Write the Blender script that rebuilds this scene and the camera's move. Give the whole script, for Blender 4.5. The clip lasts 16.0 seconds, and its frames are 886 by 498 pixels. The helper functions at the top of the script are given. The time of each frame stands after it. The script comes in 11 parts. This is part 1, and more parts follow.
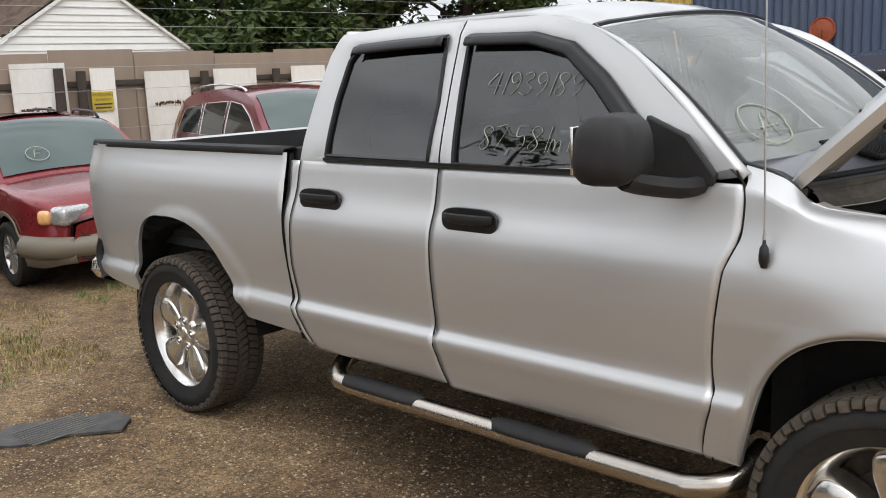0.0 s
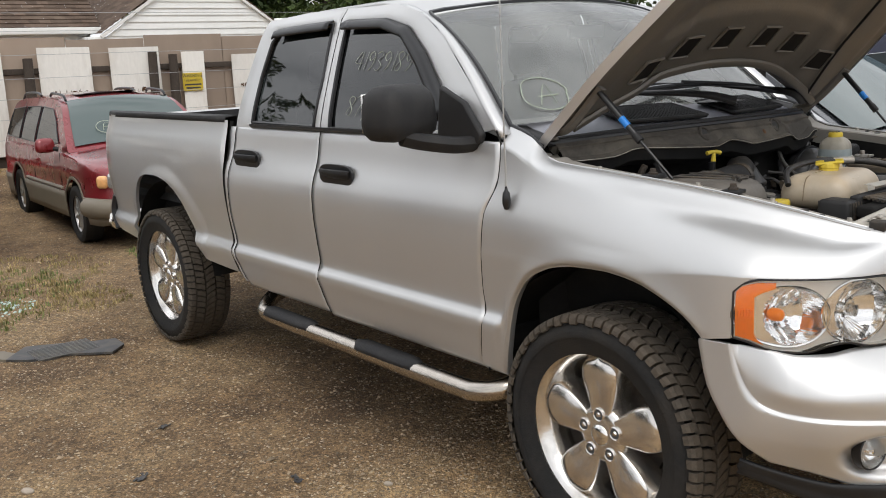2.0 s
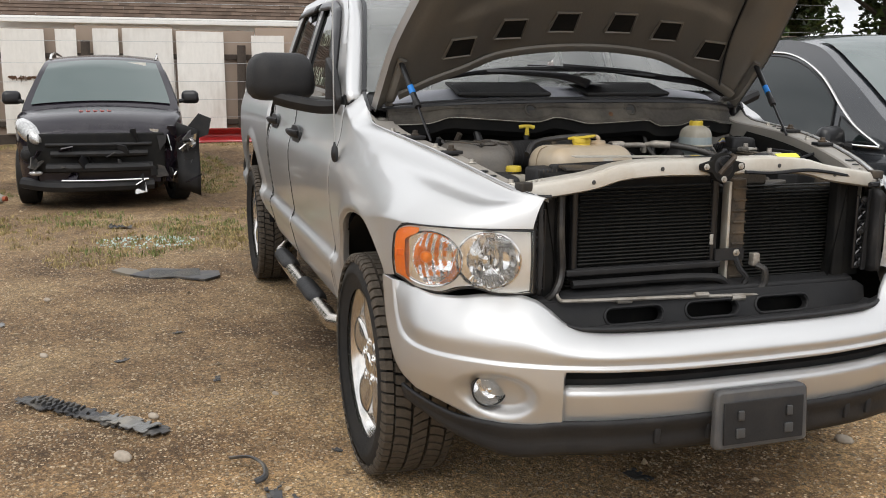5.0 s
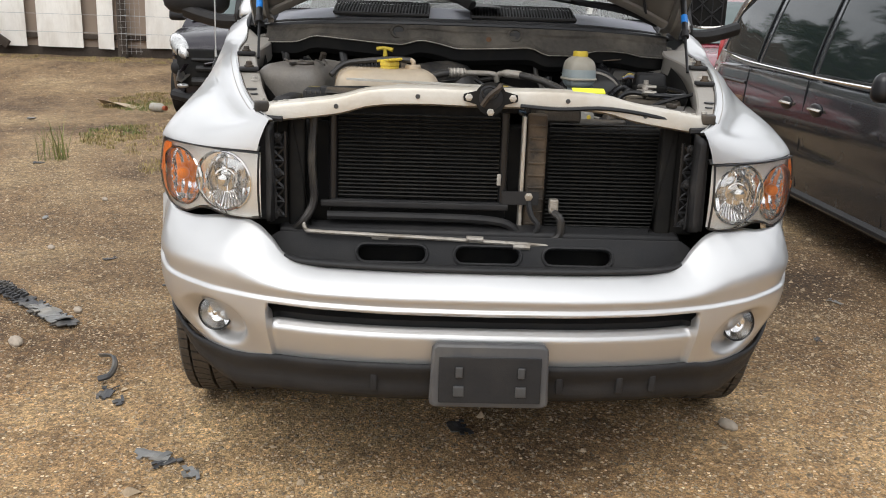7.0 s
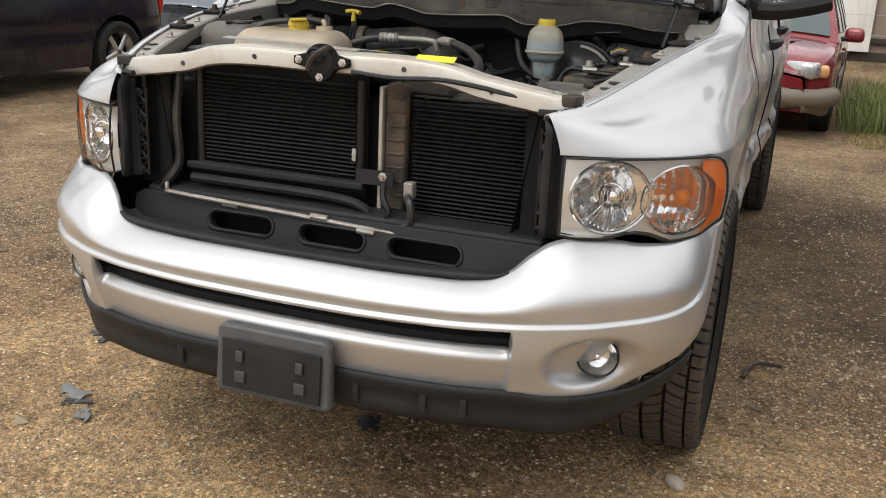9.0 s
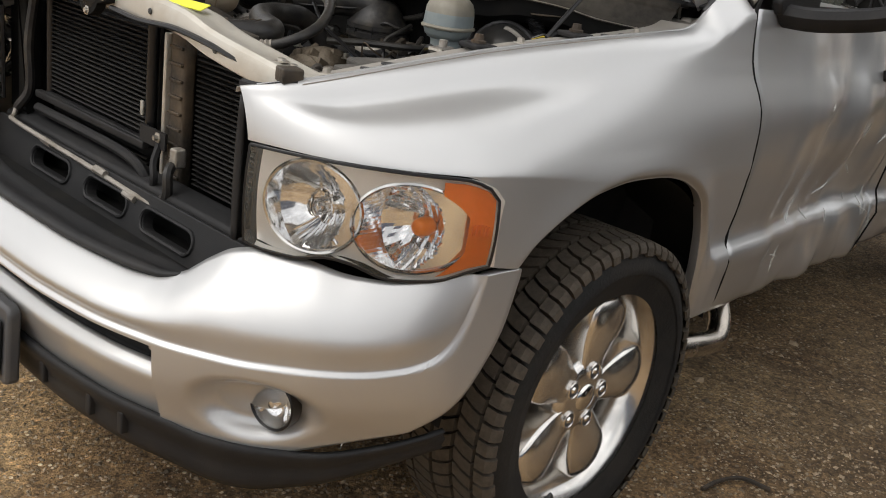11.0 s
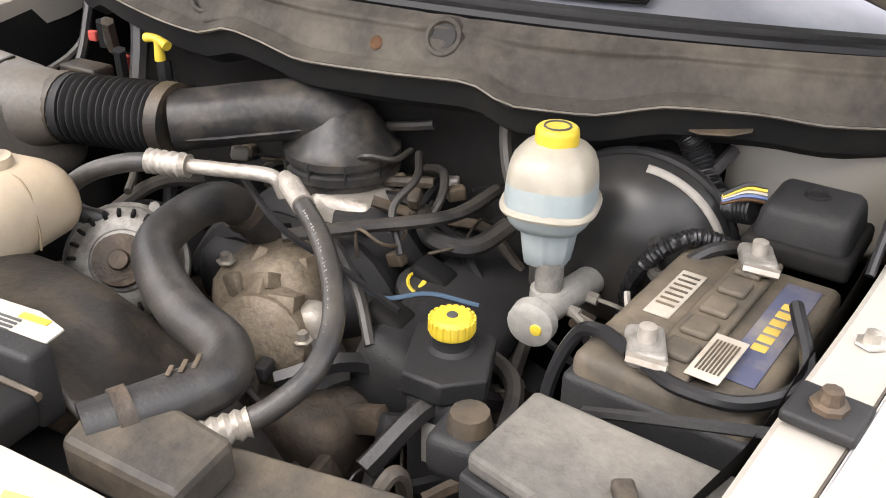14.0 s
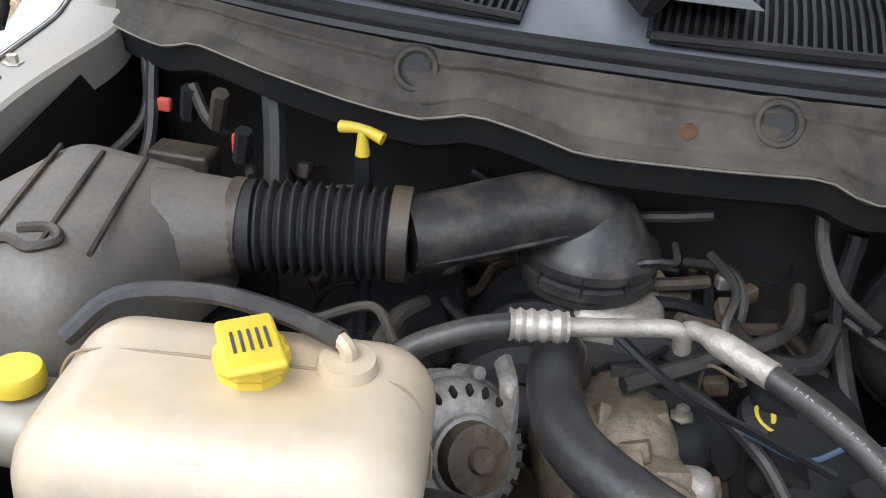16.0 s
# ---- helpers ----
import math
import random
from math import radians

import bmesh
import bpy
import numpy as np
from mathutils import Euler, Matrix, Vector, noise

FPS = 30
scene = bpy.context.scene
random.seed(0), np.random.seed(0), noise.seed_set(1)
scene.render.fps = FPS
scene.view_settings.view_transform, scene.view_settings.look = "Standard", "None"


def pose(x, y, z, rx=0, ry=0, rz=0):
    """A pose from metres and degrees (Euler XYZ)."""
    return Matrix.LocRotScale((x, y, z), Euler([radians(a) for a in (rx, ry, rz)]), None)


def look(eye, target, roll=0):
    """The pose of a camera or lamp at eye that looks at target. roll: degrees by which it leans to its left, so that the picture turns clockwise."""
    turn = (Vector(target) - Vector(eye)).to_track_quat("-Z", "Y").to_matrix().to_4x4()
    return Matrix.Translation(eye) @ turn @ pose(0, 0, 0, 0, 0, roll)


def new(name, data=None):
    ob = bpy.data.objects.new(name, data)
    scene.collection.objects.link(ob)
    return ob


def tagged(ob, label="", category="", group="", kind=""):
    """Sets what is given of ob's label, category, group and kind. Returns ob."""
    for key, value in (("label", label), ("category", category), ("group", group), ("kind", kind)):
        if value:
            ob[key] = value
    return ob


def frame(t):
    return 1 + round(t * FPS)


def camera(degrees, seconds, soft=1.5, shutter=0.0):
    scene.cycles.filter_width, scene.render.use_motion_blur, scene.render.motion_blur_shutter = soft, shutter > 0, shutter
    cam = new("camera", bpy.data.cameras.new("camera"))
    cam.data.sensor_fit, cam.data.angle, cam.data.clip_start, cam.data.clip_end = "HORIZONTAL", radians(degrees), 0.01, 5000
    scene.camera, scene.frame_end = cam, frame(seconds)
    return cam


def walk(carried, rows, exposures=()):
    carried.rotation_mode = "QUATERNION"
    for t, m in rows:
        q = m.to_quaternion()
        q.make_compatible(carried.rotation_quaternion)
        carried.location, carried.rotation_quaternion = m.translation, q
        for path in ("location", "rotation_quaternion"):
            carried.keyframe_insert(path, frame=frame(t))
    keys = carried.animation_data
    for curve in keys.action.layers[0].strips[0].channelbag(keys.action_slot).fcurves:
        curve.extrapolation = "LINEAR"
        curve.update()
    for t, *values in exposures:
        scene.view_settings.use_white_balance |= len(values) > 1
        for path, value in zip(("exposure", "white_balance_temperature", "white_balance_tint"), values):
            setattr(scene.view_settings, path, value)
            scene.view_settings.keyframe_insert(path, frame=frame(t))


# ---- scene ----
cam = camera(50.8, 16.0, soft=1.0)
PATH = [
    (0, (0.737, -3.442, 1.71), (-0.623, -2.024, 1.339), -2.4),
    (0.5, (1.044, -3.381, 1.698), (-0.364, -2.001, 1.361), -2.5),
    (1, (1.321, -3.362, 1.669), (-0.125, -2.021, 1.335), -2.7),
    (1.5, (1.663, -3.319, 1.675), (0.157, -2.053, 1.318), -2.7),
    (2, (1.975, -3.141, 1.648), (0.436, -1.926, 1.254), -2.5),
    (2.5, (2.284, -2.993, 1.638), (0.735, -1.801, 1.212), -2.1),
    (3, (2.586, -2.901, 1.616), (0.998, -1.774, 1.158), -2.4),
    (3.2, (2.702, -2.845, 1.62), (1.101, -1.741, 1.15), -2.2),
    (5.3, (3.34, -1.458, 1.479), (1.452, -0.941, 1.071), 0.7),
    (5.5, (3.335, -1.286, 1.488), (1.459, -0.78, 1.016), 1.7),
    (6, (3.424, -0.936, 1.468), (1.522, -0.54, 0.992), 3.2),
    (6.5, (3.487, -0.615, 1.465), (1.559, -0.399, 0.979), 3.0),
    (7, (3.437, -0.217, 1.461), (1.505, -0.142, 0.949), 2.0),
    (7.5, (3.407, 0.144, 1.456), (1.475, 0.035, 0.952), 2.1),
    (8, (3.314, 0.501, 1.441), (1.406, 0.215, 0.916), 2.0),
    (8.2, (3.263, 0.639, 1.453), (1.366, 0.283, 0.928), 1.6),
    (10.3, (2.182, 1.768, 1.412), (0.65, 0.688, 0.714), 5.3),
    (10.5, (2.084, 1.836, 1.415), (0.578, 0.718, 0.721), 5.4),
    (11, (1.819, 2.003, 1.461), (0.391, 0.768, 0.801), 8.5),
    (11.5, (1.482, 1.97, 1.514), (0.075, 0.692, 0.895), 6.9),
    (12, (1.284, 1.819, 1.57), (-0.072, 0.489, 0.943), 3.8),
    (12.5, (1.181, 1.517, 1.631), (-0.221, 0.27, 0.938), 3.6),
    (13, (1.132, 1.267, 1.666), (-0.314, 0.166, 0.832), 2.8),
    (13.5, (1.049, 0.981, 1.688), (-0.458, 0.003, 0.81), -0.0),
    (14, (1.035, 0.748, 1.708), (-0.52, -0.068, 0.75), 1.0),
    (14.5, (1.103, 0.54, 1.735), (-0.553, -0.054, 0.783), 1.5),
    (15, (1.129, 0.367, 1.735), (-0.57, -0.119, 0.799), 3.2),
    (15.5, (1.021, 0.144, 1.734), (-0.695, -0.277, 0.799), 2.8),
    (16, (0.978, -0.043, 1.735), (-0.729, -0.325, 0.731), 4.9),
]
EXPOSURES = [(0, -0.15, 6300, 10), (1, -0.18, 6350, 10), (2, -0.23, 6370, 10), (3, -0.23, 6370, 10), (5.5, -0.06, 6430, 10), (6.5, 0.04, 6380, 10), (8, -0.06, 6340, 10), (10.3, -0.06, 6600, 10), (11.5, -0.38, 6600, 10), (12.5, -0.24, 6720, 10), (13, -0.18, 6750, 10), (13.5, 0.1, 6800, 10), (14, 1.5, 6600, 14), (14.5, 1.58, 6350, 15), (15, 1.12, 6300, 10), (15.5, 0.95, 6150, 10), (16, 0.94, 5850, 10)]
walk(cam, [(t, look(eye, target, roll)) for t, eye, target, roll in PATH], EXPOSURES)

# ---- overcast sky and a wide, weak sun ----
SUN_ELEV, SUN_AZ = 55.0, 118.0
world = bpy.data.worlds.new("overcast_sky")
scene.world = world
world.use_nodes = True
wt = world.node_tree
wt.nodes.clear()
w_out = wt.nodes.new("ShaderNodeOutputWorld")
w_bg = wt.nodes.new("ShaderNodeBackground")
w_sky = wt.nodes.new("ShaderNodeTexSky")
w_sky.sky_type, w_sky.sun_disc = "NISHITA", False
w_sky.sun_elevation, w_sky.sun_rotation = radians(SUN_ELEV), radians(SUN_AZ)
w_sky.air_density, w_sky.dust_density = 1.0, 3.0
w_hsv = wt.nodes.new("ShaderNodeHueSaturation")
w_hsv.inputs["Saturation"].default_value = 0.25
w_tc = wt.nodes.new("ShaderNodeTexCoord")
w_map = wt.nodes.new("ShaderNodeMapping")
w_map.inputs["Scale"].default_value = (1.0, 1.0, 2.6)
w_noise = wt.nodes.new("ShaderNodeTexNoise")
w_noise.inputs["Scale"].default_value, w_noise.inputs["Detail"].default_value = 2.2, 7.0
w_noise.inputs["Roughness"].default_value = 0.55
w_ramp = wt.nodes.new("ShaderNodeValToRGB")
w_ramp.color_ramp.elements[0].position, w_ramp.color_ramp.elements[0].color = 0.34, (5.6, 5.75, 6.0, 1)
w_ramp.color_ramp.elements[1].position, w_ramp.color_ramp.elements[1].color = 0.68, (14.2, 14.2, 14.3, 1)
w_mix = wt.nodes.new("ShaderNodeMix")
w_mix.data_type = "RGBA"
w_mix.inputs["Factor"].default_value = 0.8
wt.links.new(w_sky.outputs["Color"], w_hsv.inputs["Color"])
wt.links.new(w_tc.outputs["Generated"], w_map.inputs["Vector"])
wt.links.new(w_map.outputs["Vector"], w_noise.inputs["Vector"])
wt.links.new(w_noise.outputs["Fac"], w_ramp.inputs["Fac"])
wt.links.new(w_hsv.outputs["Color"], w_mix.inputs["A"])
wt.links.new(w_ramp.outputs["Color"], w_mix.inputs["B"])
w_sep = wt.nodes.new("ShaderNodeSeparateXYZ")
wt.links.new(w_tc.outputs["Generated"], w_sep.inputs["Vector"])
w_lift = wt.nodes.new("ShaderNodeMapRange")
w_lift.inputs["From Min"].default_value, w_lift.inputs["From Max"].default_value = 0.0, 1.0
w_lift.inputs["To Min"].default_value, w_lift.inputs["To Max"].default_value = 0.88, 1.2
wt.links.new(w_sep.outputs["Z"], w_lift.inputs["Value"])
w_grade = wt.nodes.new("ShaderNodeVectorMath")
w_grade.operation = "SCALE"
wt.links.new(w_mix.outputs["Result"], w_grade.inputs["Vector"])
wt.links.new(w_lift.outputs["Result"], w_grade.inputs["Scale"])
wt.links.new(w_grade.outputs["Vector"], w_bg.inputs["Color"])
w_bg.inputs["Strength"].default_value = 0.15
wt.links.new(w_bg.outputs["Background"], w_out.inputs["Surface"])

sun = new("sun", bpy.data.lights.new("sun", "SUN"))
sun.data.energy, sun.data.angle, sun.data.color = 1.5, radians(40), (1.0, 0.96, 0.9)
sun.matrix_world = pose(0, 0, 30, 90 - SUN_ELEV, 0, 180 - SUN_AZ)


# ---- materials ----
def node(nt, kind, **values):
    n = nt.nodes.new(kind)
    for key, value in values.items():
        n.inputs[key.replace("_", " ")].default_value = value
    return n


def material(name, color, rough=0.5, metal=0.0, vary=0.0, scale=30.0, color2=None, stain_scale=3.0, stain=0.0,
             stain_color=(0.2, 0.16, 0.12), bump=0.0, bump_scale=80.0, coat=0.0, rough_vary=0.0, per_object=0.0,
             transmission=0.0, ior=1.45, emit=0.0, spec=0.5, stretch=(1, 1, 1), alpha=1.0, per_island=0.0):
    """A surface with grain (vary, color2), larger stains, fine relief and changing gloss."""
    m = bpy.data.materials.new(name)
    m.use_nodes = True
    nt = m.node_tree
    b = nt.nodes["Principled BSDF"]
    b.inputs["Roughness"].default_value, b.inputs["Metallic"].default_value = rough, metal
    b.inputs["Coat Weight"].default_value, b.inputs["Coat Roughness"].default_value = coat, 0.06
    b.inputs["Transmission Weight"].default_value, b.inputs["IOR"].default_value = transmission, ior
    b.inputs["Specular IOR Level"].default_value = spec
    b.inputs["Alpha"].default_value = alpha
    color = (*color, 1.0)
    tc = nt.nodes.new("ShaderNodeTexCoord")
    mp = nt.nodes.new("ShaderNodeMapping")
    mp.inputs["Scale"].default_value = stretch
    nt.links.new(tc.outputs["Object"], mp.inputs["Vector"])
    out = None
    if vary or color2:
        c2 = (*color2, 1.0) if color2 else tuple(c * (1 - vary) for c in color[:3]) + (1.0,)
        n1 = node(nt, "ShaderNodeTexNoise", Scale=scale, Detail=6.0, Roughness=0.65)
        nt.links.new(mp.outputs["Vector"], n1.inputs["Vector"])
        ramp = nt.nodes.new("ShaderNodeValToRGB")
        ramp.color_ramp.elements[0].position, ramp.color_ramp.elements[1].position = 0.35, 0.65
        ramp.color_ramp.elements[0].color, ramp.color_ramp.elements[1].color = c2, color
        nt.links.new(n1.outputs["Fac"], ramp.inputs["Fac"])
        out = ramp.outputs["Color"]
    if stain:
        n2 = node(nt, "ShaderNodeTexNoise", Scale=stain_scale, Detail=5.0, Roughness=0.6)
        nt.links.new(mp.outputs["Vector"], n2.inputs["Vector"])
        r2 = nt.nodes.new("ShaderNodeMapRange")
        r2.inputs["From Min"].default_value, r2.inputs["From Max"].default_value = 0.45, 0.7
        r2.inputs["To Max"].default_value = stain
        nt.links.new(n2.outputs["Fac"], r2.inputs["Value"])
        mx = nt.nodes.new("ShaderNodeMix")
        mx.data_type = "RGBA"
        mx.inputs["A"].default_value = color
        if out:
            nt.links.new(out, mx.inputs["A"])
        mx.inputs["B"].default_value = (*stain_color, 1.0)
        nt.links.new(r2.outputs["Result"], mx.inputs["Factor"])
        out = mx.outputs["Result"]
    if per_object or per_island:
        src = nt.nodes.new("ShaderNodeObjectInfo" if per_object else "ShaderNodeNewGeometry")
        r3 = nt.nodes.new("ShaderNodeMapRange")
        amount = per_object or per_island
        r3.inputs["To Min"].default_value, r3.inputs["To Max"].default_value = 1 - amount, 1 + amount
        nt.links.new(src.outputs["Random" if per_object else "Random Per Island"], r3.inputs["Value"])
        h = nt.nodes.new("ShaderNodeHueSaturation")
        h.inputs["Color"].default_value = color
        if out:
            nt.links.new(out, h.inputs["Color"])
        nt.links.new(r3.outputs["Result"], h.inputs["Value"])
        out = h.outputs["Color"]
    if out:
        nt.links.new(out, b.inputs["Base Color"])
    else:
        b.inputs["Base Color"].default_value = color
    if rough_vary:
        n4 = node(nt, "ShaderNodeTexNoise", Scale=stain_scale * 3, Detail=4.0)
        nt.links.new(mp.outputs["Vector"], n4.inputs["Vector"])
        r4 = nt.nodes.new("ShaderNodeMapRange")
        r4.inputs["To Min"].default_value = max(0.02, rough - rough_vary)
        r4.inputs["To Max"].default_value = min(1.0, rough + rough_vary)
        nt.links.new(n4.outputs["Fac"], r4.inputs["Value"])
        nt.links.new(r4.outputs["Result"], b.inputs["Roughness"])
    if bump:
        n5 = node(nt, "ShaderNodeTexNoise", Scale=bump_scale, Detail=4.0)
        nt.links.new(mp.outputs["Vector"], n5.inputs["Vector"])
        bp = nt.nodes.new("ShaderNodeBump")
        bp.inputs["Strength"].default_value, bp.inputs["Distance"].default_value = bump, 0.01
        nt.links.new(n5.outputs["Fac"], bp.inputs["Height"])
        nt.links.new(bp.outputs["Normal"], b.inputs["Normal"])
    if emit:
        b.inputs["Emission Color"].default_value, b.inputs["Emission Strength"].default_value = color, emit
    return m


SILVER = material("silver_paint", (0.58, 0.58, 0.577), 0.43, 0.72, vary=0.06, scale=900, coat=0.75, rough_vary=0.03, stain=0.12, stain_scale=2.2, stain_color=(0.5, 0.48, 0.44))
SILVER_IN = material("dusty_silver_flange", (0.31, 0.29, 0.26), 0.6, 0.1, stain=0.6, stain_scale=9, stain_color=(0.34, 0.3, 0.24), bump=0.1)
DENTED = material("scraped_silver_paint", (0.56, 0.56, 0.56), 0.38, 0.76, stain=0.25, stain_scale=6, stain_color=(0.6, 0.6, 0.58), coat=0.75, stretch=(1, 1, 3))
SCRAPE = material("bare_scraped_primer", (0.62, 0.62, 0.6), 0.6, vary=0.2, scale=60)
BLACK_PL = material("black_plastic", (0.02, 0.02, 0.021), 0.58, vary=0.2, scale=200, bump=0.15, bump_scale=400, stain=0.3, stain_scale=8, stain_color=(0.05, 0.046, 0.042), spec=0.32)
BLACK_GL = material("smooth_black_trim", (0.012, 0.012, 0.013), 0.3)
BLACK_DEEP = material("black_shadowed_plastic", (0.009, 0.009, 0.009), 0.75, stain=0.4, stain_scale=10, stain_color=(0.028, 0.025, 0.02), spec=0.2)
DUST_BLACK = material("dusty_black_plastic", (0.028, 0.0249, 0.0214), 0.5, vary=0.3, scale=60, stain=0.75, stain_scale=9, stain_color=(0.12, 0.0906, 0.0587), bump=0.15, bump_scale=150)
DUST_GREY = material("dusty_grey_plastic", (0.056, 0.0453, 0.0345), 0.65, vary=0.45, scale=130, stain=0.8, stain_scale=9, stain_color=(0.148, 0.1072, 0.0669), bump=0.1)
PAD = material("dusty_cowl_insulation", (0.056, 0.05, 0.042), 0.8, vary=0.3, scale=60, stain=0.85, stain_scale=6, stain_color=(0.135, 0.12, 0.096), bump=0.2, bump_scale=120)
RUBBER = material("tyre_rubber", (0.018, 0.018, 0.018), 0.75, vary=0.25, scale=60, stain=0.45, stain_scale=5, stain_color=(0.04, 0.034, 0.027), bump=0.2, bump_scale=150, spec=0.3)
TREAD_RUBBER = material("dusty_tread", (0.085, 0.068, 0.05), 0.8, vary=0.4, scale=50, stain=0.5, stain_scale=6, stain_color=(0.05, 0.045, 0.038), bump=0.2, bump_scale=150)
DULL_CHROME = material("dulled_chrome", (0.74, 0.72, 0.69), 0.2, 0.95, rough_vary=0.06, stain=0.4, stain_scale=9, stain_color=(0.5, 0.44, 0.36))
HOSE = material("rubber_hose", (0.024, 0.023, 0.023), 0.42, vary=0.2, scale=40, stain=0.6, stain_scale=10, stain_color=(0.085, 0.075, 0.06), bump=0.1, bump_scale=200)
CHROME = material("chrome", (0.78, 0.77, 0.75), 0.09, 1.0, rough_vary=0.06, stain=0.2, stain_scale=9, stain_color=(0.45, 0.4, 0.33))
STEEL = material("polished_steel_tube", (0.5, 0.46, 0.41), 0.24, 1.0, rough_vary=0.1, stain=0.5, stain_scale=6, stain_color=(0.4, 0.36, 0.3))
ALU = material("cast_aluminium", (0.4, 0.37, 0.33), 0.55, 0.6, stain=0.8, stain_scale=14, stain_color=(0.2, 0.17, 0.13), bump=0.3, bump_scale=90)
IRON = material("grimy_iron", (0.056, 0.0453, 0.0359), 0.65, 0.3, vary=0.3, scale=25, stain=0.7, stain_scale=12, stain_color=(0.128, 0.0906, 0.0587), bump=0.4, bump_scale=70)
BOLT = material("zinc_bolt", (0.5, 0.47, 0.42), 0.4, 0.8, stain=0.5, stain_scale=50, stain_color=(0.25, 0.2, 0.14))
YELLOW = material("yellow_plastic", (0.62, 0.46, 0.035), 0.45, vary=0.15, scale=60, stain=0.3, stain_scale=30, stain_color=(0.4, 0.3, 0.08))
TAN_TANK = material("yellowed_tank_plastic", (0.43, 0.36, 0.268), 0.36, vary=0.15, scale=14, stain=0.6, stain_scale=5, stain_color=(0.45, 0.32, 0.18), bump=0.05)
MILK = material("milky_reservoir_plastic", (0.33, 0.305, 0.25), 0.4, vary=0.15, scale=30, stain=0.5, stain_scale=14, stain_color=(0.4, 0.35, 0.25))
FLUID = material("blue_tinted_reservoir", (0.27, 0.315, 0.325), 0.36, vary=0.1, scale=20, stain=0.4, stain_scale=12, stain_color=(0.42, 0.44, 0.42))
BLUE_TAPE = material("blue_tape", (0.02, 0.2, 0.62), 0.45, vary=0.15, scale=50)
YEL_TAG = material("fluorescent_yellow_tag", (0.78, 0.82, 0.05), 0.5)
WHITE_LBL = material("white_label", (0.42, 0.4, 0.355), 0.55, vary=0.2, scale=50, stain=0.6, stain_scale=24, stain_color=(0.26, 0.22, 0.16))
DARK_PRINT = material("dark_print", (0.05, 0.05, 0.05), 0.6)
BLUE_LBL = material("blue_label", (0.1, 0.15, 0.32), 0.5, stain=0.4, stain_scale=18, stain_color=(0.2, 0.19, 0.17))
CORE = material("radiator_fins", (0.016, 0.016, 0.015), 0.6, 0.3, stain=0.4, stain_scale=40, stain_color=(0.05, 0.045, 0.035))
BEAM = material("dusty_pale_steel_beam", (0.54, 0.51, 0.45), 0.4, 0.4, stain=0.6, stain_scale=8, stain_color=(0.4, 0.34, 0.26), bump=0.08)
# the shade under the raised hood is put into this darker base colour
FLUOR = material("hood_inner_paint_shaded", (0.17, 0.16, 0.143), 0.5, 0.4, stain=0.6, stain_scale=5, stain_color=(0.2, 0.18, 0.15), bump=0.1)


def thin_glass(name, tint, rough=0.02, ior=1.45, dust=0.0):
    """A pane that lets light straight through, with the gloss of its surface and a film of dust on top."""
    m = bpy.data.materials.new(name)
    m.use_nodes = True
    nt = m.node_tree
    nt.nodes.clear()
    out = nt.nodes.new("ShaderNodeOutputMaterial")
    clear = nt.nodes.new("ShaderNodeBsdfTransparent")
    clear.inputs["Color"].default_value = (*tint, 1)
    through_pane = clear.outputs["BSDF"]
    if dust:
        film = nt.nodes.new("ShaderNodeBsdfDiffuse")
        film.inputs["Color"].default_value = (0.62, 0.64, 0.6, 1)
        tc = nt.nodes.new("ShaderNodeTexCoord")
        blotch = node(nt, "ShaderNodeTexNoise", Scale=3.5, Detail=6.0, Roughness=0.6)
        nt.links.new(tc.outputs["Object"], blotch.inputs["Vector"])
        amount = nt.nodes.new("ShaderNodeMapRange")
        amount.inputs["From Min"].default_value, amount.inputs["From Max"].default_value = 0.3, 0.7
        amount.inputs["To Min"].default_value, amount.inputs["To Max"].default_value = dust * 0.6, dust * 1.4
        nt.links.new(blotch.outputs["Fac"], amount.inputs["Value"])
        filmed = nt.nodes.new("ShaderNodeMixShader")
        nt.links.new(amount.outputs["Result"], filmed.inputs["Fac"])
        nt.links.new(through_pane, filmed.inputs[1])
        nt.links.new(film.outputs["BSDF"], filmed.inputs[2])
        through_pane = filmed.outputs["Shader"]
    shine = nt.nodes.new("ShaderNodeBsdfGlossy")
    shine.inputs["Roughness"].default_value = rough
    fres = nt.nodes.new("ShaderNodeFresnel")
    fres.inputs["IOR"].default_value = ior
    mx = nt.nodes.new("ShaderNodeMixShader")
    nt.links.new(fres.outputs["Fac"], mx.inputs["Fac"])
    nt.links.new(through_pane, mx.inputs[1])
    nt.links.new(shine.outputs["BSDF"], mx.inputs[2])
    nt.links.new(mx.outputs["Shader"], out.inputs["Surface"])
    return m


GLASS = thin_glass("dusty_clear_glass", (0.93, 0.96, 0.94), 0.02, 1.9, dust=0.16)
TINT = thin_glass("tinted_glass", (0.14, 0.17, 0.17), 0.02, 1.95)
LENS = thin_glass("hazed_lamp_lens", (0.97, 0.97, 0.97), 0.02, 1.5, dust=0.05)
LAMPBACK = material("lamp_inner_chrome", (0.86, 0.84, 0.8), 0.28, 0.4, stain=0.3, stain_scale=12, stain_color=(0.45, 0.41, 0.34))
AMBER = material("amber_lamp_plastic", (1.0, 0.25, 0.004), 0.35, vary=0.1, scale=90)
PALE_AMBER = material("pale_amber_lens", (0.8, 0.42, 0.16), 0.25, vary=0.2, scale=60, coat=0.7)
AMBER_CL = material("amber_bulb_plastic", (1.0, 0.24, 0.005), 0.3)
MIRROR = material("mirror_reflector", (0.95, 0.95, 0.95), 0.09, 0.95)
CARGLASS = material("dark_car_glass", (0.014, 0.02, 0.02), 0.04, spec=0.6)
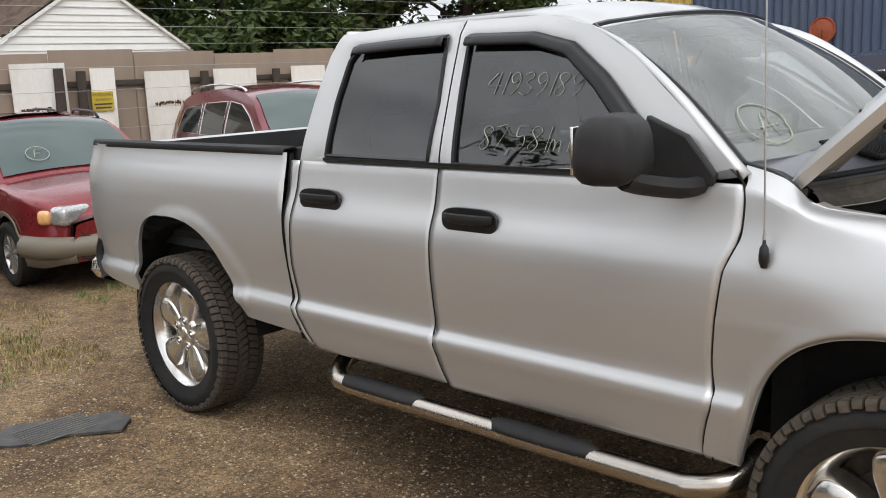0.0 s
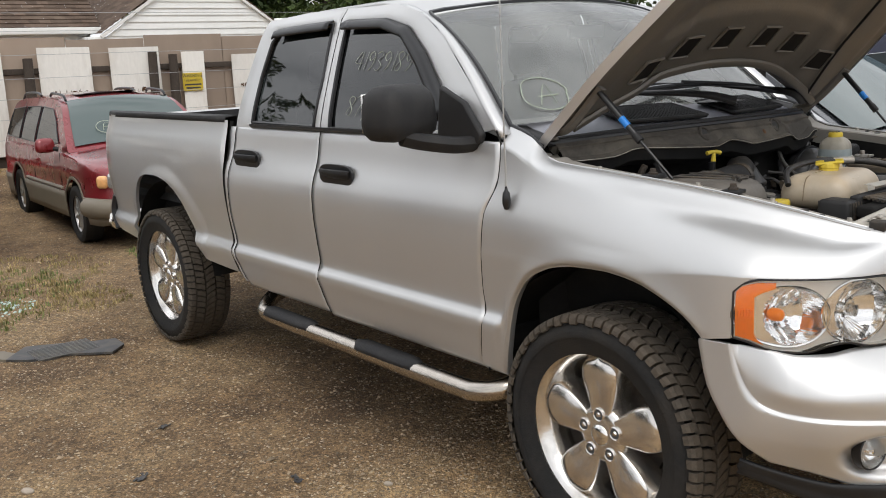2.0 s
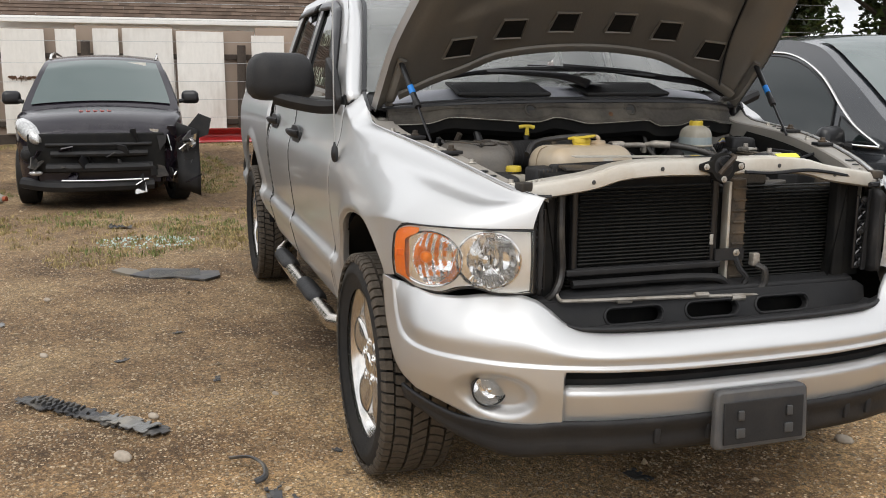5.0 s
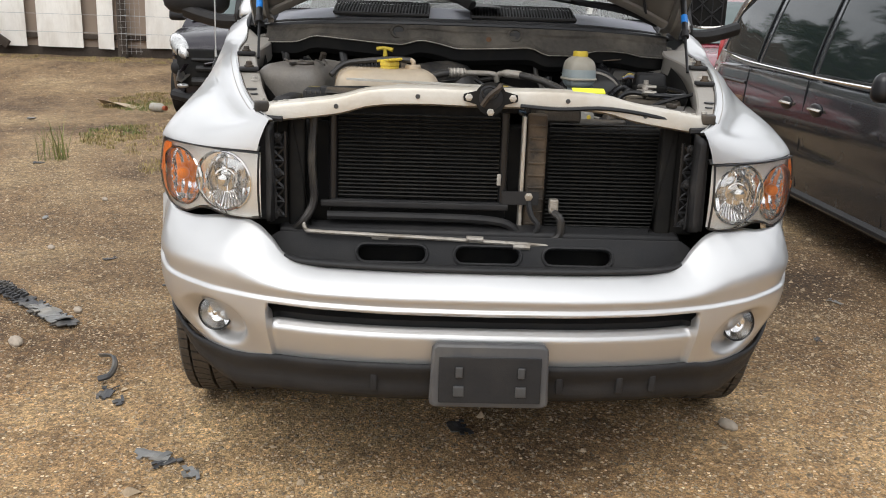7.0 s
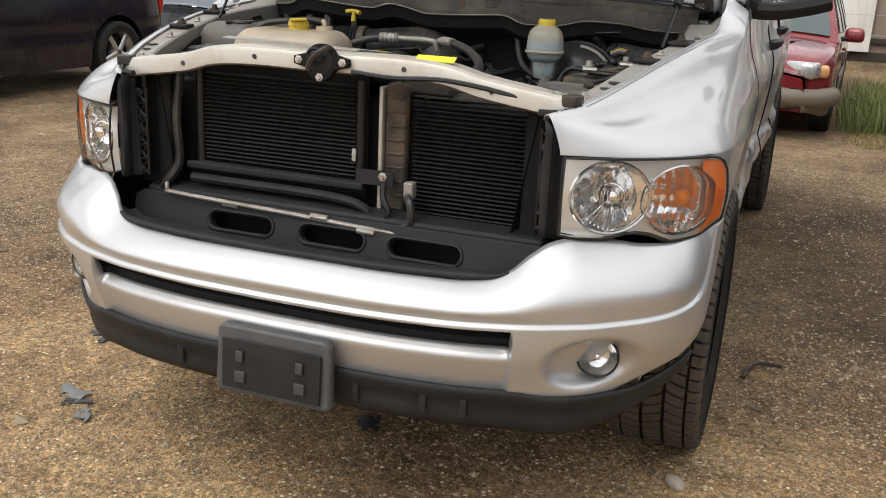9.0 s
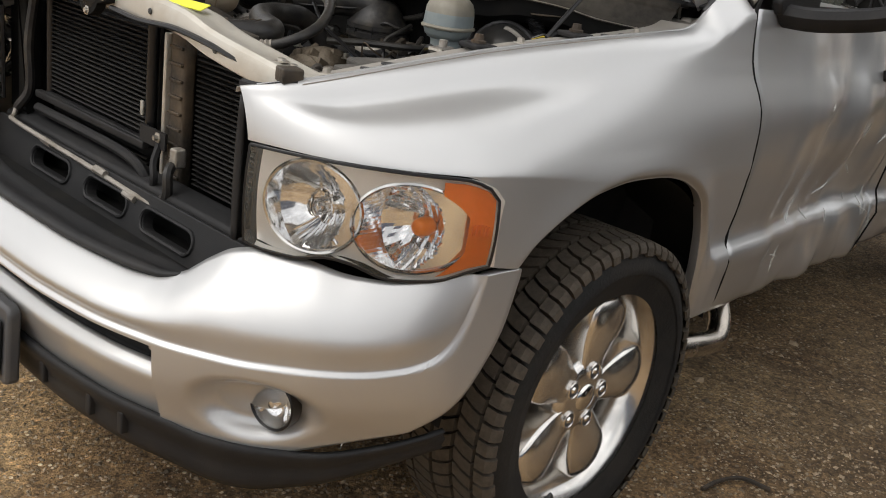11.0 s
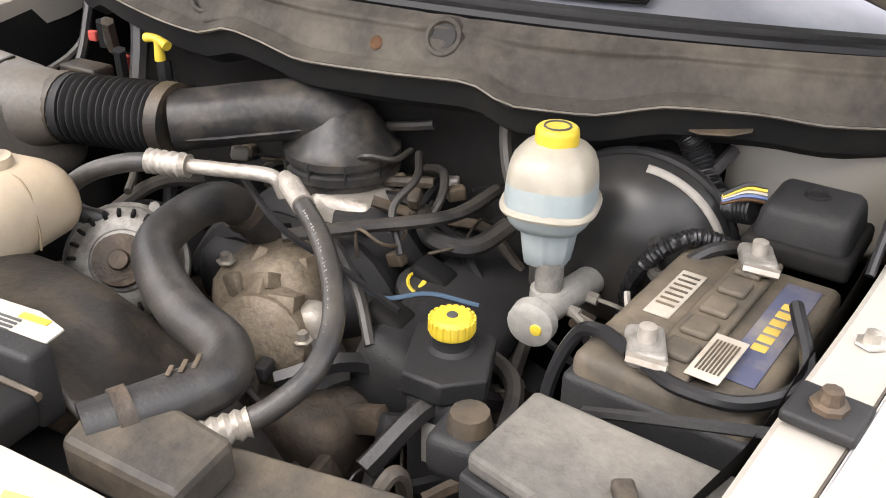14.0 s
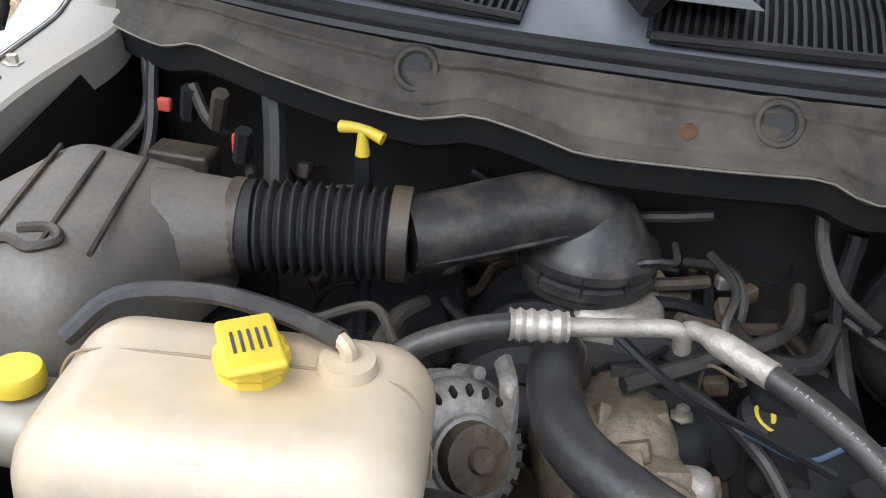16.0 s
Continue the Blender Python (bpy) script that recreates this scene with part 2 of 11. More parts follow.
CARGLASS_L = material("greenish_windscreen", (0.06, 0.085, 0.08), 0.04, spec=0.7, coat=0.2)
CHALK = material("chalk_marker", (0.45, 0.5, 0.4), 0.8, vary=0.4, scale=60)
CHALK_R = material("red_marker", (0.5, 0.08, 0.06), 0.7)
RED = material("dark_red_paint", (0.2, 0.016, 0.02), 0.28, 0.25, coat=0.8, stain=0.2, stain_scale=3, stain_color=(0.25, 0.1, 0.08), rough_vary=0.05)
MAROON = material("maroon_paint", (0.16, 0.012, 0.022), 0.25, 0.3, coat=0.9, rough_vary=0.04)
SLATE = material("slate_grey_paint", (0.022, 0.025, 0.03), 0.26, 0.2, coat=0.9, stain=0.25, stain_scale=3, stain_color=(0.07, 0.065, 0.06), rough_vary=0.04)
NIGHT = material("black_paint", (0.012, 0.009, 0.014), 0.16, 0.0, spec=0.5, stain=0.3, stain_scale=4, stain_color=(0.05, 0.045, 0.045))
BLUEGREY = material("blue_grey_paint", (0.1, 0.115, 0.135), 0.28, 0.5, coat=0.8, rough_vary=0.04)
PALE = material("pale_silver_paint", (0.5, 0.53, 0.56), 0.3, 0.5, coat=0.8)
TAUPE = material("taupe_cladding", (0.17, 0.147, 0.11), 0.5, stain=0.4, stain_scale=6, stain_color=(0.15, 0.12, 0.09))
TAN_METAL = material("tan_fence_sheet", (0.36, 0.28, 0.215), 0.6, vary=0.1, scale=8, stain=0.5, stain_scale=2, stain_color=(0.2, 0.155, 0.12), stretch=(1, 1, 0.3), per_object=0.12)
WHITE_METAL = material("weathered_white_panel", (0.84, 0.81, 0.75), 0.55, vary=0.08, scale=14, stain=0.45, stain_scale=3, stain_color=(0.48, 0.42, 0.34), stretch=(1, 1, 0.35), per_object=0.07, bump=0.05, bump_scale=10)
RUST = material("rust", (0.11, 0.055, 0.026), 0.85, vary=0.4, scale=40, bump=0.3)
OLDWOOD = material("weathered_wood", (0.075, 0.058, 0.045), 0.85, vary=0.35, scale=30, stretch=(6, 6, 0.6), bump=0.5, bump_scale=50)
SIDING = material("white_siding", (0.84, 0.84, 0.81), 0.6, vary=0.05, scale=5, stain=0.2, stain_scale=1.5, stain_color=(0.6, 0.58, 0.54))
SHINGLE = material("brown_shingles", (0.125, 0.088, 0.066), 0.9, vary=0.35, scale=40, stain=0.5, stain_scale=1.5, stain_color=(0.16, 0.12, 0.09), bump=0.4, bump_scale=60, per_island=0.3, spec=0.2)
BLUE_MET = material("blue_corrugated_metal", (0.075, 0.105, 0.17), 0.5, 0.2, vary=0.1, scale=6, stain=0.4, stain_scale=0.8, stain_color=(0.1, 0.12, 0.16), stretch=(1, 1, 0.25))
YEL_MET = material("yellow_metal_wall", (0.5, 0.36, 0.09), 0.55, stain=0.3, stain_scale=1, stain_color=(0.4, 0.3, 0.12))
ORANGE = material("rusty_orange_disc", (0.36, 0.09, 0.04), 0.6, vary=0.2, scale=10)
LEAF = material("leaf", (0.04, 0.07, 0.018), 0.55, color2=(0.06, 0.08, 0.016), scale=1.2, per_island=0.45)
LEAF_Y = material("autumn_leaf", (0.16, 0.12, 0.02), 0.6, color2=(0.09, 0.1, 0.02), scale=1.2, per_island=0.4)
BARK = material("bark", (0.07, 0.055, 0.042), 0.9, vary=0.4, scale=20, stretch=(4, 4, 0.7), bump=0.7, bump_scale=30)
GRASS = material("dry_grass", (0.4, 0.3, 0.14), 0.8, color2=(0.22, 0.19, 0.075), scale=2.5, per_island=0.4)
WEED = material("green_weeds", (0.13, 0.18, 0.05), 0.7, color2=(0.2, 0.2, 0.07), scale=3, per_island=0.4)
STONE = material("gravel_stone", (0.38, 0.29, 0.19), 0.85, vary=0.3, scale=40, per_island=0.6, bump=0.2)
DEBRIS = material("black_plastic_scrap", (0.04, 0.04, 0.042), 0.45, stain=0.6, stain_scale=8, stain_color=(0.16, 0.14, 0.11))
DEBRIS_G = material("grey_plastic_scrap", (0.16, 0.16, 0.155), 0.4, stain=0.6, stain_scale=7, stain_color=(0.28, 0.25, 0.2))
WIRE = material("fence_wire", (0.45, 0.45, 0.44), 0.4, 0.8)
SEAT = material("grey_seat_cloth", (0.13, 0.135, 0.14), 0.9, vary=0.2, scale=80, bump=0.2)
DASH = material("grey_dashboard", (0.2, 0.2, 0.195), 0.7, vary=0.1, scale=100, bump=0.1)


def gravel_material():
    m = bpy.data.materials.new("gravelly_dirt")
    m.use_nodes = True
    nt = m.node_tree
    b = nt.nodes["Principled BSDF"]
    b.inputs["Roughness"].default_value = 0.9
    tc = nt.nodes.new("ShaderNodeTexCoord")

    def noise_at(scale, detail=6.0, rough=0.6):
        n = node(nt, "ShaderNodeTexNoise", Scale=scale, Detail=detail, Roughness=rough)
        nt.links.new(tc.outputs["Object"], n.inputs["Vector"])
        return n.outputs["Fac"]

    def ramp(fac, *stops):
        r = nt.nodes.new("ShaderNodeValToRGB")
        while len(r.color_ramp.elements) < len(stops):
            r.color_ramp.elements.new(0.5)
        for e, (p, c) in zip(r.color_ramp.elements, stops):
            e.position, e.color = p, (*c, 1)
        nt.links.new(fac, r.inputs["Fac"])
        return r.outputs["Color"]

    def mix(a, c, fac, kind="MIX"):
        x = nt.nodes.new("ShaderNodeMix")
        x.data_type, x.blend_type = "RGBA", kind
        nt.links.new(a, x.inputs["A"])
        nt.links.new(c, x.inputs["B"])
        if isinstance(fac, float):
            x.inputs["Factor"].default_value = fac
        else:
            nt.links.new(fac, x.inputs["Factor"])
        return x.outputs["Result"]

    big = ramp(noise_at(0.7, 5), (0.36, (0.145, 0.092, 0.049)), (0.48, (0.265, 0.178, 0.1)), (0.62, (0.39, 0.287, 0.174)))
    mid = ramp(noise_at(7, 6, 0.7), (0.3, (0.45, 0.43, 0.4)), (0.5, (0.95, 0.94, 0.92)), (0.7, (1.3, 1.28, 1.22)))
    fine = ramp(noise_at(48, 8, 0.8), (0.3, (0.4, 0.38, 0.35)), (0.47, (0.85, 0.83, 0.8)), (0.56, (1.05, 1.03, 0.99)), (0.7, (1.55, 1.5, 1.4)))
    col = mix(mix(big, mid, 0.85, "MULTIPLY"), fine, 0.95, "MULTIPLY")
    vor = node(nt, "ShaderNodeTexVoronoi", Scale=62.0)
    nt.links.new(tc.outputs["Object"], vor.inputs["Vector"])
    peb = ramp(vor.outputs["Distance"], (0.0, (1, 1, 1)), (0.34, (0.9, 0.9, 0.9)), (0.42, (0, 0, 0)))
    vr = nt.nodes.new("ShaderNodeSeparateColor")
    nt.links.new(vor.outputs["Color"], vr.inputs["Color"])
    grit = node(nt, "ShaderNodeTexVoronoi", Scale=150.0)
    nt.links.new(tc.outputs["Object"], grit.inputs["Vector"])
    gr = nt.nodes.new("ShaderNodeSeparateColor")
    nt.links.new(grit.outputs["Color"], gr.inputs["Color"])
    col = mix(col, ramp(gr.outputs["Red"], (0.0, (0.5, 0.48, 0.45)), (0.5, (0.95, 0.94, 0.92)), (1.0, (1.5, 1.47, 1.4))), 0.85, "MULTIPLY")
    col = mix(col, ramp(vr.outputs["Blue"], (0.0, (0.55, 0.53, 0.5)), (0.5, (1.0, 0.99, 0.97)), (1.0, (1.4, 1.37, 1.32))), 0.8, "MULTIPLY")
    some = nt.nodes.new("ShaderNodeMath")
    some.operation = "GREATER_THAN"
    some.inputs[1].default_value = 0.72
    nt.links.new(vr.outputs["Red"], some.inputs[0])
    both = nt.nodes.new("ShaderNodeMath")
    both.operation = "MULTIPLY"
    nt.links.new(some.outputs["Value"], both.inputs[0])
    nt.links.new(peb, both.inputs[1])
    tone = ramp(vr.outputs["Green"], (0.0, (0.12, 0.09, 0.065)), (0.55, (0.46, 0.345, 0.22)), (1.0, (0.8, 0.7, 0.54)))
    half = nt.nodes.new("ShaderNodeMath")
    half.operation = "MULTIPLY"
    half.inputs[1].default_value = 0.85
    nt.links.new(both.outputs["Value"], half.inputs[0])
    col = mix(col, tone, half.outputs["Value"])
    # damp soil and the shade in the lane beside the truck, painted dark
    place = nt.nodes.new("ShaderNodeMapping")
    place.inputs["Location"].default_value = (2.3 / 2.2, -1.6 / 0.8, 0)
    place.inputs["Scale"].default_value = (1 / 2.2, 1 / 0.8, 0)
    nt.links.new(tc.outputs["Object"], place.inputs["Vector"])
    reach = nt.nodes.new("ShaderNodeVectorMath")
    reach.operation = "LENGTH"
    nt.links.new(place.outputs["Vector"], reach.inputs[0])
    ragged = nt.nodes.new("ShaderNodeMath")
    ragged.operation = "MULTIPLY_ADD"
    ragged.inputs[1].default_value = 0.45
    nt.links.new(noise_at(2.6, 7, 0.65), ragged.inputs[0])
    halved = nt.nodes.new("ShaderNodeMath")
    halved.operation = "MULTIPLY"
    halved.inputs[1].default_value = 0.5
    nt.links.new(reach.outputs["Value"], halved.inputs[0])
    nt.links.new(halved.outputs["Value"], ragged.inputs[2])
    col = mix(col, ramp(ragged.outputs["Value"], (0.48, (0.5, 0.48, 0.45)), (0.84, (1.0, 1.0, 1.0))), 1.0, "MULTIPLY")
    # drier, paler grit in front of the truck
    axes = nt.nodes.new("ShaderNodeSeparateXYZ")
    nt.links.new(tc.outputs["Object"], axes.inputs["Vector"])
    edge = nt.nodes.new("ShaderNodeMath")
    edge.operation = "MULTIPLY_ADD"
    edge.inputs[1].default_value = 1.6
    nt.links.new(noise_at(1.1, 6, 0.6), edge.inputs[0])
    nt.links.new(axes.outputs["X"], edge.inputs[2])
    dry = nt.nodes.new("ShaderNodeMapRange")
    dry.inputs["From Min"].default_value, dry.inputs["From Max"].default_value = -0.5, 1.3
    nt.links.new(edge.outputs["Value"], dry.inputs["Value"])
    col = mix(col, ramp(dry.outputs["Result"], (0.0, (0.85, 0.85, 0.83)), (1.0, (1.55, 1.52, 1.4))), 1.0, "MULTIPLY")
    nt.links.new(col, b.inputs["Base Color"])
    hsum = nt.nodes.new("ShaderNodeMath")
    hsum.operation = "ADD"
    nt.links.new(noise_at(28, 8, 0.75), hsum.inputs[0])
    nt.links.new(both.outputs["Value"], hsum.inputs[1])
    bp = nt.nodes.new("ShaderNodeBump")
    bp.inputs["Strength"].default_value, bp.inputs["Distance"].default_value = 1.0, 0.02
    nt.links.new(hsum.outputs["Value"], bp.inputs["Height"])
    nt.links.new(bp.outputs["Normal"], b.inputs["Normal"])
    return m


GRAVEL = gravel_material()


# ---- mesh helpers ----
class Geo:
    """Vertices and faces gathered for one mesh."""

    def __init__(self):
        self.v, self.f = [], []

    def add(self, verts, faces):
        n = len(self.v)
        self.v.extend([tuple(p) for p in verts])
        self.f.extend([tuple(i + n for i in q) for q in faces])
        return self

    def moved(self, m):
        self.v = [tuple(m @ Vector(p)) for p in self.v]
        return self

    def flipped(self):
        self.f = [tuple(reversed(q)) for q in self.f]
        return self

    def mirror_y(self):
        g = Geo()
        g.v = [(x, -y, z) for x, y, z in self.v]
        g.f = [tuple(reversed(q)) for q in self.f]
        return g

    def plus(self, other):
        return self.add(other.v, other.f)


def mesh_of(name, geo, mat, smooth=True, sharp=40):
    me = bpy.data.meshes.new(name)
    me.from_pydata(geo.v, [], geo.f)
    me.materials.append(mat)
    if smooth:
        me.shade_smooth()
        me.set_sharp_from_angle(angle=radians(sharp))
    me.update()
    return me


def part(name, geo, mat, parent=None, label="", smooth=True, sharp=40, thick=0.0, bevel=0.0, sub=0):
    """One mesh object under a thing or under a part."""
    ob = new(name, mesh_of(name, geo, mat, smooth, sharp))
    if parent is not None:
        ob.parent = parent
    if label:
        ob["label"] = label
    if thick:
        s = ob.modifiers.new("thickness", "SOLIDIFY")
        s.thickness, s.offset = thick, -1
    if bevel:
        bv = ob.modifiers.new("edges", "BEVEL")
        bv.width, bv.segments, bv.limit_method = bevel, 2, "ANGLE"
    if sub:
        ss = ob.modifiers.new("rounding", "SUBSURF")
        ss.levels = ss.render_levels = sub
    return ob


def thing(name, label, category, group="", at=None, kind=""):
    ob = new(name)
    ob.empty_display_size = 0.2
    if at is not None:
        ob.matrix_basis = at
    return tagged(ob, label, category, group, kind)


def solid(name, geo, mat, label, category, group="", kind="", **more):
    return tagged(part(name, geo, mat, **more), label, category, group, kind)


def grid(fn, nu, nv, skip=None, wrap=False):
    """fn(u, v) for u, v from 0 to 1; skip(i, j) leaves a cell out."""
    g = Geo()
    vs = [fn(i / nu, j / nv) for i in range(nu + 1) for j in range(nv + 1)]
    w = nv + 1
    fs = [(i * w + j, (i + 1) * w + j, (i + 1) * w + j + 1, i * w + j + 1) for i in range(nu) for j in range(nv)
          if not (skip and skip(i, j))]
    return g.add(vs, fs)


def sheet(rows):
    """A surface through rows of points of equal count."""
    n, w = len(rows), len(rows[0])
    return Geo().add([p for r in rows for p in r],
                     [(i * w + j, (i + 1) * w + j, (i + 1) * w + j + 1, i * w + j + 1) for i in range(n - 1) for j in range(w - 1)])


def smooth_line(pts, n=8):
    """A Catmull-Rom curve through the points."""
    pts = [Vector(p) for p in pts]
    if len(pts) < 3:
        return [pts[0].lerp(pts[-1], i / n) for i in range(n + 1)]
    out = []
    for i in range(len(pts) - 1):
        p1, p2 = pts[i], pts[i + 1]
        p0 = pts[i - 1] if i else p1 * 2 - p2
        p3 = pts[i + 2] if i + 2 < len(pts) else p2 * 2 - p1
        for k in range(n):
            t = k / n
            out.append(0.5 * ((2 * p1) + (p2 - p0) * t + (2 * p0 - 5 * p1 + 4 * p2 - p3) * t * t + (3 * p1 - p0 - 3 * p2 + p3) * t ** 3))
    return out + [pts[-1]]


def tube(pts, r, seg=10, n=8, caps=True, flat=1.0):
    """A tube along a smooth line; r is a radius or a function of the way along it."""
    line = smooth_line(pts, n) if n else [Vector(p) for p in pts]
    g, m = Geo(), len(line)
    vs, up = [], Vector((0, 0, 1))
    last = None
    for i, p in enumerate(line):
        d = (line[min(i + 1, m - 1)] - line[max(i - 1, 0)]).normalized()
        if last is None:
            a = d.orthogonal().normalized()
        else:
            a = (last - d * last.dot(d)).normalized()
        last = a
        c = d.cross(a)
        rad = r(i / (m - 1)) if callable(r) else r
        vs += [p + (a * math.cos(k * 2 * math.pi / seg) + c * flat * math.sin(k * 2 * math.pi / seg)) * rad for k in range(seg)]
    fs = [(i * seg + k, i * seg + (k + 1) % seg, (i + 1) * seg + (k + 1) % seg, (i + 1) * seg + k) for i in range(m - 1) for k in range(seg)]
    if caps:
        fs += [tuple(reversed(range(seg))), tuple(range((m - 1) * seg, m * seg))]
    return g.add(vs, fs)


def lathe(profile, seg=32, m=None, closed=True):
    """Spins (radius, height) points round z."""
    vs, n = [], len(profile)
    for k in range(seg):
        a = 2 * math.pi * k / seg
        vs += [(r * math.cos(a), r * math.sin(a), h) for r, h in profile]
    fs = [(k * n + i, ((k + 1) % seg) * n + i, ((k + 1) % seg) * n + i + 1, k * n + i + 1) for k in range(seg) for i in range(n - 1)]
    g = Geo().add(vs, fs)
    return g.moved(m) if m is not None else g


def rbox(sx, sy, sz, m=None, r=0.01, taper=(1.0, 1.0), seg=3):
    """A box with rounded edges, its base at z = 0, narrowing to its top by taper."""
    r = min(r, sx / 2.01, sy / 2.01, sz / 2.01)
    rings = []
    steps = [(r - r * math.cos(k * math.pi / 2 / seg), r - r * math.sin(k * math.pi / 2 / seg)) for k in range(seg + 1)]
    prof = [(b, a) for a, b in steps]
    prof = prof + [(b, sz - a) for b, a in reversed(prof)]
    for inset, h in prof:
        t = h / sz
        hx, hy = sx / 2 * (1 + (taper[0] - 1) * t) - inset, sy / 2 * (1 + (taper[1] - 1) * t) - inset
        rr = max(0.0005, r - inset)
        ring = []
        for cx, cy, a0 in ((1, 1, 0), (-1, 1, 90), (-1, -1, 180), (1, -1, 270)):
            for k in range(seg + 1):
                a = radians(a0 + 90 * k / seg)
                ring.append((cx * (hx - rr) + rr * math.cos(a), cy * (hy - rr) + rr * math.sin(a), h))
        rings.append(ring)
    w = len(rings[0])
    vs = [p for q in rings for p in q]
    fs = [(i * w + k, i * w + (k + 1) % w, (i + 1) * w + (k + 1) % w, (i + 1) * w + k) for i in range(len(rings) - 1) for k in range(w)]
    fs += [tuple(reversed(range(w))), tuple(range((len(rings) - 1) * w, len(rings) * w))]
    g = Geo().add(vs, fs)
    return g.moved(m) if m is not None else g


def slab(outline, thick, m=None, holes=()):
    """A flat piece: an outline in x and y, thick along z; holes are outlines too."""
    bm = bmesh.new()
    loops = []
    for loop in (outline, *holes):
        vs = [bm.verts.new((x, y, 0)) for x, y in loop]
        loops += [bm.edges.new((vs[i], vs[(i + 1) % len(vs)])) for i in range(len(vs))]
    bmesh.ops.triangle_fill(bm, use_beauty=True, use_dissolve=False, edges=loops)
    bmesh.ops.recalc_face_normals(bm, faces=bm.faces)
    if bm.faces and sum(f.normal.z * f.calc_area() for f in bm.faces) < 0:
        bmesh.ops.reverse_faces(bm, faces=bm.faces)
    ext = bmesh.ops.extrude_face_region(bm, geom=bm.faces[:])
    moved = [e for e in ext["geom"] if isinstance(e, bmesh.types.BMVert)]
    bmesh.ops.translate(bm, verts=moved, vec=(0, 0, thick))
    bmesh.ops.recalc_face_normals(bm, faces=bm.faces)
    bm.verts.index_update()
    g = Geo().add([v.co[:] for v in bm.verts], [[v.index for v in f.verts] for f in bm.faces])
    bm.free()
    return g.moved(m) if m is not None else g


def lerp_list(table, x):
    """Straight lines between the (x, value) pairs of a table."""
    return float(np.interp(x, [a for a, _ in table], [b for _, b in table]))


def curve_of(table, x):
    """A smooth curve through the (x, value) pairs of a table, in rising x."""
    xs, ys = [a for a, _ in table], [b for _, b in table]
    if x <= xs[0]:
        return ys[0]
    if x >= xs[-1]:
        return ys[-1]
    i = max(k for k in range(len(xs) - 1) if xs[k] <= x)
    def slope(k):
        if k == 0 or k == len(xs) - 1:
            return (ys[min(k + 1, len(xs) - 1)] - ys[max(k - 1, 0)]) / (xs[min(k + 1, len(xs) - 1)] - xs[max(k - 1, 0)])
        a, b = (ys[k] - ys[k - 1]) / (xs[k] - xs[k - 1]), (ys[k + 1] - ys[k]) / (xs[k + 1] - xs[k])
        return 0.0 if a * b <= 0 else 2 * a * b / (a + b)
    h = xs[i + 1] - xs[i]
    t = (x - xs[i]) / h
    return ((2 * t ** 3 - 3 * t * t + 1) * ys[i] + (t ** 3 - 2 * t * t + t) * h * slope(i)
            + (-2 * t ** 3 + 3 * t * t) * ys[i + 1] + (t ** 3 - t * t) * h * slope(i + 1))


def smoothstep(a, b, x):
    t = min(1.0, max(0.0, (x - a) / (b - a)))
    return t * t * (3 - 2 * t)


def lettering(name, text, size, m, mat, parent=None, shear=0.0, depth=0.002):
    cu = bpy.data.curves.new(name, "FONT")
    cu.body, cu.size, cu.shear, cu.extrude, cu.resolution_u = text, size, shear, depth / 2, 2
    cu.align_x, cu.align_y = "CENTER", "CENTER"
    tmp = bpy.data.objects.new(name, cu)
    scene.collection.objects.link(tmp)
    me = bpy.data.meshes.new_from_object(tmp.evaluated_get(bpy.context.evaluated_depsgraph_get()))
    bpy.data.objects.remove(tmp)
    me.materials.clear()
    me.materials.append(mat)
    ob = new(name, me)
    ob.matrix_basis = m
    if parent is not None:
        ob.parent = parent
    return ob


def facing(at, normal, up=(0, 0, 1)):
    """A pose whose z points along normal and whose y leans to up."""
    z = Vector(normal).normalized()
    x = Vector(up).cross(z)
    x = x.normalized() if x.length > 1e-4 else Vector((1, 0, 0))
    y = z.cross(x)
    m = Matrix((x, y, z)).transposed().to_4x4()
    m.translation = Vector(at)
    return m


def outward(g, direction):
    """Turns the faces to look along direction."""
    d, total = Vector(direction), 0.0
    for f in g.f:
        a, b, c = Vector(g.v[f[0]]), Vector(g.v[f[1]]), Vector(g.v[f[2]])
        total += (b - a).cross(c - a).dot(d)
    return g if total >= 0 else g.flipped()


# ---- ground: one sheet to the horizon ----
def ground_z(x, y):
    rise = 0.34 * smoothstep(-9.0, -13.2, x)
    rough = 0.02 * noise.noise(Vector((x * 0.9, y * 0.9, 0.3))) + 0.008 * noise.noise(Vector((x * 3.1, y * 3.1, 1.7)))
    return rise + rough * smoothstep(60, 20, abs(x) + abs(y)) - 0.006


def build_ground():
    fine_x, fine_y = np.arange(-15, 5.01, 0.16), np.arange(-9, 7.01, 0.16)
    far = [6, 9, 15, 25, 50, 110, 300, 900]
    xs = [-15.0 - f for f in reversed(far)] + list(fine_x) + [5.0 + f for f in far]
    ys = [-9.0 - f for f in reversed(far)] + list(fine_y) + [7.0 + f for f in far]
    rows = [[(x, y, ground_z(x, y)) for y in ys] for x in xs]
    g = sheet(rows)
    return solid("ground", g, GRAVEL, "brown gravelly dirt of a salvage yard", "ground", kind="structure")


build_ground()


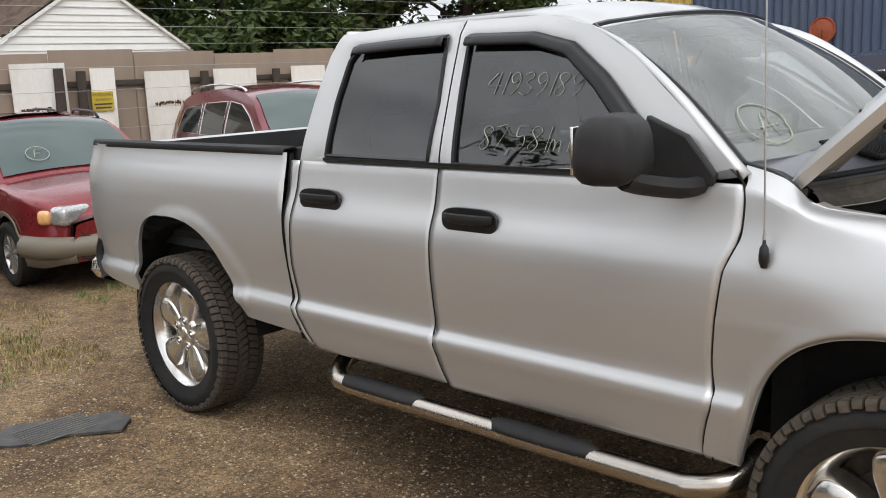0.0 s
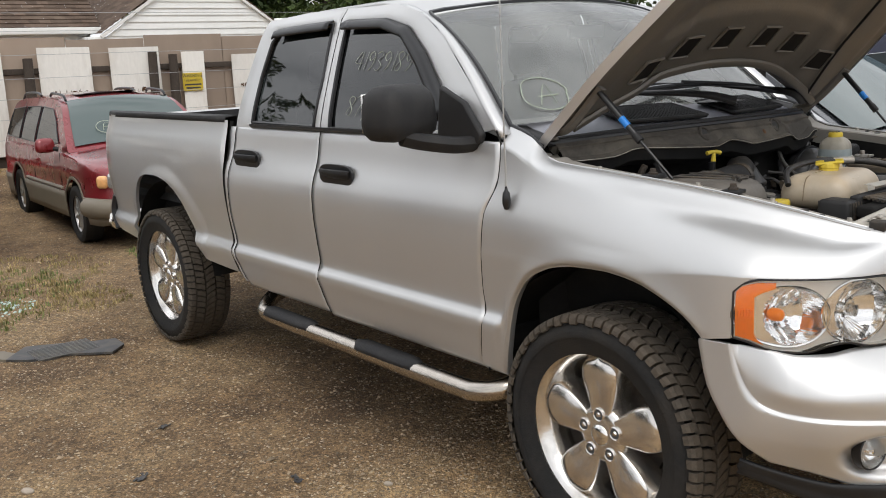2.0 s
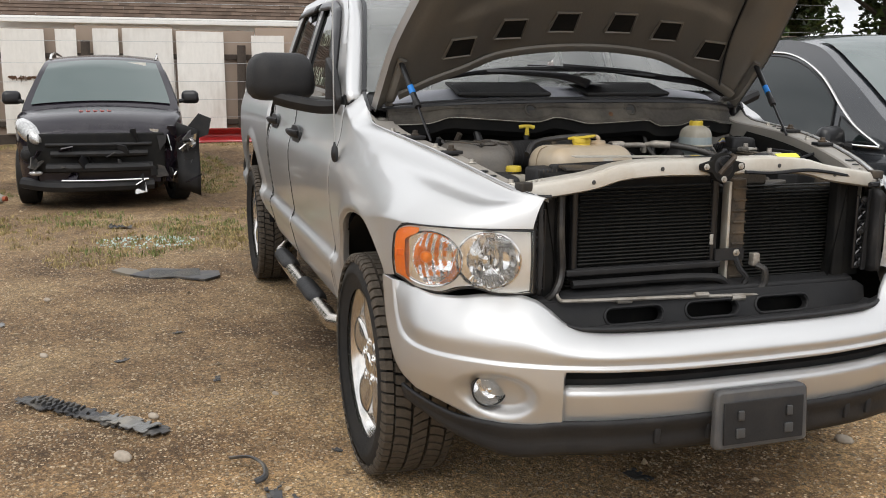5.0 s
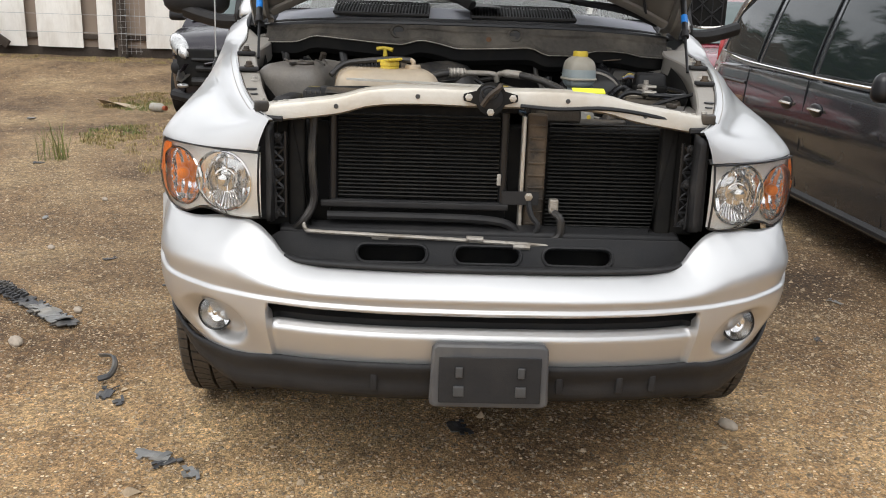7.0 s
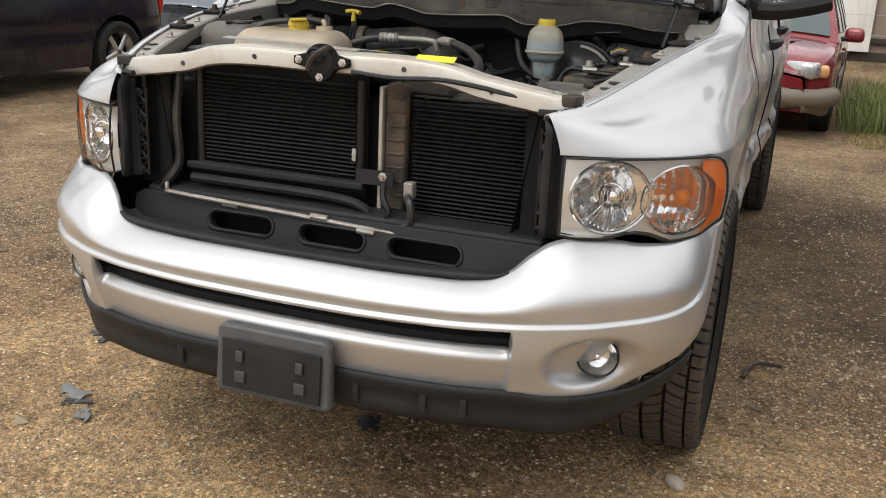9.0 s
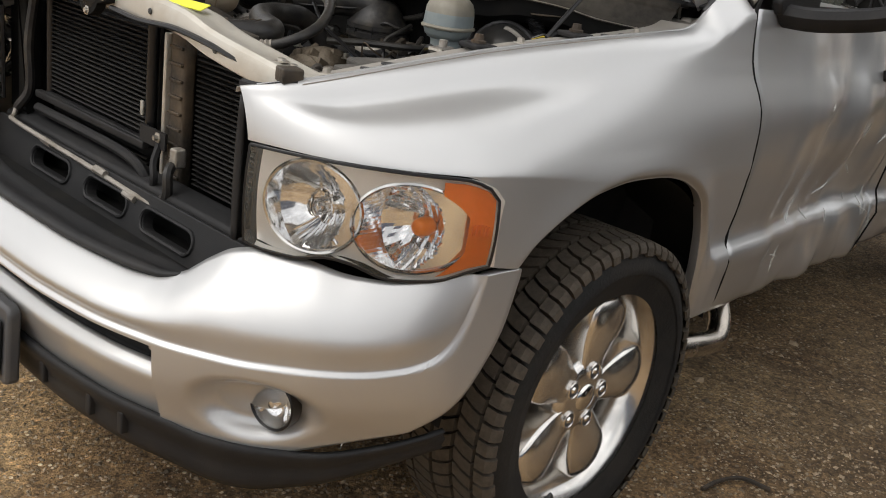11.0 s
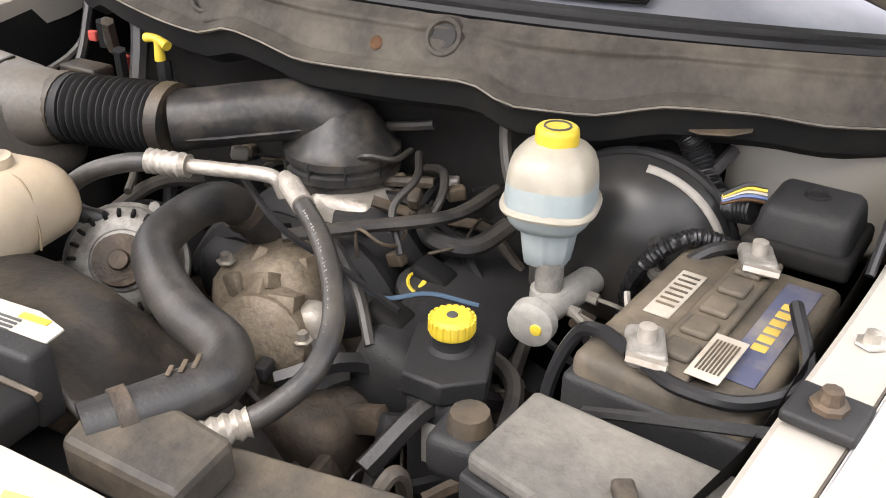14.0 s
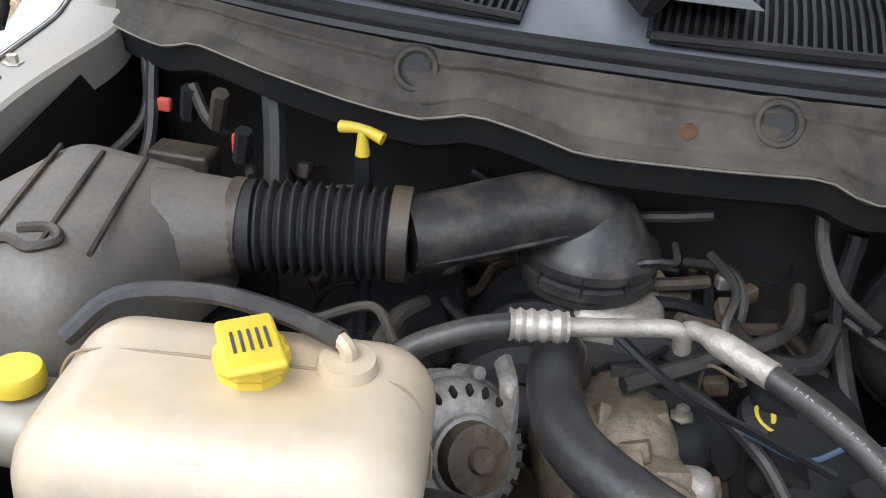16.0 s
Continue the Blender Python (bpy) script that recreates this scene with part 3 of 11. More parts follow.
def stones(name, count, box, sizes, mat, label, seed, rare=4):
    rng = random.Random(seed)
    base = [(1, 0, 0), (-1, 0, 0), (0, 1, 0), (0, -1, 0), (0, 0, 1), (0, 0, -0.6)]
    faces = [(0, 2, 4), (2, 1, 4), (1, 3, 4), (3, 0, 4), (2, 0, 5), (1, 2, 5), (3, 1, 5), (0, 3, 5)]
    g = Geo()
    for _ in range(count):
        x, y = rng.uniform(box[0], box[1]), rng.uniform(box[2], box[3])
        s = sizes[0] + (sizes[1] - sizes[0]) * rng.random() ** rare
        turn = Euler((rng.uniform(-0.3, 0.3), rng.uniform(-0.3, 0.3), rng.uniform(0, 6.3))).to_matrix()
        k = (s * rng.uniform(0.7, 1.3), s * rng.uniform(0.5, 1.0), s * rng.uniform(0.35, 0.7))
        jit = [Vector((a * k[0] * rng.uniform(0.7, 1.2), b * k[1] * rng.uniform(0.7, 1.2), c * k[2])) for a, b, c in base]
        z = ground_z(x, y)
        g.add([turn @ p + Vector((x, y, z + k[2] * 0.1)) for p in jit], faces)
    return solid(name, g, mat, label, "gravel", kind="stuff", smooth=False)


stones("gravel", 70000, (-5.2, 3.2, -3.8, 2.9), (0.002, 0.013), STONE, "loose tan and grey gravel on the dirt", 3)
stones("fine_gravel", 75000, (-1.2, 2.6, -3.4, 2.4), (0.0022, 0.0085), STONE, "dense pale grit in front of the truck", 6, 2.2)
stones("gravel_coarse", 900, (-13, 3.5, -7, 5), (0.012, 0.035), STONE, "scattered pebbles lying on the yard", 4)


def tufts(name, patches, blades, height, mat, label, seed):
    rng = random.Random(seed)
    g = Geo()
    for x0, y0, rx, ry, n in patches:
        for _ in range(n):
            a, q = rng.uniform(0, 6.28), math.sqrt(rng.random())
            cx, cy = x0 + rx * q * math.cos(a), y0 + ry * q * math.sin(a)
            for _ in range(blades):
                x, y = cx + rng.gauss(0, 0.03), cy + rng.gauss(0, 0.03)
                z, h, b = ground_z(x, y), height * rng.uniform(0.4, 1.2), rng.uniform(0, 6.28)
                lean, w = rng.uniform(0.1, 0.8) * h, rng.uniform(0.003, 0.006)
                dx, dy, px, py = math.cos(b), math.sin(b), -math.sin(b) * w, math.cos(b) * w
                g.add([(x - px, y - py, z), (x + px, y + py, z), (x + dx * lean * 0.4 + px * 0.7, y + dy * lean * 0.4 + py * 0.7, z + h * 0.6),
                       (x + dx * lean * 0.4 - px * 0.7, y + dy * lean * 0.4 - py * 0.7, z + h * 0.6), (x + dx * lean, y + dy * lean, z + h)],
                      [(0, 1, 2, 3), (3, 2, 4)])
    return solid(name, g, mat, label, "grass", kind="stuff", smooth=False)


tufts("dry_grass", [(-5.6, -1.6, 1.0, 0.7, 90), (-6.3, -2.6, 1.1, 0.8, 110), (-6.6, -1.0, 0.9, 0.6, 80), (-9.4, -3.9, 0.8, 0.45, 170), (-4.7, -2.2, 0.5, 0.35, 50), (-10.2, -1.0, 1.6, 0.4, 200), (-7.2, 1.9, 0.5, 0.3, 120),
                    (-8.6, 2.0, 0.5, 0.35, 90), (-5.2, -0.95, 0.5, 0.25, 70), (-12.8, -4.5, 0.35, 3.5, 260), (-12.7, 1.5, 0.4, 2.5, 200), (-6.4, -3.3, 0.7, 0.3, 90)], 11, 0.034, GRASS,
      "straw-coloured dry grass tufts on the dirt", 5)
tufts("low_weeds", [(-5.1, -1.8, 0.5, 0.5, 50), (-6.0, -1.3, 0.7, 0.5, 80), (-9.0, -3.7, 0.5, 0.4, 60), (-6.9, -2.4, 0.5, 0.5, 60), (-6.6, 0.2, 0.4, 0.3, 30), (-10.4, -0.9, 1.4, 0.4, 110), (-6.6, -3.4, 0.4, 0.3, 40)], 9, 0.04, WEED,
      "low green weeds among the dry grass", 7)
tufts("tall_weeds", [(-8.9, 1.95, 0.8, 0.4, 230), (-9.8, 2.1, 0.6, 0.5, 150), (-8.0, 1.8, 0.4, 0.3, 60), (-4.9, -3.4, 0.1, 0.1, 5)], 9, 0.32, WEED, "tall green weeds growing between the parked cars", 6)


# ---- sheet-metal fence ----
FX = -13.4
fence = thing("fence", "tan sheet fence with weathered white metal panels nailed on", "fence", kind="structure")


def rough_panel(w, h, thick, seed, ribs=0, wave=0.006):
    rng = random.Random(seed)
    a, b, c = rng.uniform(0, 6), rng.uniform(-0.015, 0.015), rng.uniform(-0.012, 0.012)
    def f(u, v):
        y, z = (u - 0.5) * w, v * h
        bend = wave * math.sin(3 * u + a) * math.sin(4 * v + a) + (0.006 * math.cos(u * ribs * 2 * math.pi) if ribs else 0)
        return (bend, y + b * v, z + c * u)
    front = grid(f, max(6, ribs * 4), 8)
    back = grid(lambda u, v: tuple(Vector(f(1 - u, v)) - Vector((thick, 0, 0))), max(6, ribs * 4), 8)
    return front.plus(back)


y = -14.0
k = 0
while y < 12.0:
    w = 1.25 + 0.35 * ((k * 37) % 11) / 11
    h = 1.78 + 0.1 * ((k * 53) % 7) / 7
    ob = part("board", rough_panel(w, h, 0.03, k, 0), TAN_METAL, fence)
    ob.location = (FX - 0.06, y + w / 2, 0.42)
    y += w + 0.015
    k += 1
skirt = part("skirt_board", rbox(0.03, 27, 0.22, r=0.004), OLDWOOD, fence, "grey kick board along the ground")
skirt.location = (FX - 0.05, -1.0, 0.27)
for z in (0.62, 1.72):
    rail = part("rail", rbox(0.05, 27, 0.09, r=0.006), OLDWOOD, fence, "weathered wooden rail")
    rail.location = (FX - 0.02, -1.0, z)
PANELS = [(-7.92, -7.55, 2.1, .49), (-7.4, -6.92, 2.12, .48), (-6.72, -5.95, 2.15, .48), (-5.69, -5.42, 2.1, .47), (-4.86, -4.05, 2.16, .5), (-3.87, -3.21, 2.19, .52),
          (-3.04, -2.72, 2.19, .55), (-2.47, -2.07, 2.21, .5), (-2.0, -1.2, 2.22, .5), (-1.15, -.37, 2.19, .48), (0.1, .66, 2.13, .5), (1.18, 1.98, 2.12, .5),
          (2.3, 3.13, 2.09, .5), (3.5, 3.9, 2.0, .48), (4.44, 5.26, 1.93, .5), (5.72, 6.6, 1.94, .5), (7.4, 8.2, 1.95, .5), (8.9, 9.6, 1.98, .5), (-9.6, -8.9, 2.1, .5)]
for k, (y0, y1, top, low) in enumerate(PANELS):
    ob = part("white_panel", rough_panel(y1 - y0, top - low, 0.012, 40 + k, wave=0.012), WHITE_METAL, fence, "weathered white metal panel")
    ob.location = (FX + 0.045, (y0 + y1) / 2, low)
    if 1 < y0 < 5 and y0 != 3.5 or k == 5:
        rng = random.Random(k)
        g = Geo()
        for _ in range(26):
            yy, zz = y0 + 0.1 + (y1 - y0 - 0.2) * rng.random(), 1.42 + rng.gauss(0, 0.012)
            w, h = rng.uniform(0.015, 0.05), rng.uniform(0.012, 0.03)
            if rng.random() < 0.4:
                h *= 2.6
                w *= 0.3
            pts = [(0.0, yy + w * math.cos(a) * rng.uniform(0.6, 1.1), zz - h * 0.4 + h * math.sin(a) * rng.uniform(0.6, 1.1)) for a in [q * math.pi / 4 for q in range(8)]]
            g.add([(x + 0.014, yv, zv) for x, yv, zv in pts], [tuple(range(8))])
        g.v = [(FX + 0.058 + 0.0004 * (i // 8), yv, zv) for i, (x, yv, zv) in enumerate(g.v)]
        part("rust_streak", g, RUST, fence, "rust stain along a seam", smooth=False)
for y, h in ((3.32, 1.95), (5.5, 1.9), (-5.25, 2.1), (-2.6, 2.0), (-0.1, 1.95), (1.0, 1.95), (7.0, 1.9), (-7.88, 2.1), (2.97, 2.0)):
    ob = part("post", tube([(0, 0, 0), (0.01, 0.0, h * 0.5), (0.0, 0.015, h - 0.15)], lambda t: 0.085 - 0.012 * t, 9, 5), OLDWOOD, fence, "old round timber post")
    ob.location = (FX + 0.1, y, 0.16)
brace = part("brace", rbox(0.06, 0.14, 2.1, r=0.01), OLDWOOD, fence, "leaning timber brace")
brace.matrix_basis = pose(FX + 0.18, -8.9, 1.7, 0, 0, 0) @ pose(0, 0, 0, -125, 0, 0)

wires = thing("wire_strands", "thin strands of electric fence wire on posts", "wire", kind="structure")
for z in (0.75, 1.05, 1.35, 1.65, 2.0, 2.35, 2.62, 2.9, 3.15):
    part("strand", tube([(FX + 0.22, yy, z + 0.012 * math.sin(yy)) for yy in (-13, -8, -3, 2, 7, 12)], 0.004, 5, 3), WIRE, wires)
mesh_g = Geo()
for yy in (-5.24, -5.16, -5.08, -5.0, -4.92):
    mesh_g.plus(tube([(FX + 0.2, yy, 0.4), (FX + 0.2, yy, 2.2)], 0.003, 4, 1))
for i in range(18):
    mesh_g.plus(tube([(FX + 0.2, -5.28, 0.45 + i * 0.1), (FX + 0.2, -4.88, 0.45 + i * 0.1)], 0.003, 4, 1))
solid("wire_mesh", mesh_g, WIRE, "strip of welded wire mesh beside a fence post", "wire mesh")

sign = thing("warning_sign", "yellow warning sign on the fence panel", "sign", at=pose(FX + 0.075, 3.66, 1.49, 90, 0, 90))
part("plate", rbox(0.36, 0.3, 0.006, r=0.003), YELLOW, sign).location = (0, 0, -0.003)
lettering("word", "WARNING", 0.075, pose(0, 0.1, 0.005), DARK_PRINT, sign)
lettering("word", "! ALARMED !", 0.055, pose(0, 0.025, 0.005), DARK_PRINT, sign)
for yy, w in ((-0.045, 0.3), (-0.1, 0.26)):
    part("print_bar", rbox(w, 0.025, 0.002, r=0.0009), DARK_PRINT, sign).location = (0, yy, 0.004)

# ---- house behind the fence ----
house = thing("house", "white clapboard house with brown shingle roof behind the fence", "house")
HX = -19.0
gable = Geo()
peak_y, peak_z, eave_z, ya, yb = 6.5, 4.0, 2.45, 4.2, 8.8
n_sid = 26
for i in range(n_sid):
    z0, z1 = 0.1 + i * 0.15, 0.1 + (i + 1) * 0.15
    def span(z):
        if z < eave_z:
            return ya, yb
        t = (z - eave_z) / (peak_z - eave_z)
        return ya + (peak_y - ya) * t, yb + (peak_y - yb) * t
    if z1 > peak_z - 0.05:
        break
    (a0, b0), (a1, b1) = span(z0), span(z1)
    cb = Geo().add([(HX + 0.03, a0, z0), (HX + 0.03, b0, z0), (HX + 0.005, b1, z1), (HX + 0.005, a1, z1), (HX - 0.02, a0, z0), (HX - 0.02, b0, z0)],
                   [(0, 1, 2, 3), (1, 0, 4, 5)])
    part("clapboard", cb, SIDING, house, smooth=False)
part("wall", rbox(6.0, 5.2, 2.5, r=0.02, m=pose(HX - 3.1, 6.5, 0)), SIDING, house)
part("wall", rbox(6.0, 9.0, 2.65, r=0.02, m=pose(HX - 3.8, -0.3, 0)), SIDING, house)


def shingle_roof(corners, rows, cols, thick=0.02):
    """Overlapping shingle courses on a quad: low left, low right, high right, high left."""
    a, b, c, d = [Vector(p) for p in corners]
    nrm = (b - a).cross(d - a).normalized()
    g = Geo()
    rng = random.Random(9)
    for i in range(rows):
        t0, t1 = i / rows, (i + 1.25) / rows
        lo0, lo1, hi0, hi1 = a.lerp(d, t0), b.lerp(c, t0), a.lerp(d, min(1, t1)), b.lerp(c, min(1, t1))
        off = 0.5 / cols * (i % 2)
        for j in range(cols + 1):
            u0, u1 = max(0, j / cols - off), min(1, (j + 1) / cols - off)
            if u1 - u0 < 0.002:
                continue
            lift = nrm * (thick + rng.uniform(0, 0.008))
            p = [lo0.lerp(lo1, u0) + lift, lo0.lerp(lo1, u1) + lift, hi0.lerp(hi1, u1), hi0.lerp(hi1, u0), lo0.lerp(lo1, u0), lo0.lerp(lo1, u1)]
            g.add(p, [(0, 1, 2, 3), (4, 5, 1, 0)])
    return g


part("roof", shingle_roof([(HX + 0.1, ya - 0.05, eave_z + 0.12), (HX - 6, ya - 0.05, eave_z + 0.12), (HX - 6, peak_y, peak_z + 0.1), (HX + 0.1, peak_y, peak_z + 0.1)][::-1], 18, 24), SHINGLE, house, smooth=False)
part("roof", shingle_roof([(HX + 0.1, yb + 0.12, eave_z + 0.02), (HX + 0.1, peak_y, peak_z + 0.1), (HX - 6, peak_y, peak_z + 0.1), (HX - 6, yb + 0.12, eave_z + 0.02)], 18, 24), SHINGLE, house, smooth=False)
part("roof", shingle_roof([(HX - 0.4, -4.8, 2.72), (HX - 0.4, 4.3, 2.72), (HX - 4.2, 4.9, 4.9), (HX - 4.2, -4.8, 4.9)], 24, 40), SHINGLE, house, smooth=False)
part("fascia", tube([(HX + 0.06, yb + 0.1, eave_z - 0.02), (HX + 0.06, peak_y, peak_z + 0.03), (HX + 0.06, ya - 0.06, eave_z + 0.04)], 0.05, 4, 0), SIDING, house, "white painted barge board", smooth=False)
part("fascia", rbox(0.05, 9.1, 0.14, m=pose(HX - 0.36, -0.25, 2.58), r=0.01), SIDING, house, "white painted eave board")
shed = solid("outbuilding", rbox(5, 4.0, 2.6, m=pose(-27, 14.5, 0), r=0.02).plus(slab([(-2.7, 0), (2.7, 0), (0, 1.5)], 4.6, pose(-27, 16.8, 2.6, 90, 0, 0))), SIDING, "small white building behind the trees", "building")

# ---- blue metal building ----
bb = thing("metal_building", "blue corrugated metal building with a yellow corner bay", "building")
BY = 18.0
part("wall", grid(lambda u, v: (-11.0 + 34 * u, BY + (0.03 if int(u * 680) % 4 in (0, 1) else -0.01), 6.0 * v), 680, 1), BLUE_MET, bb, "blue corrugated wall", smooth=False)
part("wall", grid(lambda u, v: (-12.1 + 1.1 * u, BY + (0.03 if int(u * 22) % 4 in (0, 1) else -0.01), 4.15 * v), 22, 1), YEL_MET, bb, "yellow corrugated wall", smooth=False)
part("wall", rbox(35, 9, 5.9, m=pose(5.5, BY + 4.7, 0), r=0.02), BLUE_MET, bb)
part("wall", rbox(1.1, 6, 4.1, m=pose(-11.55, BY + 3.1, 0), r=0.02), SIDING, bb, "white side wall")
part("roof_edge", rbox(1.6, 7, 0.16, m=pose(-11.7, BY + 3.2, 4.14), r=0.02), SIDING, bb, "white roof edge")
disc = part("vent_disc", lathe([(0, 0.05), (0.2, 0.05), (0.24, 0.03), (0.27, 0.06), (0.29, 0.06), (0.29, 0)], 28, pose(-7.75, BY - 0.04, 2.3, 90, 0, 0)), ORANGE, bb, "round rusty orange vent cover")
part("bar", rbox(0.02, 0.52, 0.02, m=pose(-7.75, BY - 0.1, 2.04, 90, 0, 0), r=0.004), DARK_PRINT, disc)


# ---- trees ----
def tree(name, at, height, spread, low, leaves, seed, mat, label):
    rng = random.Random(seed)
    t = thing(name, label, "tree", "trees behind the fence", at=pose(*at))
    part("trunk", tube([(0, 0, -0.2), (0.1, 0.05, height * 0.3), (-0.05, 0.1, height * 0.6), (0.05, 0, height * 0.92)], lambda s: 0.24 * (1 - 0.85 * s) + 0.02, 9, 6), BARK, t)
    tips = []
    for i in range(14):
        z0 = height * rng.uniform(0.18, 0.75)
        a, ln = i * 2.4 + rng.uniform(-0.3, 0.3), spread * rng.uniform(0.6, 1.0)
        p1 = Vector((math.cos(a) * ln * 0.5, math.sin(a) * ln * 0.5, z0 + ln * 0.25))
        p2 = Vector((math.cos(a) * ln, math.sin(a) * ln, z0 + ln * rng.uniform(0.1, 0.5)))
        part("limb", tube([(0, 0, z0), p1, p2], lambda s: 0.08 * (1 - 0.85 * s), 6, 4), BARK, t)
        tips += [p1.lerp(p2, q) for q in (0.2, 0.5, 0.8, 1.0)]
    clumps = []
    for p in tips:
        for _ in range(3):
            clumps.append((p + Vector((rng.gauss(0, 0.45), rng.gauss(0, 0.45), rng.gauss(0, 0.4))), rng.uniform(0.3, 0.7)))
    for _ in range(26):
        a, q, z = rng.uniform(0, 6.28), spread * math.sqrt(rng.random()), rng.uniform(low, height)
        k = math.sin(math.pi * min(1, max(0.12, (z - low) / (height - low) * 0.85 + 0.12)))
        clumps.append((Vector((q * k * math.cos(a), q * k * math.sin(a), z)), rng.uniform(0.4, 0.9)))
    g = Geo()
    for _ in range(leaves):
        c, r = clumps[rng.randrange(len(clumps))]
        d = Vector((rng.gauss(0, 1), rng.gauss(0, 1), rng.gauss(0, 0.8)))
        d = d.normalized() * r * rng.random() ** 0.4
        p = c + d
        if p.z < low - 0.3:
            continue
        e = Euler((rng.uniform(-1.2, 1.2), rng.uniform(-1.2, 1.2), rng.uniform(0, 6.28))).to_matrix()
        s = rng.uniform(0.08, 0.17)
        g.add([p + e @ Vector(q) for q in ((0, -s, 0), (s * 0.55, 0, s * 0.2), (0, s * 1.2, -s * 0.1), (-s * 0.55, 0, s * 0.2))], [(0, 1, 2, 3)])
    part("crown", g, mat, t, smooth=False)
    return t


tree("broadleaf_tree", (-21.5, 11.5, 0), 9.5, 3.2, 2.0, 22000, 1, LEAF, "large dark green broadleaf tree behind the fence")
tree("broadleaf_tree", (-20.5, 15.5, 0), 10, 3.4, 2.0, 22000, 2, LEAF, "large dark green broadleaf tree behind the fence")
tree("broadleaf_tree", (-19.5, 19.0, 0), 9.5, 3.3, 1.8, 22000, 3, LEAF, "large dark green broadleaf tree behind the fence")
tree("broadleaf_tree", (-24, 9.0, 0), 8, 2.6, 2.2, 9000, 4, LEAF_Y, "yellowing broadleaf tree beside the house")
tree("broadleaf_tree", (-25, 17.5, 0), 9, 3.5, 1.6, 16000, 5, LEAF, "large dark green broadleaf tree behind the fence")
tree("broadleaf_tree", (-15.8, 23.5, 0), 4.6, 1.7, 1.2, 3500, 6, LEAF_Y, "small reddish tree beside the metal building")
tree("broadleaf_tree", (-17, -19.0, 0), 10, 4, 1.6, 6000, 7, LEAF, "tall green tree on the far side of the yard")
tree("broadleaf_tree", (-11, -24.0, 0), 9, 4, 1.6, 6000, 8, LEAF, "tall green tree on the far side of the yard")
for k, (x, y, h, sp) in enumerate(((-30.0, -10.0, 11.5, 4.4), (-38.0, -13.0, 13.0, 5.0), (-45.0, -17.0, 13.0, 5.2))):
    tree("broadleaf_tree", (x, y, 0), h, sp, 1.6, 9000, 20 + k, LEAF, "tall green tree on the far side of the yard")


# ---- the silver pickup: front axle at x = 0, nose towards +x ----
truck = thing("pickup_truck", "silver crew cab pickup truck with open hood and missing grille", "truck")

SIDE = [(0.50, 0.945), (0.56, 0.968), (0.64, 0.986), (0.695, 0.998), (0.712, 0.998), (0.722, 0.992), (0.742, 0.976), (0.76, 0.973), (0.85, 0.984), (1.0, 1.0), (1.06, 1.002),
        (1.11, 0.998), (1.15, 0.988), (1.21, 0.966), (1.25, 0.956), (1.30, 0.948), (1.335, 0.943), (1.36, 0.936), (1.38, 0.934), (1.6, 0.872), (1.8, 0.803), (1.87, 0.776), (1.91, 0.735)]


BED_SIDE = [(1.06, 1.002), (1.14, 1.001), (1.21, 0.997), (1.27, 0.986), (1.32, 0.968), (1.36, 0.957), (1.42, 0.95)]


def flank(x, z):
    y = curve_of(SIDE, z)
    if x < -2.57:
        y += (curve_of(BED_SIDE, z) - y) * smoothstep(-2.572, -2.60, x) if z > 1.06 else 0.0
        y -= 0.05 * smoothstep(-4.1, -4.5, x) ** 2
    return y


def dent(x, z):
    """The crash damage pressed into the driver's side doors."""
    d = 0.055 * math.exp(-(((x + 1.45) / 0.5) ** 2 + ((z - 0.8) / 0.22) ** 2))
    fold = noise.noise(Vector((x * 5.0, z * 3.0, 4.2))) * 0.03 + noise.noise(Vector((x * 13.0, z * 7.0, 1.2))) * 0.011
    return d + fold * smoothstep(-0.62, -0.95, x)


def door_panel(xa, xb, z0, z1, nu, nv, dented=False):
    def f(u, v):
        z = z0 + (z1 - z0) * v
        x = xa(z) + (xb(z) - xa(z)) * u
        y = flank(x, z)
        edge = min(u, 1 - u) * abs(xb(z) - xa(z))
        y -= 0.0025 * (1 - smoothstep(0, 0.005, edge))
        if dented:
            y -= dent(x, z)
        return (x, y, z)
    return grid(f, nu, nv)


FRONT_GAP = [(0.5, -0.578), (0.565, -0.568), (0.64, -0.55), (0.70, -0.531), (0.73, -0.53), (0.8, -0.537), (0.93, -0.526), (1.05, -0.508), (1.12, -0.497), (1.15, -0.485), (1.185, -0.471), (1.22, -0.46), (1.3, -0.458), (1.36, -0.467), (1.42, -0.512)]
gap_f = lambda z: curve_of(FRONT_GAP, z)
gap_m = lambda z: lerp_list([(0.5, -1.640), (0.62, -1.672), (0.705, -1.690), (0.9, -1.684), (1.36, -1.672)], z)
gap_r = lambda z: lerp_list([(0.5, -2.42), (0.6, -2.49), (0.7, -2.53), (0.9, -2.545), (1.36, -2.50)], z)
BELT = 1.362


def window_ring(outer, inner, n):
    """A frame between two closed outlines in x and z, laid on the flank."""
    def resample(loop):
        pts = [Vector((a, b)) for a, b in loop]
        out = []
        for i in range(len(pts)):
            a, b = pts[i], pts[(i + 1) % len(pts)]
            out += [a.lerp(b, k / n) for k in range(n)]
        return out
    o, i_ = resample(outer), resample(inner)
    m = len(o)
    rows = []
    for t in (0, 0.35, 0.7, 1.0):
        rows.append([o[k].lerp(i_[k], t) for k in range(m)])
    vs = [(p.x, flank(-1, p.y) - (0.012 if r == 3 else 0.0), p.y) for r, row in enumerate(rows) for p in row]
    fs = [(r * m + k, r * m + (k + 1) % m, (r + 1) * m + (k + 1) % m, (r + 1) * m + k) for r in range(3) for k in range(m)]
    return Geo().add(vs, fs), i_


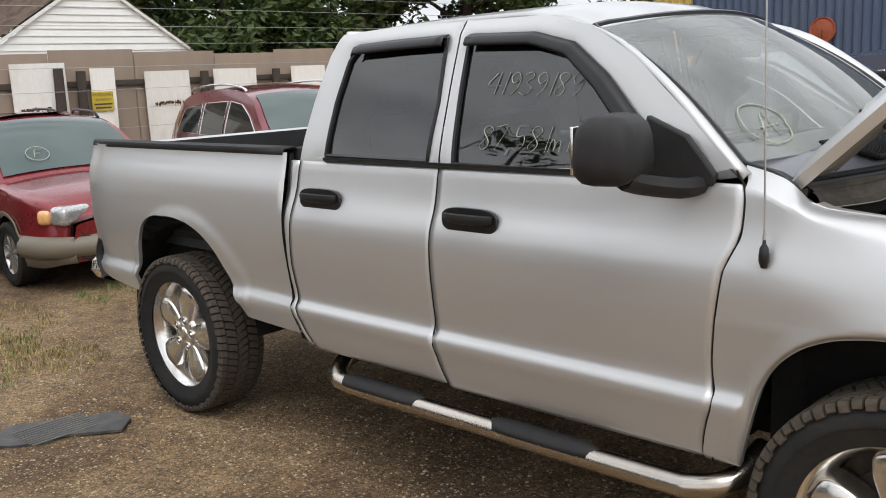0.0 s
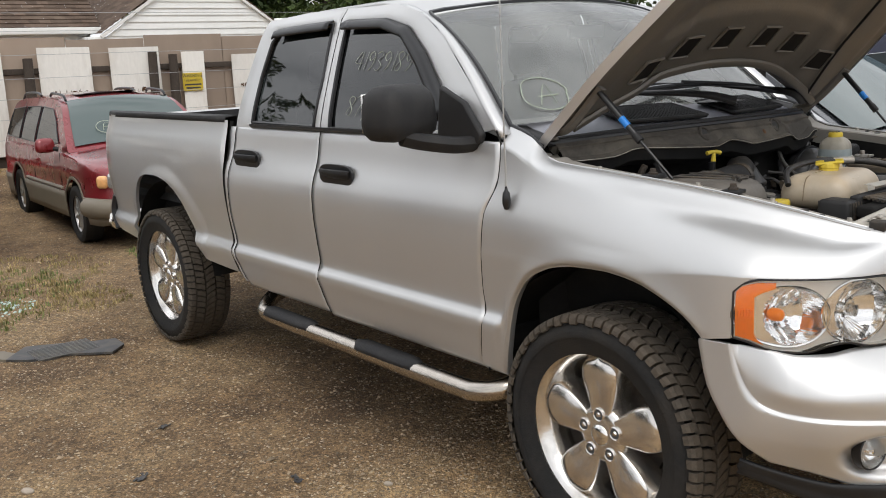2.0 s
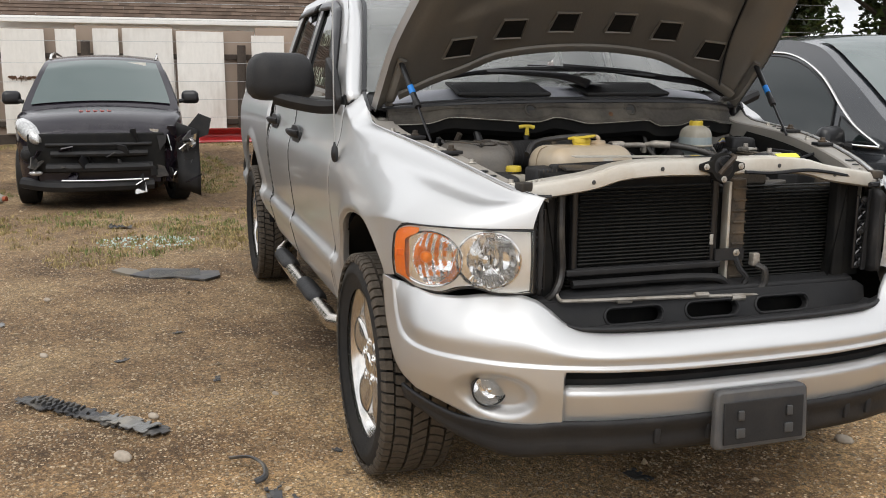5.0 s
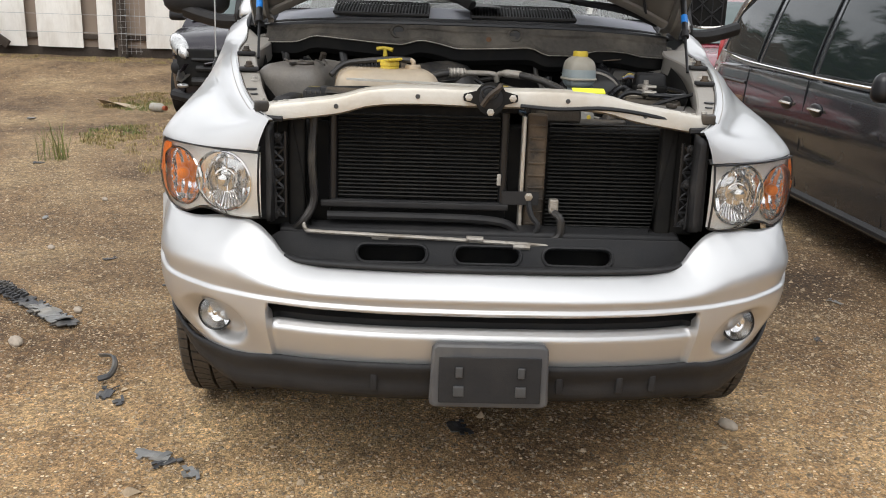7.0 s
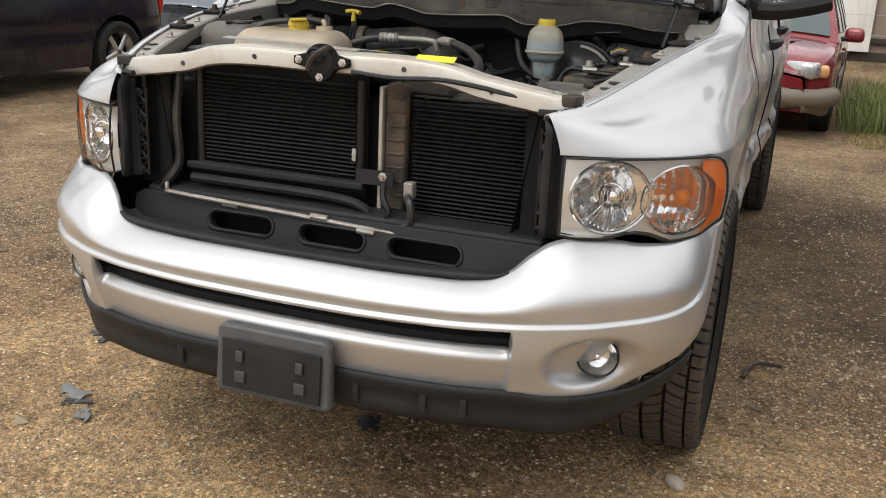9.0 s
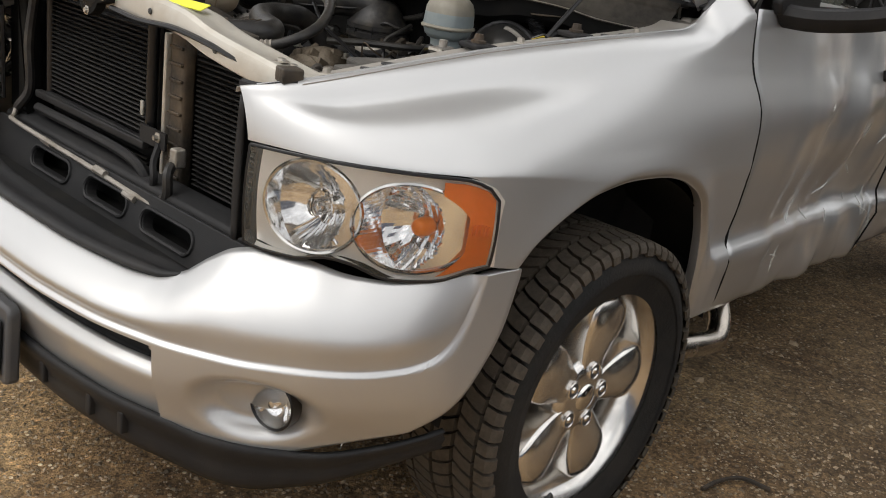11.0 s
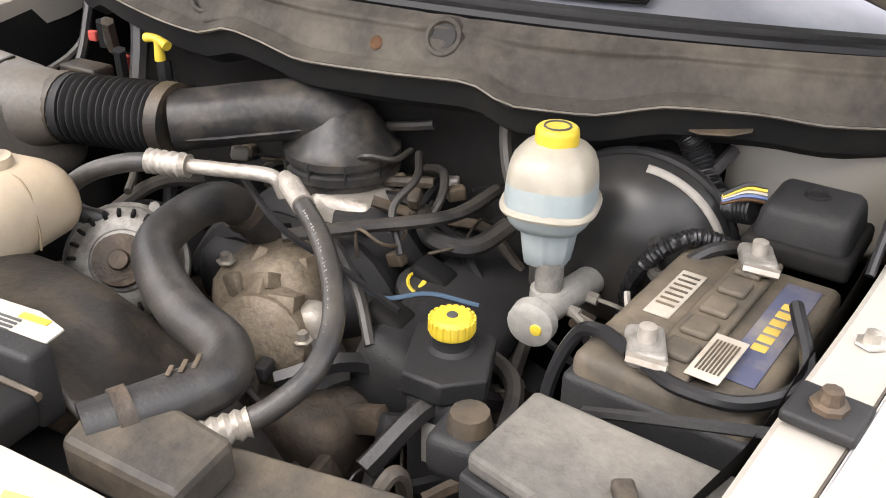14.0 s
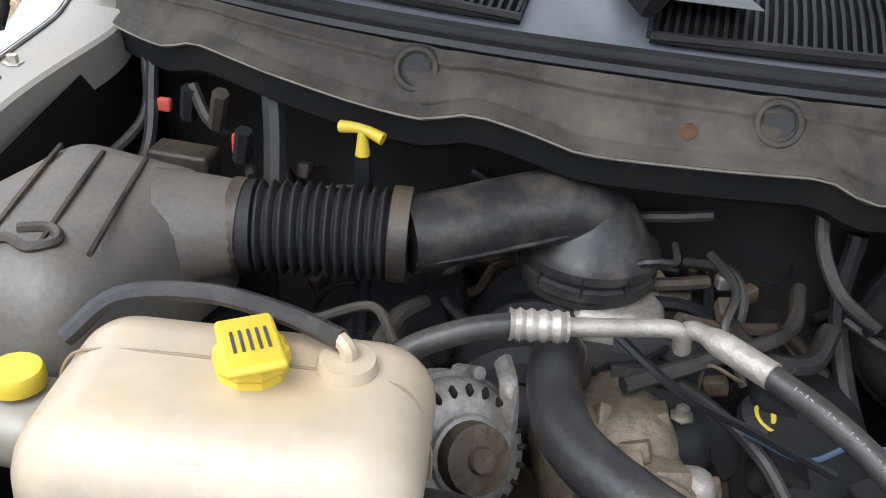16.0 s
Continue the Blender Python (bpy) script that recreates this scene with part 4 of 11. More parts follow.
REAR_IN = [(-2.335, 1.385), (-2.318, 1.60), (-2.283, 1.77), (-2.245, 1.82), (-2.0, 1.828), (-1.74, 1.832), (-1.722, 1.6), (-1.738, 1.38)]
REAR_OUT = [(-2.50, 1.362), (-2.46, 1.60), (-2.41, 1.80), (-2.36, 1.885), (-2.0, 1.9), (-1.675, 1.9), (-1.675, 1.6), (-1.675, 1.362)]
FRONT_IN = [(-1.605, 1.375), (-1.618, 1.6), (-1.625, 1.828), (-1.32, 1.818), (-1.15, 1.775), (-1.0, 1.665), (-0.83, 1.5), (-0.70, 1.362)]
FRONT_OUT = [(-1.668, 1.362), (-1.668, 1.6), (-1.668, 1.9), (-1.28, 1.893), (-1.08, 1.845), (-0.9, 1.745), (-0.68, 1.565), (-0.503, 1.405)]


def glass_pane(loop, inset):
    c = Vector((sum(p.x for p in loop) / len(loop), sum(p.y for p in loop) / len(loop)))
    vs = [(p.x, flank(-1, p.y) - inset, p.y) for p in loop]
    mid = [(c.lerp(p, 0.5).x, flank(-1, c.lerp(p, 0.5).y) - inset, c.lerp(p, 0.5).y) for p in loop]
    m = len(loop)
    return Geo().add(vs + mid + [(c.x, flank(-1, c.y) - inset, c.y)],
                     [(k, (k + 1) % m, m + (k + 1) % m, m + k) for k in range(m)] + [(m + k, m + (k + 1) % m, 2 * m) for k in range(m)])


def on_side(geo, right):
    return geo.mirror_y() if right else geo


def wheel_arch_x(table, lo, hi, step):
    xs = sorted(set([round(v, 4) for v in np.arange(lo, hi, step)] + [a for a, _ in table if lo <= a <= hi] + [hi]))
    return xs


ARCH_F = [(-0.456, 0.505), (-0.446, 0.573), (-0.43, 0.64), (-0.412, 0.70), (-0.385, 0.78), (-0.355, 0.835), (-0.31, 0.886), (-0.25, 0.93), (-0.16, 0.965), (-0.05, 0.982),
          (0.06, 0.986), (0.18, 0.973), (0.29, 0.935), (0.376, 0.888), (0.43, 0.846)]
TOP_Y = [(-0.5, 0.85), (-0.42, 0.866), (-0.35, 0.875), (-0.28, 0.871), (-0.1, 0.86), (0.09, 0.838), (0.35, 0.786), (0.55, 0.735), (0.68, 0.69), (0.78, 0.645), (0.815, 0.617), (0.83, 0.609)]
TOP_Z = [(-0.5, 1.412), (-0.42, 1.39), (-0.36, 1.36), (-0.325, 1.33), (-0.29, 1.307), (-0.25, 1.296), (-0.2, 1.291), (-0.1, 1.283), (0.09, 1.266), (0.35, 1.231), (0.55, 1.193), (0.68, 1.163), (0.815, 1.132), (0.83, 1.128)]
OUT_Y = [(-0.56, 1.0), (0.2, 1.008), (0.42, 1.002), (0.53, 0.985), (0.62, 0.935), (0.7, 0.868), (0.76, 0.795), (0.8, 0.715), (0.826, 0.648), (0.83, 0.64)]
LOW_Z = [(0.43, 0.846), (0.516, 0.862), (0.521, 0.95), (0.526, 0.99), (0.538, 1.016), (0.56, 1.033), (0.58, 1.037), (0.826, 1.04)]


PLAIN_SIDE = [(0.50, 0.945), (0.58, 0.96), (0.66, 0.97), (0.75, 0.977), (0.85, 0.984)]
ARCH_IN = [(z, x) for x, z in ARCH_F[:9]]


def flare(x):
    return smoothstep(0.46, 0.34, x)


def arch_low(t):
    """Lower edge of the fender on the strip behind the wheel, t from the arch to the door gap."""
    z = 0.8
    for _ in range(40):
        x = -0.30 + (gap_f(z) + 0.303) * t
        z = 0.5 * z + 0.5 * (curve_of(ARCH_F, x) if x > -0.456 else 0.505)
    return z


def hollow_at(k, x):
    """The pressed hollow between the hood line and the wheel bulge, pointed at its rear end."""
    at = 5.0 + 1.2 * smoothstep(0.5, -0.05, x)
    side = 1.5 if k < at else 3.6
    return 0.027 * math.exp(-((k - at) / side) ** 2) * smoothstep(-0.1, 0.3, x) * smoothstep(0.83, 0.68, x)


def fender_geo():
    xs = [-0.50 + 0.01 * k for k in range(20)] + [-0.4245 - 0.0022 * k for k in range(10)] + wheel_arch_x(ARCH_F, -0.30, 0.43, 0.02)
    xs += [0.45, 0.48, 0.50, 0.514, 0.518, 0.521, 0.524, 0.528, 0.534, 0.54, 0.549] + [0.56 + 0.0196 * k for k in range(14)] + [0.821, 0.827]
    xs = sorted(set(round(x, 4) for x in xs))
    rows = []
    for x in xs:
        t = (-0.30 - x) / 0.20
        ty, tz, oy = curve_of(TOP_Y, x), curve_of(TOP_Z, x), curve_of(OUT_Y, x)
        low = arch_low(t) if t > 0 else curve_of(ARCH_F, x) if x <= 0.43 else lerp_list(LOW_Z, x)
        zf = 0.99 + 0.047 * smoothstep(0.05, 0.53, x) if x < 0.58 else low
        p = 1.6 - 0.35 * smoothstep(0.0, 0.75, x)
        w = smoothstep(0.05, -0.42, x)
        row = []
        for j in range(37):
            a = math.pi / 2 * j / 36
            k = j / 2
            ca, sa = max(0.0, math.cos(a)), math.sin(a)
            y = ty + (oy - ty) * sa ** (2 / p)
            z = tz - (tz - zf) * (1 - ca ** (2 / p)) - hollow_at(k, x)
            # towards the door the fender takes on the door's profile
            z2 = min(tz - 0.012, 1.30 + 0.05 * smoothstep(-0.28, -0.5, x))
            if k <= 7:
                b = k / 7
                flat = smoothstep(0.015, 0.05, tz - z2)
                up, out = math.cos(b * math.pi / 2) * (1 - flat) + (1 - b) * flat, math.sin(b * math.pi / 2) * (1 - flat) + b * flat
                ye, ze = ty + (curve_of(SIDE, z2) - ty) * out, z2 + (tz - z2) * up
            else:
                ze = z2 + (zf - z2) * (k - 7) / 11
                ye = curve_of(SIDE, ze)
            y, z = y + (ye - y) * w, z + (ze - z) * w
            row.append([x, y, z])
        for k in range(1, 41):
            z = zf + (low - zf) * k / 40
            y = oy + (curve_of(SIDE, zf) - oy) * w
            # the door's crease runs out just short of the arch
            inside = lerp_list(ARCH_IN, z) + 0.30 - (gap_f(z) + 0.303) * t if t > 0 else 0.0
            plain = curve_of(PLAIN_SIDE, z) if z < 0.85 else curve_of(SIDE, z)
            prof = plain + (curve_of(SIDE, z) - plain) * smoothstep(0.01, 0.05, inside)
            y += (prof - curve_of(SIDE, zf)) * smoothstep(-0.27, -0.36, -0.30 + (gap_f(z) + 0.303) * t if t > 0 else x) * smoothstep(0.99, 0.93, z)
            row.append([x, y, z])
        for q in row:
            if t > 0:
                q[0] = -0.30 + (gap_f(q[2]) + 0.303) * t
            # the lip of the arch swells a little, then rolls inwards
            away = max(0.0, min(q[2] - low, 1.0)) if x > -0.25 else max(0.0, min(q[2] - low, 1.0, max(0.0, lerp_list(ARCH_IN, q[2]) - q[0]) * 1.2 if q[2] > 0.51 else 1.0)) if t > 0 else max(0.0, q[2] - low)
            if q[2] < 1.05:
                q[1] += flare(x) * (0.006 * smoothstep(0.12, 0.0, away) ** 2 - 0.016 * (1 - smoothstep(0.0, 0.026, away)) ** 2)
        rows.append([tuple(q) for q in row])
    g = sheet(rows)
    lip = []
    for r in rows:
        x, y, z = r[-1]
        lip.append([r[-1], (x, y - 0.008, z - 0.001), (x, y - 0.024, z + 0.006)] if x < 0.52 else [r[-1], (x - 0.008, y - 0.004, z - 0.002), (x - 0.03, y - 0.004, z + 0.008)])
    g.plus(sheet(lip))
    # turned-in edge along the hood line
    edge = []
    for r in rows:
        x, y, z = r[0]
        edge.append([(x, y - 0.012, z - 0.012), (x, y - 0.010, z - 0.001), r[0]])
    g.plus(sheet(edge))
    # turned-in edge along the door gap
    g.plus(sheet([[(q[0] + 0.012, q[1] - 0.02, q[2]) for q in rows[0]], [(q[0] + 0.002, q[1] - 0.012, q[2]) for q in rows[0]], list(rows[0])]))
    return g


def bed_side_geo():
    arch = [(-3.945, 0.60), (-3.935, 0.66), (-3.917, 0.74), (-3.895, 0.82), (-3.87, 0.9), (-3.83, 0.97), (-3.76, 1.02), (-3.66, 1.045), (-3.52, 1.05), (-3.38, 1.035), (-3.25, 0.99), (-3.15, 0.92),
            (-3.07, 0.82), (-3.0, 0.72), (-2.95, 0.64), (-2.93, 0.61)]
    low = [(-4.47, 0.665), (-4.2, 0.63), (-3.947, 0.60)] + arch + [(-2.9, 0.605), (-2.59, 0.592)]
    xs = wheel_arch_x(arch, -4.46, -2.585, 0.014)
    rows = []
    for x in xs:
        lo = curve_of(arch, x) if -3.945 <= x <= -2.93 else lerp_list(low, x)
        row = []
        for k in range(40):
            z = lo + (1.395 - lo) * (k / 39) ** 0.9
            y = flank(x, z) + 0.012 * smoothstep(0.09, 0.0, math.hypot(x + 3.44, z - 0.45) - 0.585) * (-3.96 < x < -2.9) * (z > 0.66)
            xx = x
            if x > -2.62:
                xx = x + (lerp_list([(0.5, -2.50), (0.6, -2.535), (0.75, -2.578), (1.4, -2.585)], z) + 2.585) * smoothstep(-2.62, -2.585, x)
            row.append((xx, y, z))
        rows.append(row)
    g = sheet(rows)
    lip = [[r[0], (r[0][0], r[0][1] - 0.02, r[0][2] + 0.004)] for r in rows]
    return g.plus(sheet(lip).flipped())


for right in (True, False):
    fd = part("front_door", outward(on_side(door_panel(lambda z: gap_m(z) + 0.0022, lambda z: gap_f(z) - 0.003, 0.515, BELT, 40, 64, not right), right), (0, -1 if right else 1, 0)), SILVER if right else DENTED, truck,
              "" if right else "dented and scraped driver's door", thick=0.03)
    rd = part("rear_door", outward(on_side(door_panel(gap_r, lambda z: gap_m(z) - 0.0022, 0.53, BELT, 34, 64, not right), right), (0, -1 if right else 1, 0)), SILVER if right else DENTED, truck,
              "" if right else "dented and scraped rear door", thick=0.03)
    part("cab_corner", outward(on_side(door_panel(lambda z: min(gap_r(z) - 0.03, -2.565) if z > 0.72 else gap_r(z) - 0.035, lambda z: gap_r(z) - 0.005, 0.55, BELT, 3, 40), right), (0, -1 if right else 1, 0)), SILVER, truck, thick=0.02)
    part("fender", on_side(fender_geo(), right), SILVER, truck, "silver front fender", sharp=60)
    part("hinge_pocket", on_side(sheet([[(x, y0 - 0.09, z0 - 0.03), (x, y0 - 0.04, z0 - 0.035), (x, y0 - 0.006, z0 - 0.004)] for x, y0, z0 in ((-0.25, 0.866, 1.286), (-0.29, 0.866, 1.297), (-0.325, 0.868, 1.32), (-0.345, 0.87, 1.338))]), right), SILVER_IN, truck, "dusty hinge pocket beside the cowl", thick=0.004)
    part("cowl_end", on_side(sheet([[(x - 0.01, y0 - 0.10, z0 - 0.012), (x, y0 - 0.004, z0 - 0.006)] for x, y0, z0 in ((-0.345, 0.872, 1.352), (-0.42, 0.864, 1.388), (-0.52, 0.848, 1.411))]), right), BLACK_PL, truck, "black plastic end of the cowl", thick=0.006)
    part("corner_seal", on_side(tube([(-0.335, 0.862, 1.338), (-0.36, 0.866, 1.362), (-0.42, 0.86, 1.392), (-0.515, 0.845, 1.414)], 0.008, 8, 5), right), BLACK_GL, truck, "black windscreen corner seal")
    if not right:
        srng = random.Random(12)
        for k in range(26):
            sx, sz = srng.uniform(-2.35, -0.85), srng.choice((srng.uniform(0.56, 0.74), srng.uniform(0.75, 1.2)))
            dx, dz = srng.uniform(-0.09, 0.09), srng.uniform(0.02, 0.1)
            pts = [(sx + dx * q, flank(sx + dx * q, sz + dz * q) - dent(sx + dx * q, sz + dz * q) - 0.0005, sz + dz * q) for q in (0, 0.25, 0.5, 0.75, 1)]
            part("scrape", tube(pts, lambda q: 0.0008 + 0.003 * math.sin(math.pi * q), 5, 3), SCRAPE, fd if sx > -1.68 else rd, "pale paint scrape")
    part("bed_side", on_side(bed_side_geo(), right), SILVER, truck, sharp=50)
    for nm, out, inn, door in (("rear_window", REAR_OUT, REAR_IN, rd), ("front_window", FRONT_OUT, FRONT_IN, fd)):
        ring, loop = window_ring(out, inn, 6)
        part("window_frame", on_side(ring.flipped(), right), SILVER, door, sharp=50)
        seal = tube([(p.x, flank(-1, p.y) - 0.008, p.y) for p in loop] + [(loop[0].x, flank(-1, loop[0].y) - 0.008, loop[0].y)], 0.011, 6, 0, caps=False)
        part("window_seal", on_side(seal, right), BLACK_GL, door, "black rubber window seal")
        part("window_glass", outward(on_side(glass_pane(loop, 0.014), right), (0, -1 if right else 1, 0.3)), GLASS if nm == "front_window" and not right else TINT, door, "clear side glass" if nm == "front_window" and not right else "dark tinted glass").visible_shadow = False
        # stuck-on rain guard
        top = [p for p in loop if (p.y > 1.81 and p.x > -2.29) or (nm == "front_window" and p.x > -1.25 and p.y > 1.45)]
        top.sort(key=lambda p: p.x)
        rows = []
        for p in top:
            y0 = flank(-1, p.y)
            fall = 0.03
            ex = 0.012 * smoothstep(-1.3, -0.9, p.x) if nm == "front_window" else 0.0
            rows.append([(p.x + ex + 0.012, flank(-1, p.y + 0.02) + 0.006, p.y + 0.02), (p.x + ex * 0.4, y0 + 0.022, p.y + 0.008), (p.x - ex * 1.2, y0 + 0.034, p.y - fall * 0.5), (p.x - ex * 1.6, y0 + 0.03, p.y - fall * 0.8)])
        part("rain_guard", outward(on_side(sheet(rows), right), (0, -1 if right else 1, 0)), BLACK_GL, door, "smoked plastic rain guard", thick=0.006, sharp=70)
    # belt moulding, handle
    part("belt_strip", on_side(tube([(x, flank(x, 1.358) + 0.004, 1.372 - 0.0 * x) for x in (-2.33, -1.9, -1.45, -1.0, -0.72)], 0.014, 6, 4, flat=0.6), right), BLACK_GL, fd, "black belt moulding")
    for hx, door in ((-1.485, fd), (-2.335, rd)):
        hz = 1.183 if door is fd else 1.206
        yy = flank(hx, hz)
        oval = [(math.copysign(abs(math.cos(a)) ** 0.55, math.cos(a)) * 0.132, math.copysign(abs(math.sin(a)) ** 0.7, math.sin(a)) * 0.047) for a in [k * math.pi / 14 for k in range(28)]]
        cup = slab(oval, 0.016, facing((hx, yy - 0.002 - (0 if right else 0.04), hz), (0, 1, 0)))
        hd = part("door_handle", on_side(cup, right), BLACK_GL, door, "black plastic door handle", bevel=0.004, smooth=False)
        grip = tube([(hx - 0.108, yy + 0.006, hz + 0.004), (hx - 0.05, yy + 0.034, hz + 0.008), (hx + 0.05, yy + 0.034, hz + 0.008), (hx + 0.108, yy + 0.006, hz + 0.004)], 0.026, 10, 5, flat=0.6)
        part("grip", on_side(grip, right), BLACK_PL, hd)
    for edge, lo, hi, r in ((gap_f, 0.53, 1.40, 0.0034 if right else 0.0055), (gap_m, 0.53, 1.36, 0.0032), (gap_r, 0.56, 1.36, 0.003), (lambda z: lerp_list([(0.5, -2.475), (0.6, -2.515), (0.75, -2.566), (1.4, -2.574)], z), 0.58, 1.39, 0.0095)):
        part("door_gap", on_side(tube([(edge(z), flank(edge(z), z) - r + (0.0006 if right else 0.0022), z) for z in np.linspace(lo, hi, 22)], r, 6, 0), right), BLACK_DEEP, truck, "dark panel gap")
    # mirror
    if right:
        mir = part("mirror", on_side(rbox(0.2, 0.29, 0.2, r=0.065, taper=(0.86, 0.92), m=pose(-0.76, 1.155, 1.375, 0, 0, -14)), right), BLACK_PL, truck, "black plastic door mirror")
        part("mirror_glass", on_side(rbox(0.012, 0.2, 0.14, r=0.005, m=pose(-0.848, 1.175, 1.405, 0, 0, -14)), right), CHROME, mir, "mirror glass")
    else:
        MB = pose(-0.80, 1.085, 1.385, 0, 0, -22)
        mir = part("mirror", rbox(0.045, 0.16, 0.25, r=0.02, m=MB), BLACK_DEEP, truck, "broken door mirror with its ribbed backing bare")
        for k in range(5):
            for q in range(3):
                z0, y0 = 0.02 + 0.044 * k, -0.066 + 0.044 * q
                part("backing_rib", tube([MB @ Vector((0.026, y0, z0)), MB @ Vector((0.026, y0 + 0.044, z0 + 0.04))] if (k + q) % 2 else [MB @ Vector((0.026, y0 + 0.044, z0)), MB @ Vector((0.026, y0, z0 + 0.04))], 0.0035, 5, 1), BLACK_PL, mir)
        for q in range(4):
            part("backing_rib", tube([MB @ Vector((0.026, -0.066 + 0.044 * q, 0.015)), MB @ Vector((0.026, -0.066 + 0.044 * q, 0.24))], 0.0035, 5, 1), BLACK_PL, mir)
        part("shell_edge", tube([MB @ Vector(p) for p in ((0.02, -0.075, 0.012), (0.03, 0.0, 0.004), (0.02, 0.078, 0.012))], 0.007, 6, 3), DULL_CHROME, mir, "pale broken shell edge")
    part("mirror_arm", on_side(tube([(-0.60, 0.925, 1.352), (-0.62, 1.02, 1.352), (-0.68, 1.12, 1.37), (-0.7, 1.19, 1.39)], 0.034, 8, 5, flat=0.8), right), BLACK_PL, mir)
    sail = Geo().add([(-0.90, flank(-1, 1.40) + 0.006, 1.385), (-0.50, 0.935, 1.345), (-0.52, 0.945, 1.315), (-0.66, 0.975, 1.31), (-0.86, 0.968, 1.345), (-0.83, flank(-1, 1.5) + 0.005, 1.515), (-0.67, flank(-1, 1.42) + 0.012, 1.42)],
                     [(1, 6, 3, 2), (6, 5, 0), (6, 0, 4, 3)])
    part("mirror_sail", on_side(slab([(-0.80, 1.36), (-0.56, 1.352), (-0.545, 1.385), (-0.64, 1.50), (-0.775, 1.56)], 0.03, pose(0, 0.957, 0, 90, 0, 0)), right), BLACK_PL, mir, bevel=0.008)

for s in (1, -1):
    jamb = grid(lambda u, v: (-2.60 + 2.10 * u, s * (flank(-1.0, 0.54 + 0.80 * v) - 0.045 - (0.0 if s < 0 else 0.07)), 0.54 + 0.80 * v), 20, 16)
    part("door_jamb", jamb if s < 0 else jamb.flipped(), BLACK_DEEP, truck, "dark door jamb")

# roof
def roof_pt(u, v):
    xf = -1.02 - 0.10 * (2 * v - 1) ** 2
    xr = -2.37
    x = xr + (xf - xr) * u
    s = 2 * v - 1
    w = 0.742
    z = 1.908 + 0.052 * (1 - abs(s) ** 2.6) - 0.03 * (1 - u) ** 4 - 0.075 * smoothstep(0.72, 1.0, u) ** 1.6
    return (x, s * w, z)


part("roof", outward(grid(roof_pt, 28, 30), (0, 0, 1)), SILVER, truck, thick=0.02, sharp=70)
rail_pts = [(-2.36, 1.885), (-2.0, 1.9), (-1.28, 1.893), (-1.08, 1.845)]
for s in (1, -1):
    edge = [[(x, s * flank(-1, z), z), (x, s * 0.745, roof_pt((x + 2.37) / 1.27 if x < -1.1 else 1, 0)[2] + 0.003)] for x, z in [(p.x, p.y) for p in [Vector((a, b)) for a, b in rail_pts]]]
    part("drip_rail", sheet(edge) if s < 0 else sheet(edge).flipped(), SILVER, truck, smooth=True)
back = grid(lambda u, v: (-2.50 + 0.13 * v, (2 * u - 1) * (0.93 - 0.19 * v), 1.0 + 0.9 * v), 8, 8, skip=lambda i, j: 2 <= i <= 5 and 4 <= j <= 6)
part("cab_back", outward(back, (-1, 0, 0)), SILVER, truck, thick=0.02)
part("back_glass", grid(lambda u, v: (-2.49 + 0.13 * (0.5 + 0.4 * v), (2 * u - 1) * 0.42, 1.45 + 0.34 * v), 4, 4), CARGLASS_L, truck, "rear cab glass").visible_shadow = False

# windscreen and pillars
def ws_pt(u, v):
    s = 2 * u - 1
    base = Vector((-0.36 - 0.155 * s * s, s * 0.845, 1.425 - 0.012 * s * s))
    top = Vector((-1.03 - 0.10 * s * s, s * 0.70, 1.895 - 0.05 * s * s))
    p = base.lerp(top, v)
    bow = 0.035 * math.sin(math.pi * v)
    return (p.x + bow * 0.5, p.y, p.z + bow)


part("windscreen", outward(grid(ws_pt, 24, 14), (1, 0, 0.6)), GLASS, truck, "clear windscreen").visible_shadow = False
part("windscreen_seal", tube([ws_pt(0, k / 8) for k in range(9)] + [ws_pt(k / 10, 1) for k in range(1, 11)] + [ws_pt(1, 1 - k / 8) for k in range(1, 9)], 0.012, 6, 2), BLACK_GL, truck)
part("sun_band", grid(lambda u, v: tuple(Vector(ws_pt(0.02 + 0.96 * u, 0.86 + 0.13 * v)) + Vector((-0.006, 0, -0.006))), 20, 3).flipped(), material("tinted_sun_band", (0.12, 0.12, 0.17), 0.1, transmission=0.85, ior=1.05), truck, "tinted sun band").visible_shadow = False
for s in (1, -1):
    rows = []
    for k in range(13):
        t = k / 12
        x = curve_of([(0, -1.28), (0.3, -1.06), (0.6, -0.82), (1.0, -0.503)], t)
        z = curve_of([(0, 1.893), (0.3, 1.836), (0.6, 1.682), (1.0, 1.405)], t)
        w = ws_pt(1, 1 - t)
        a, b = Vector((x, flank(-1, z), z)), Vector(w)
        m = a.lerp(b, 0.5) + Vector((0.012, 0.012, 0.012))
        rows.append([(p.x, s * p.y, p.z) for p in (a, a.lerp(m, 0.6) + Vector((0, 0.004, 0.004)), m, b)])
    rows.append([(p[0] + 0.03, p[1] - s * 0.006, p[2] - 0.03) for p in rows[-1]])
    part("windscreen_pillar", outward(sheet(rows), (0.5, s, 0.5)), SILVER, truck, thick=0.02, sharp=60)

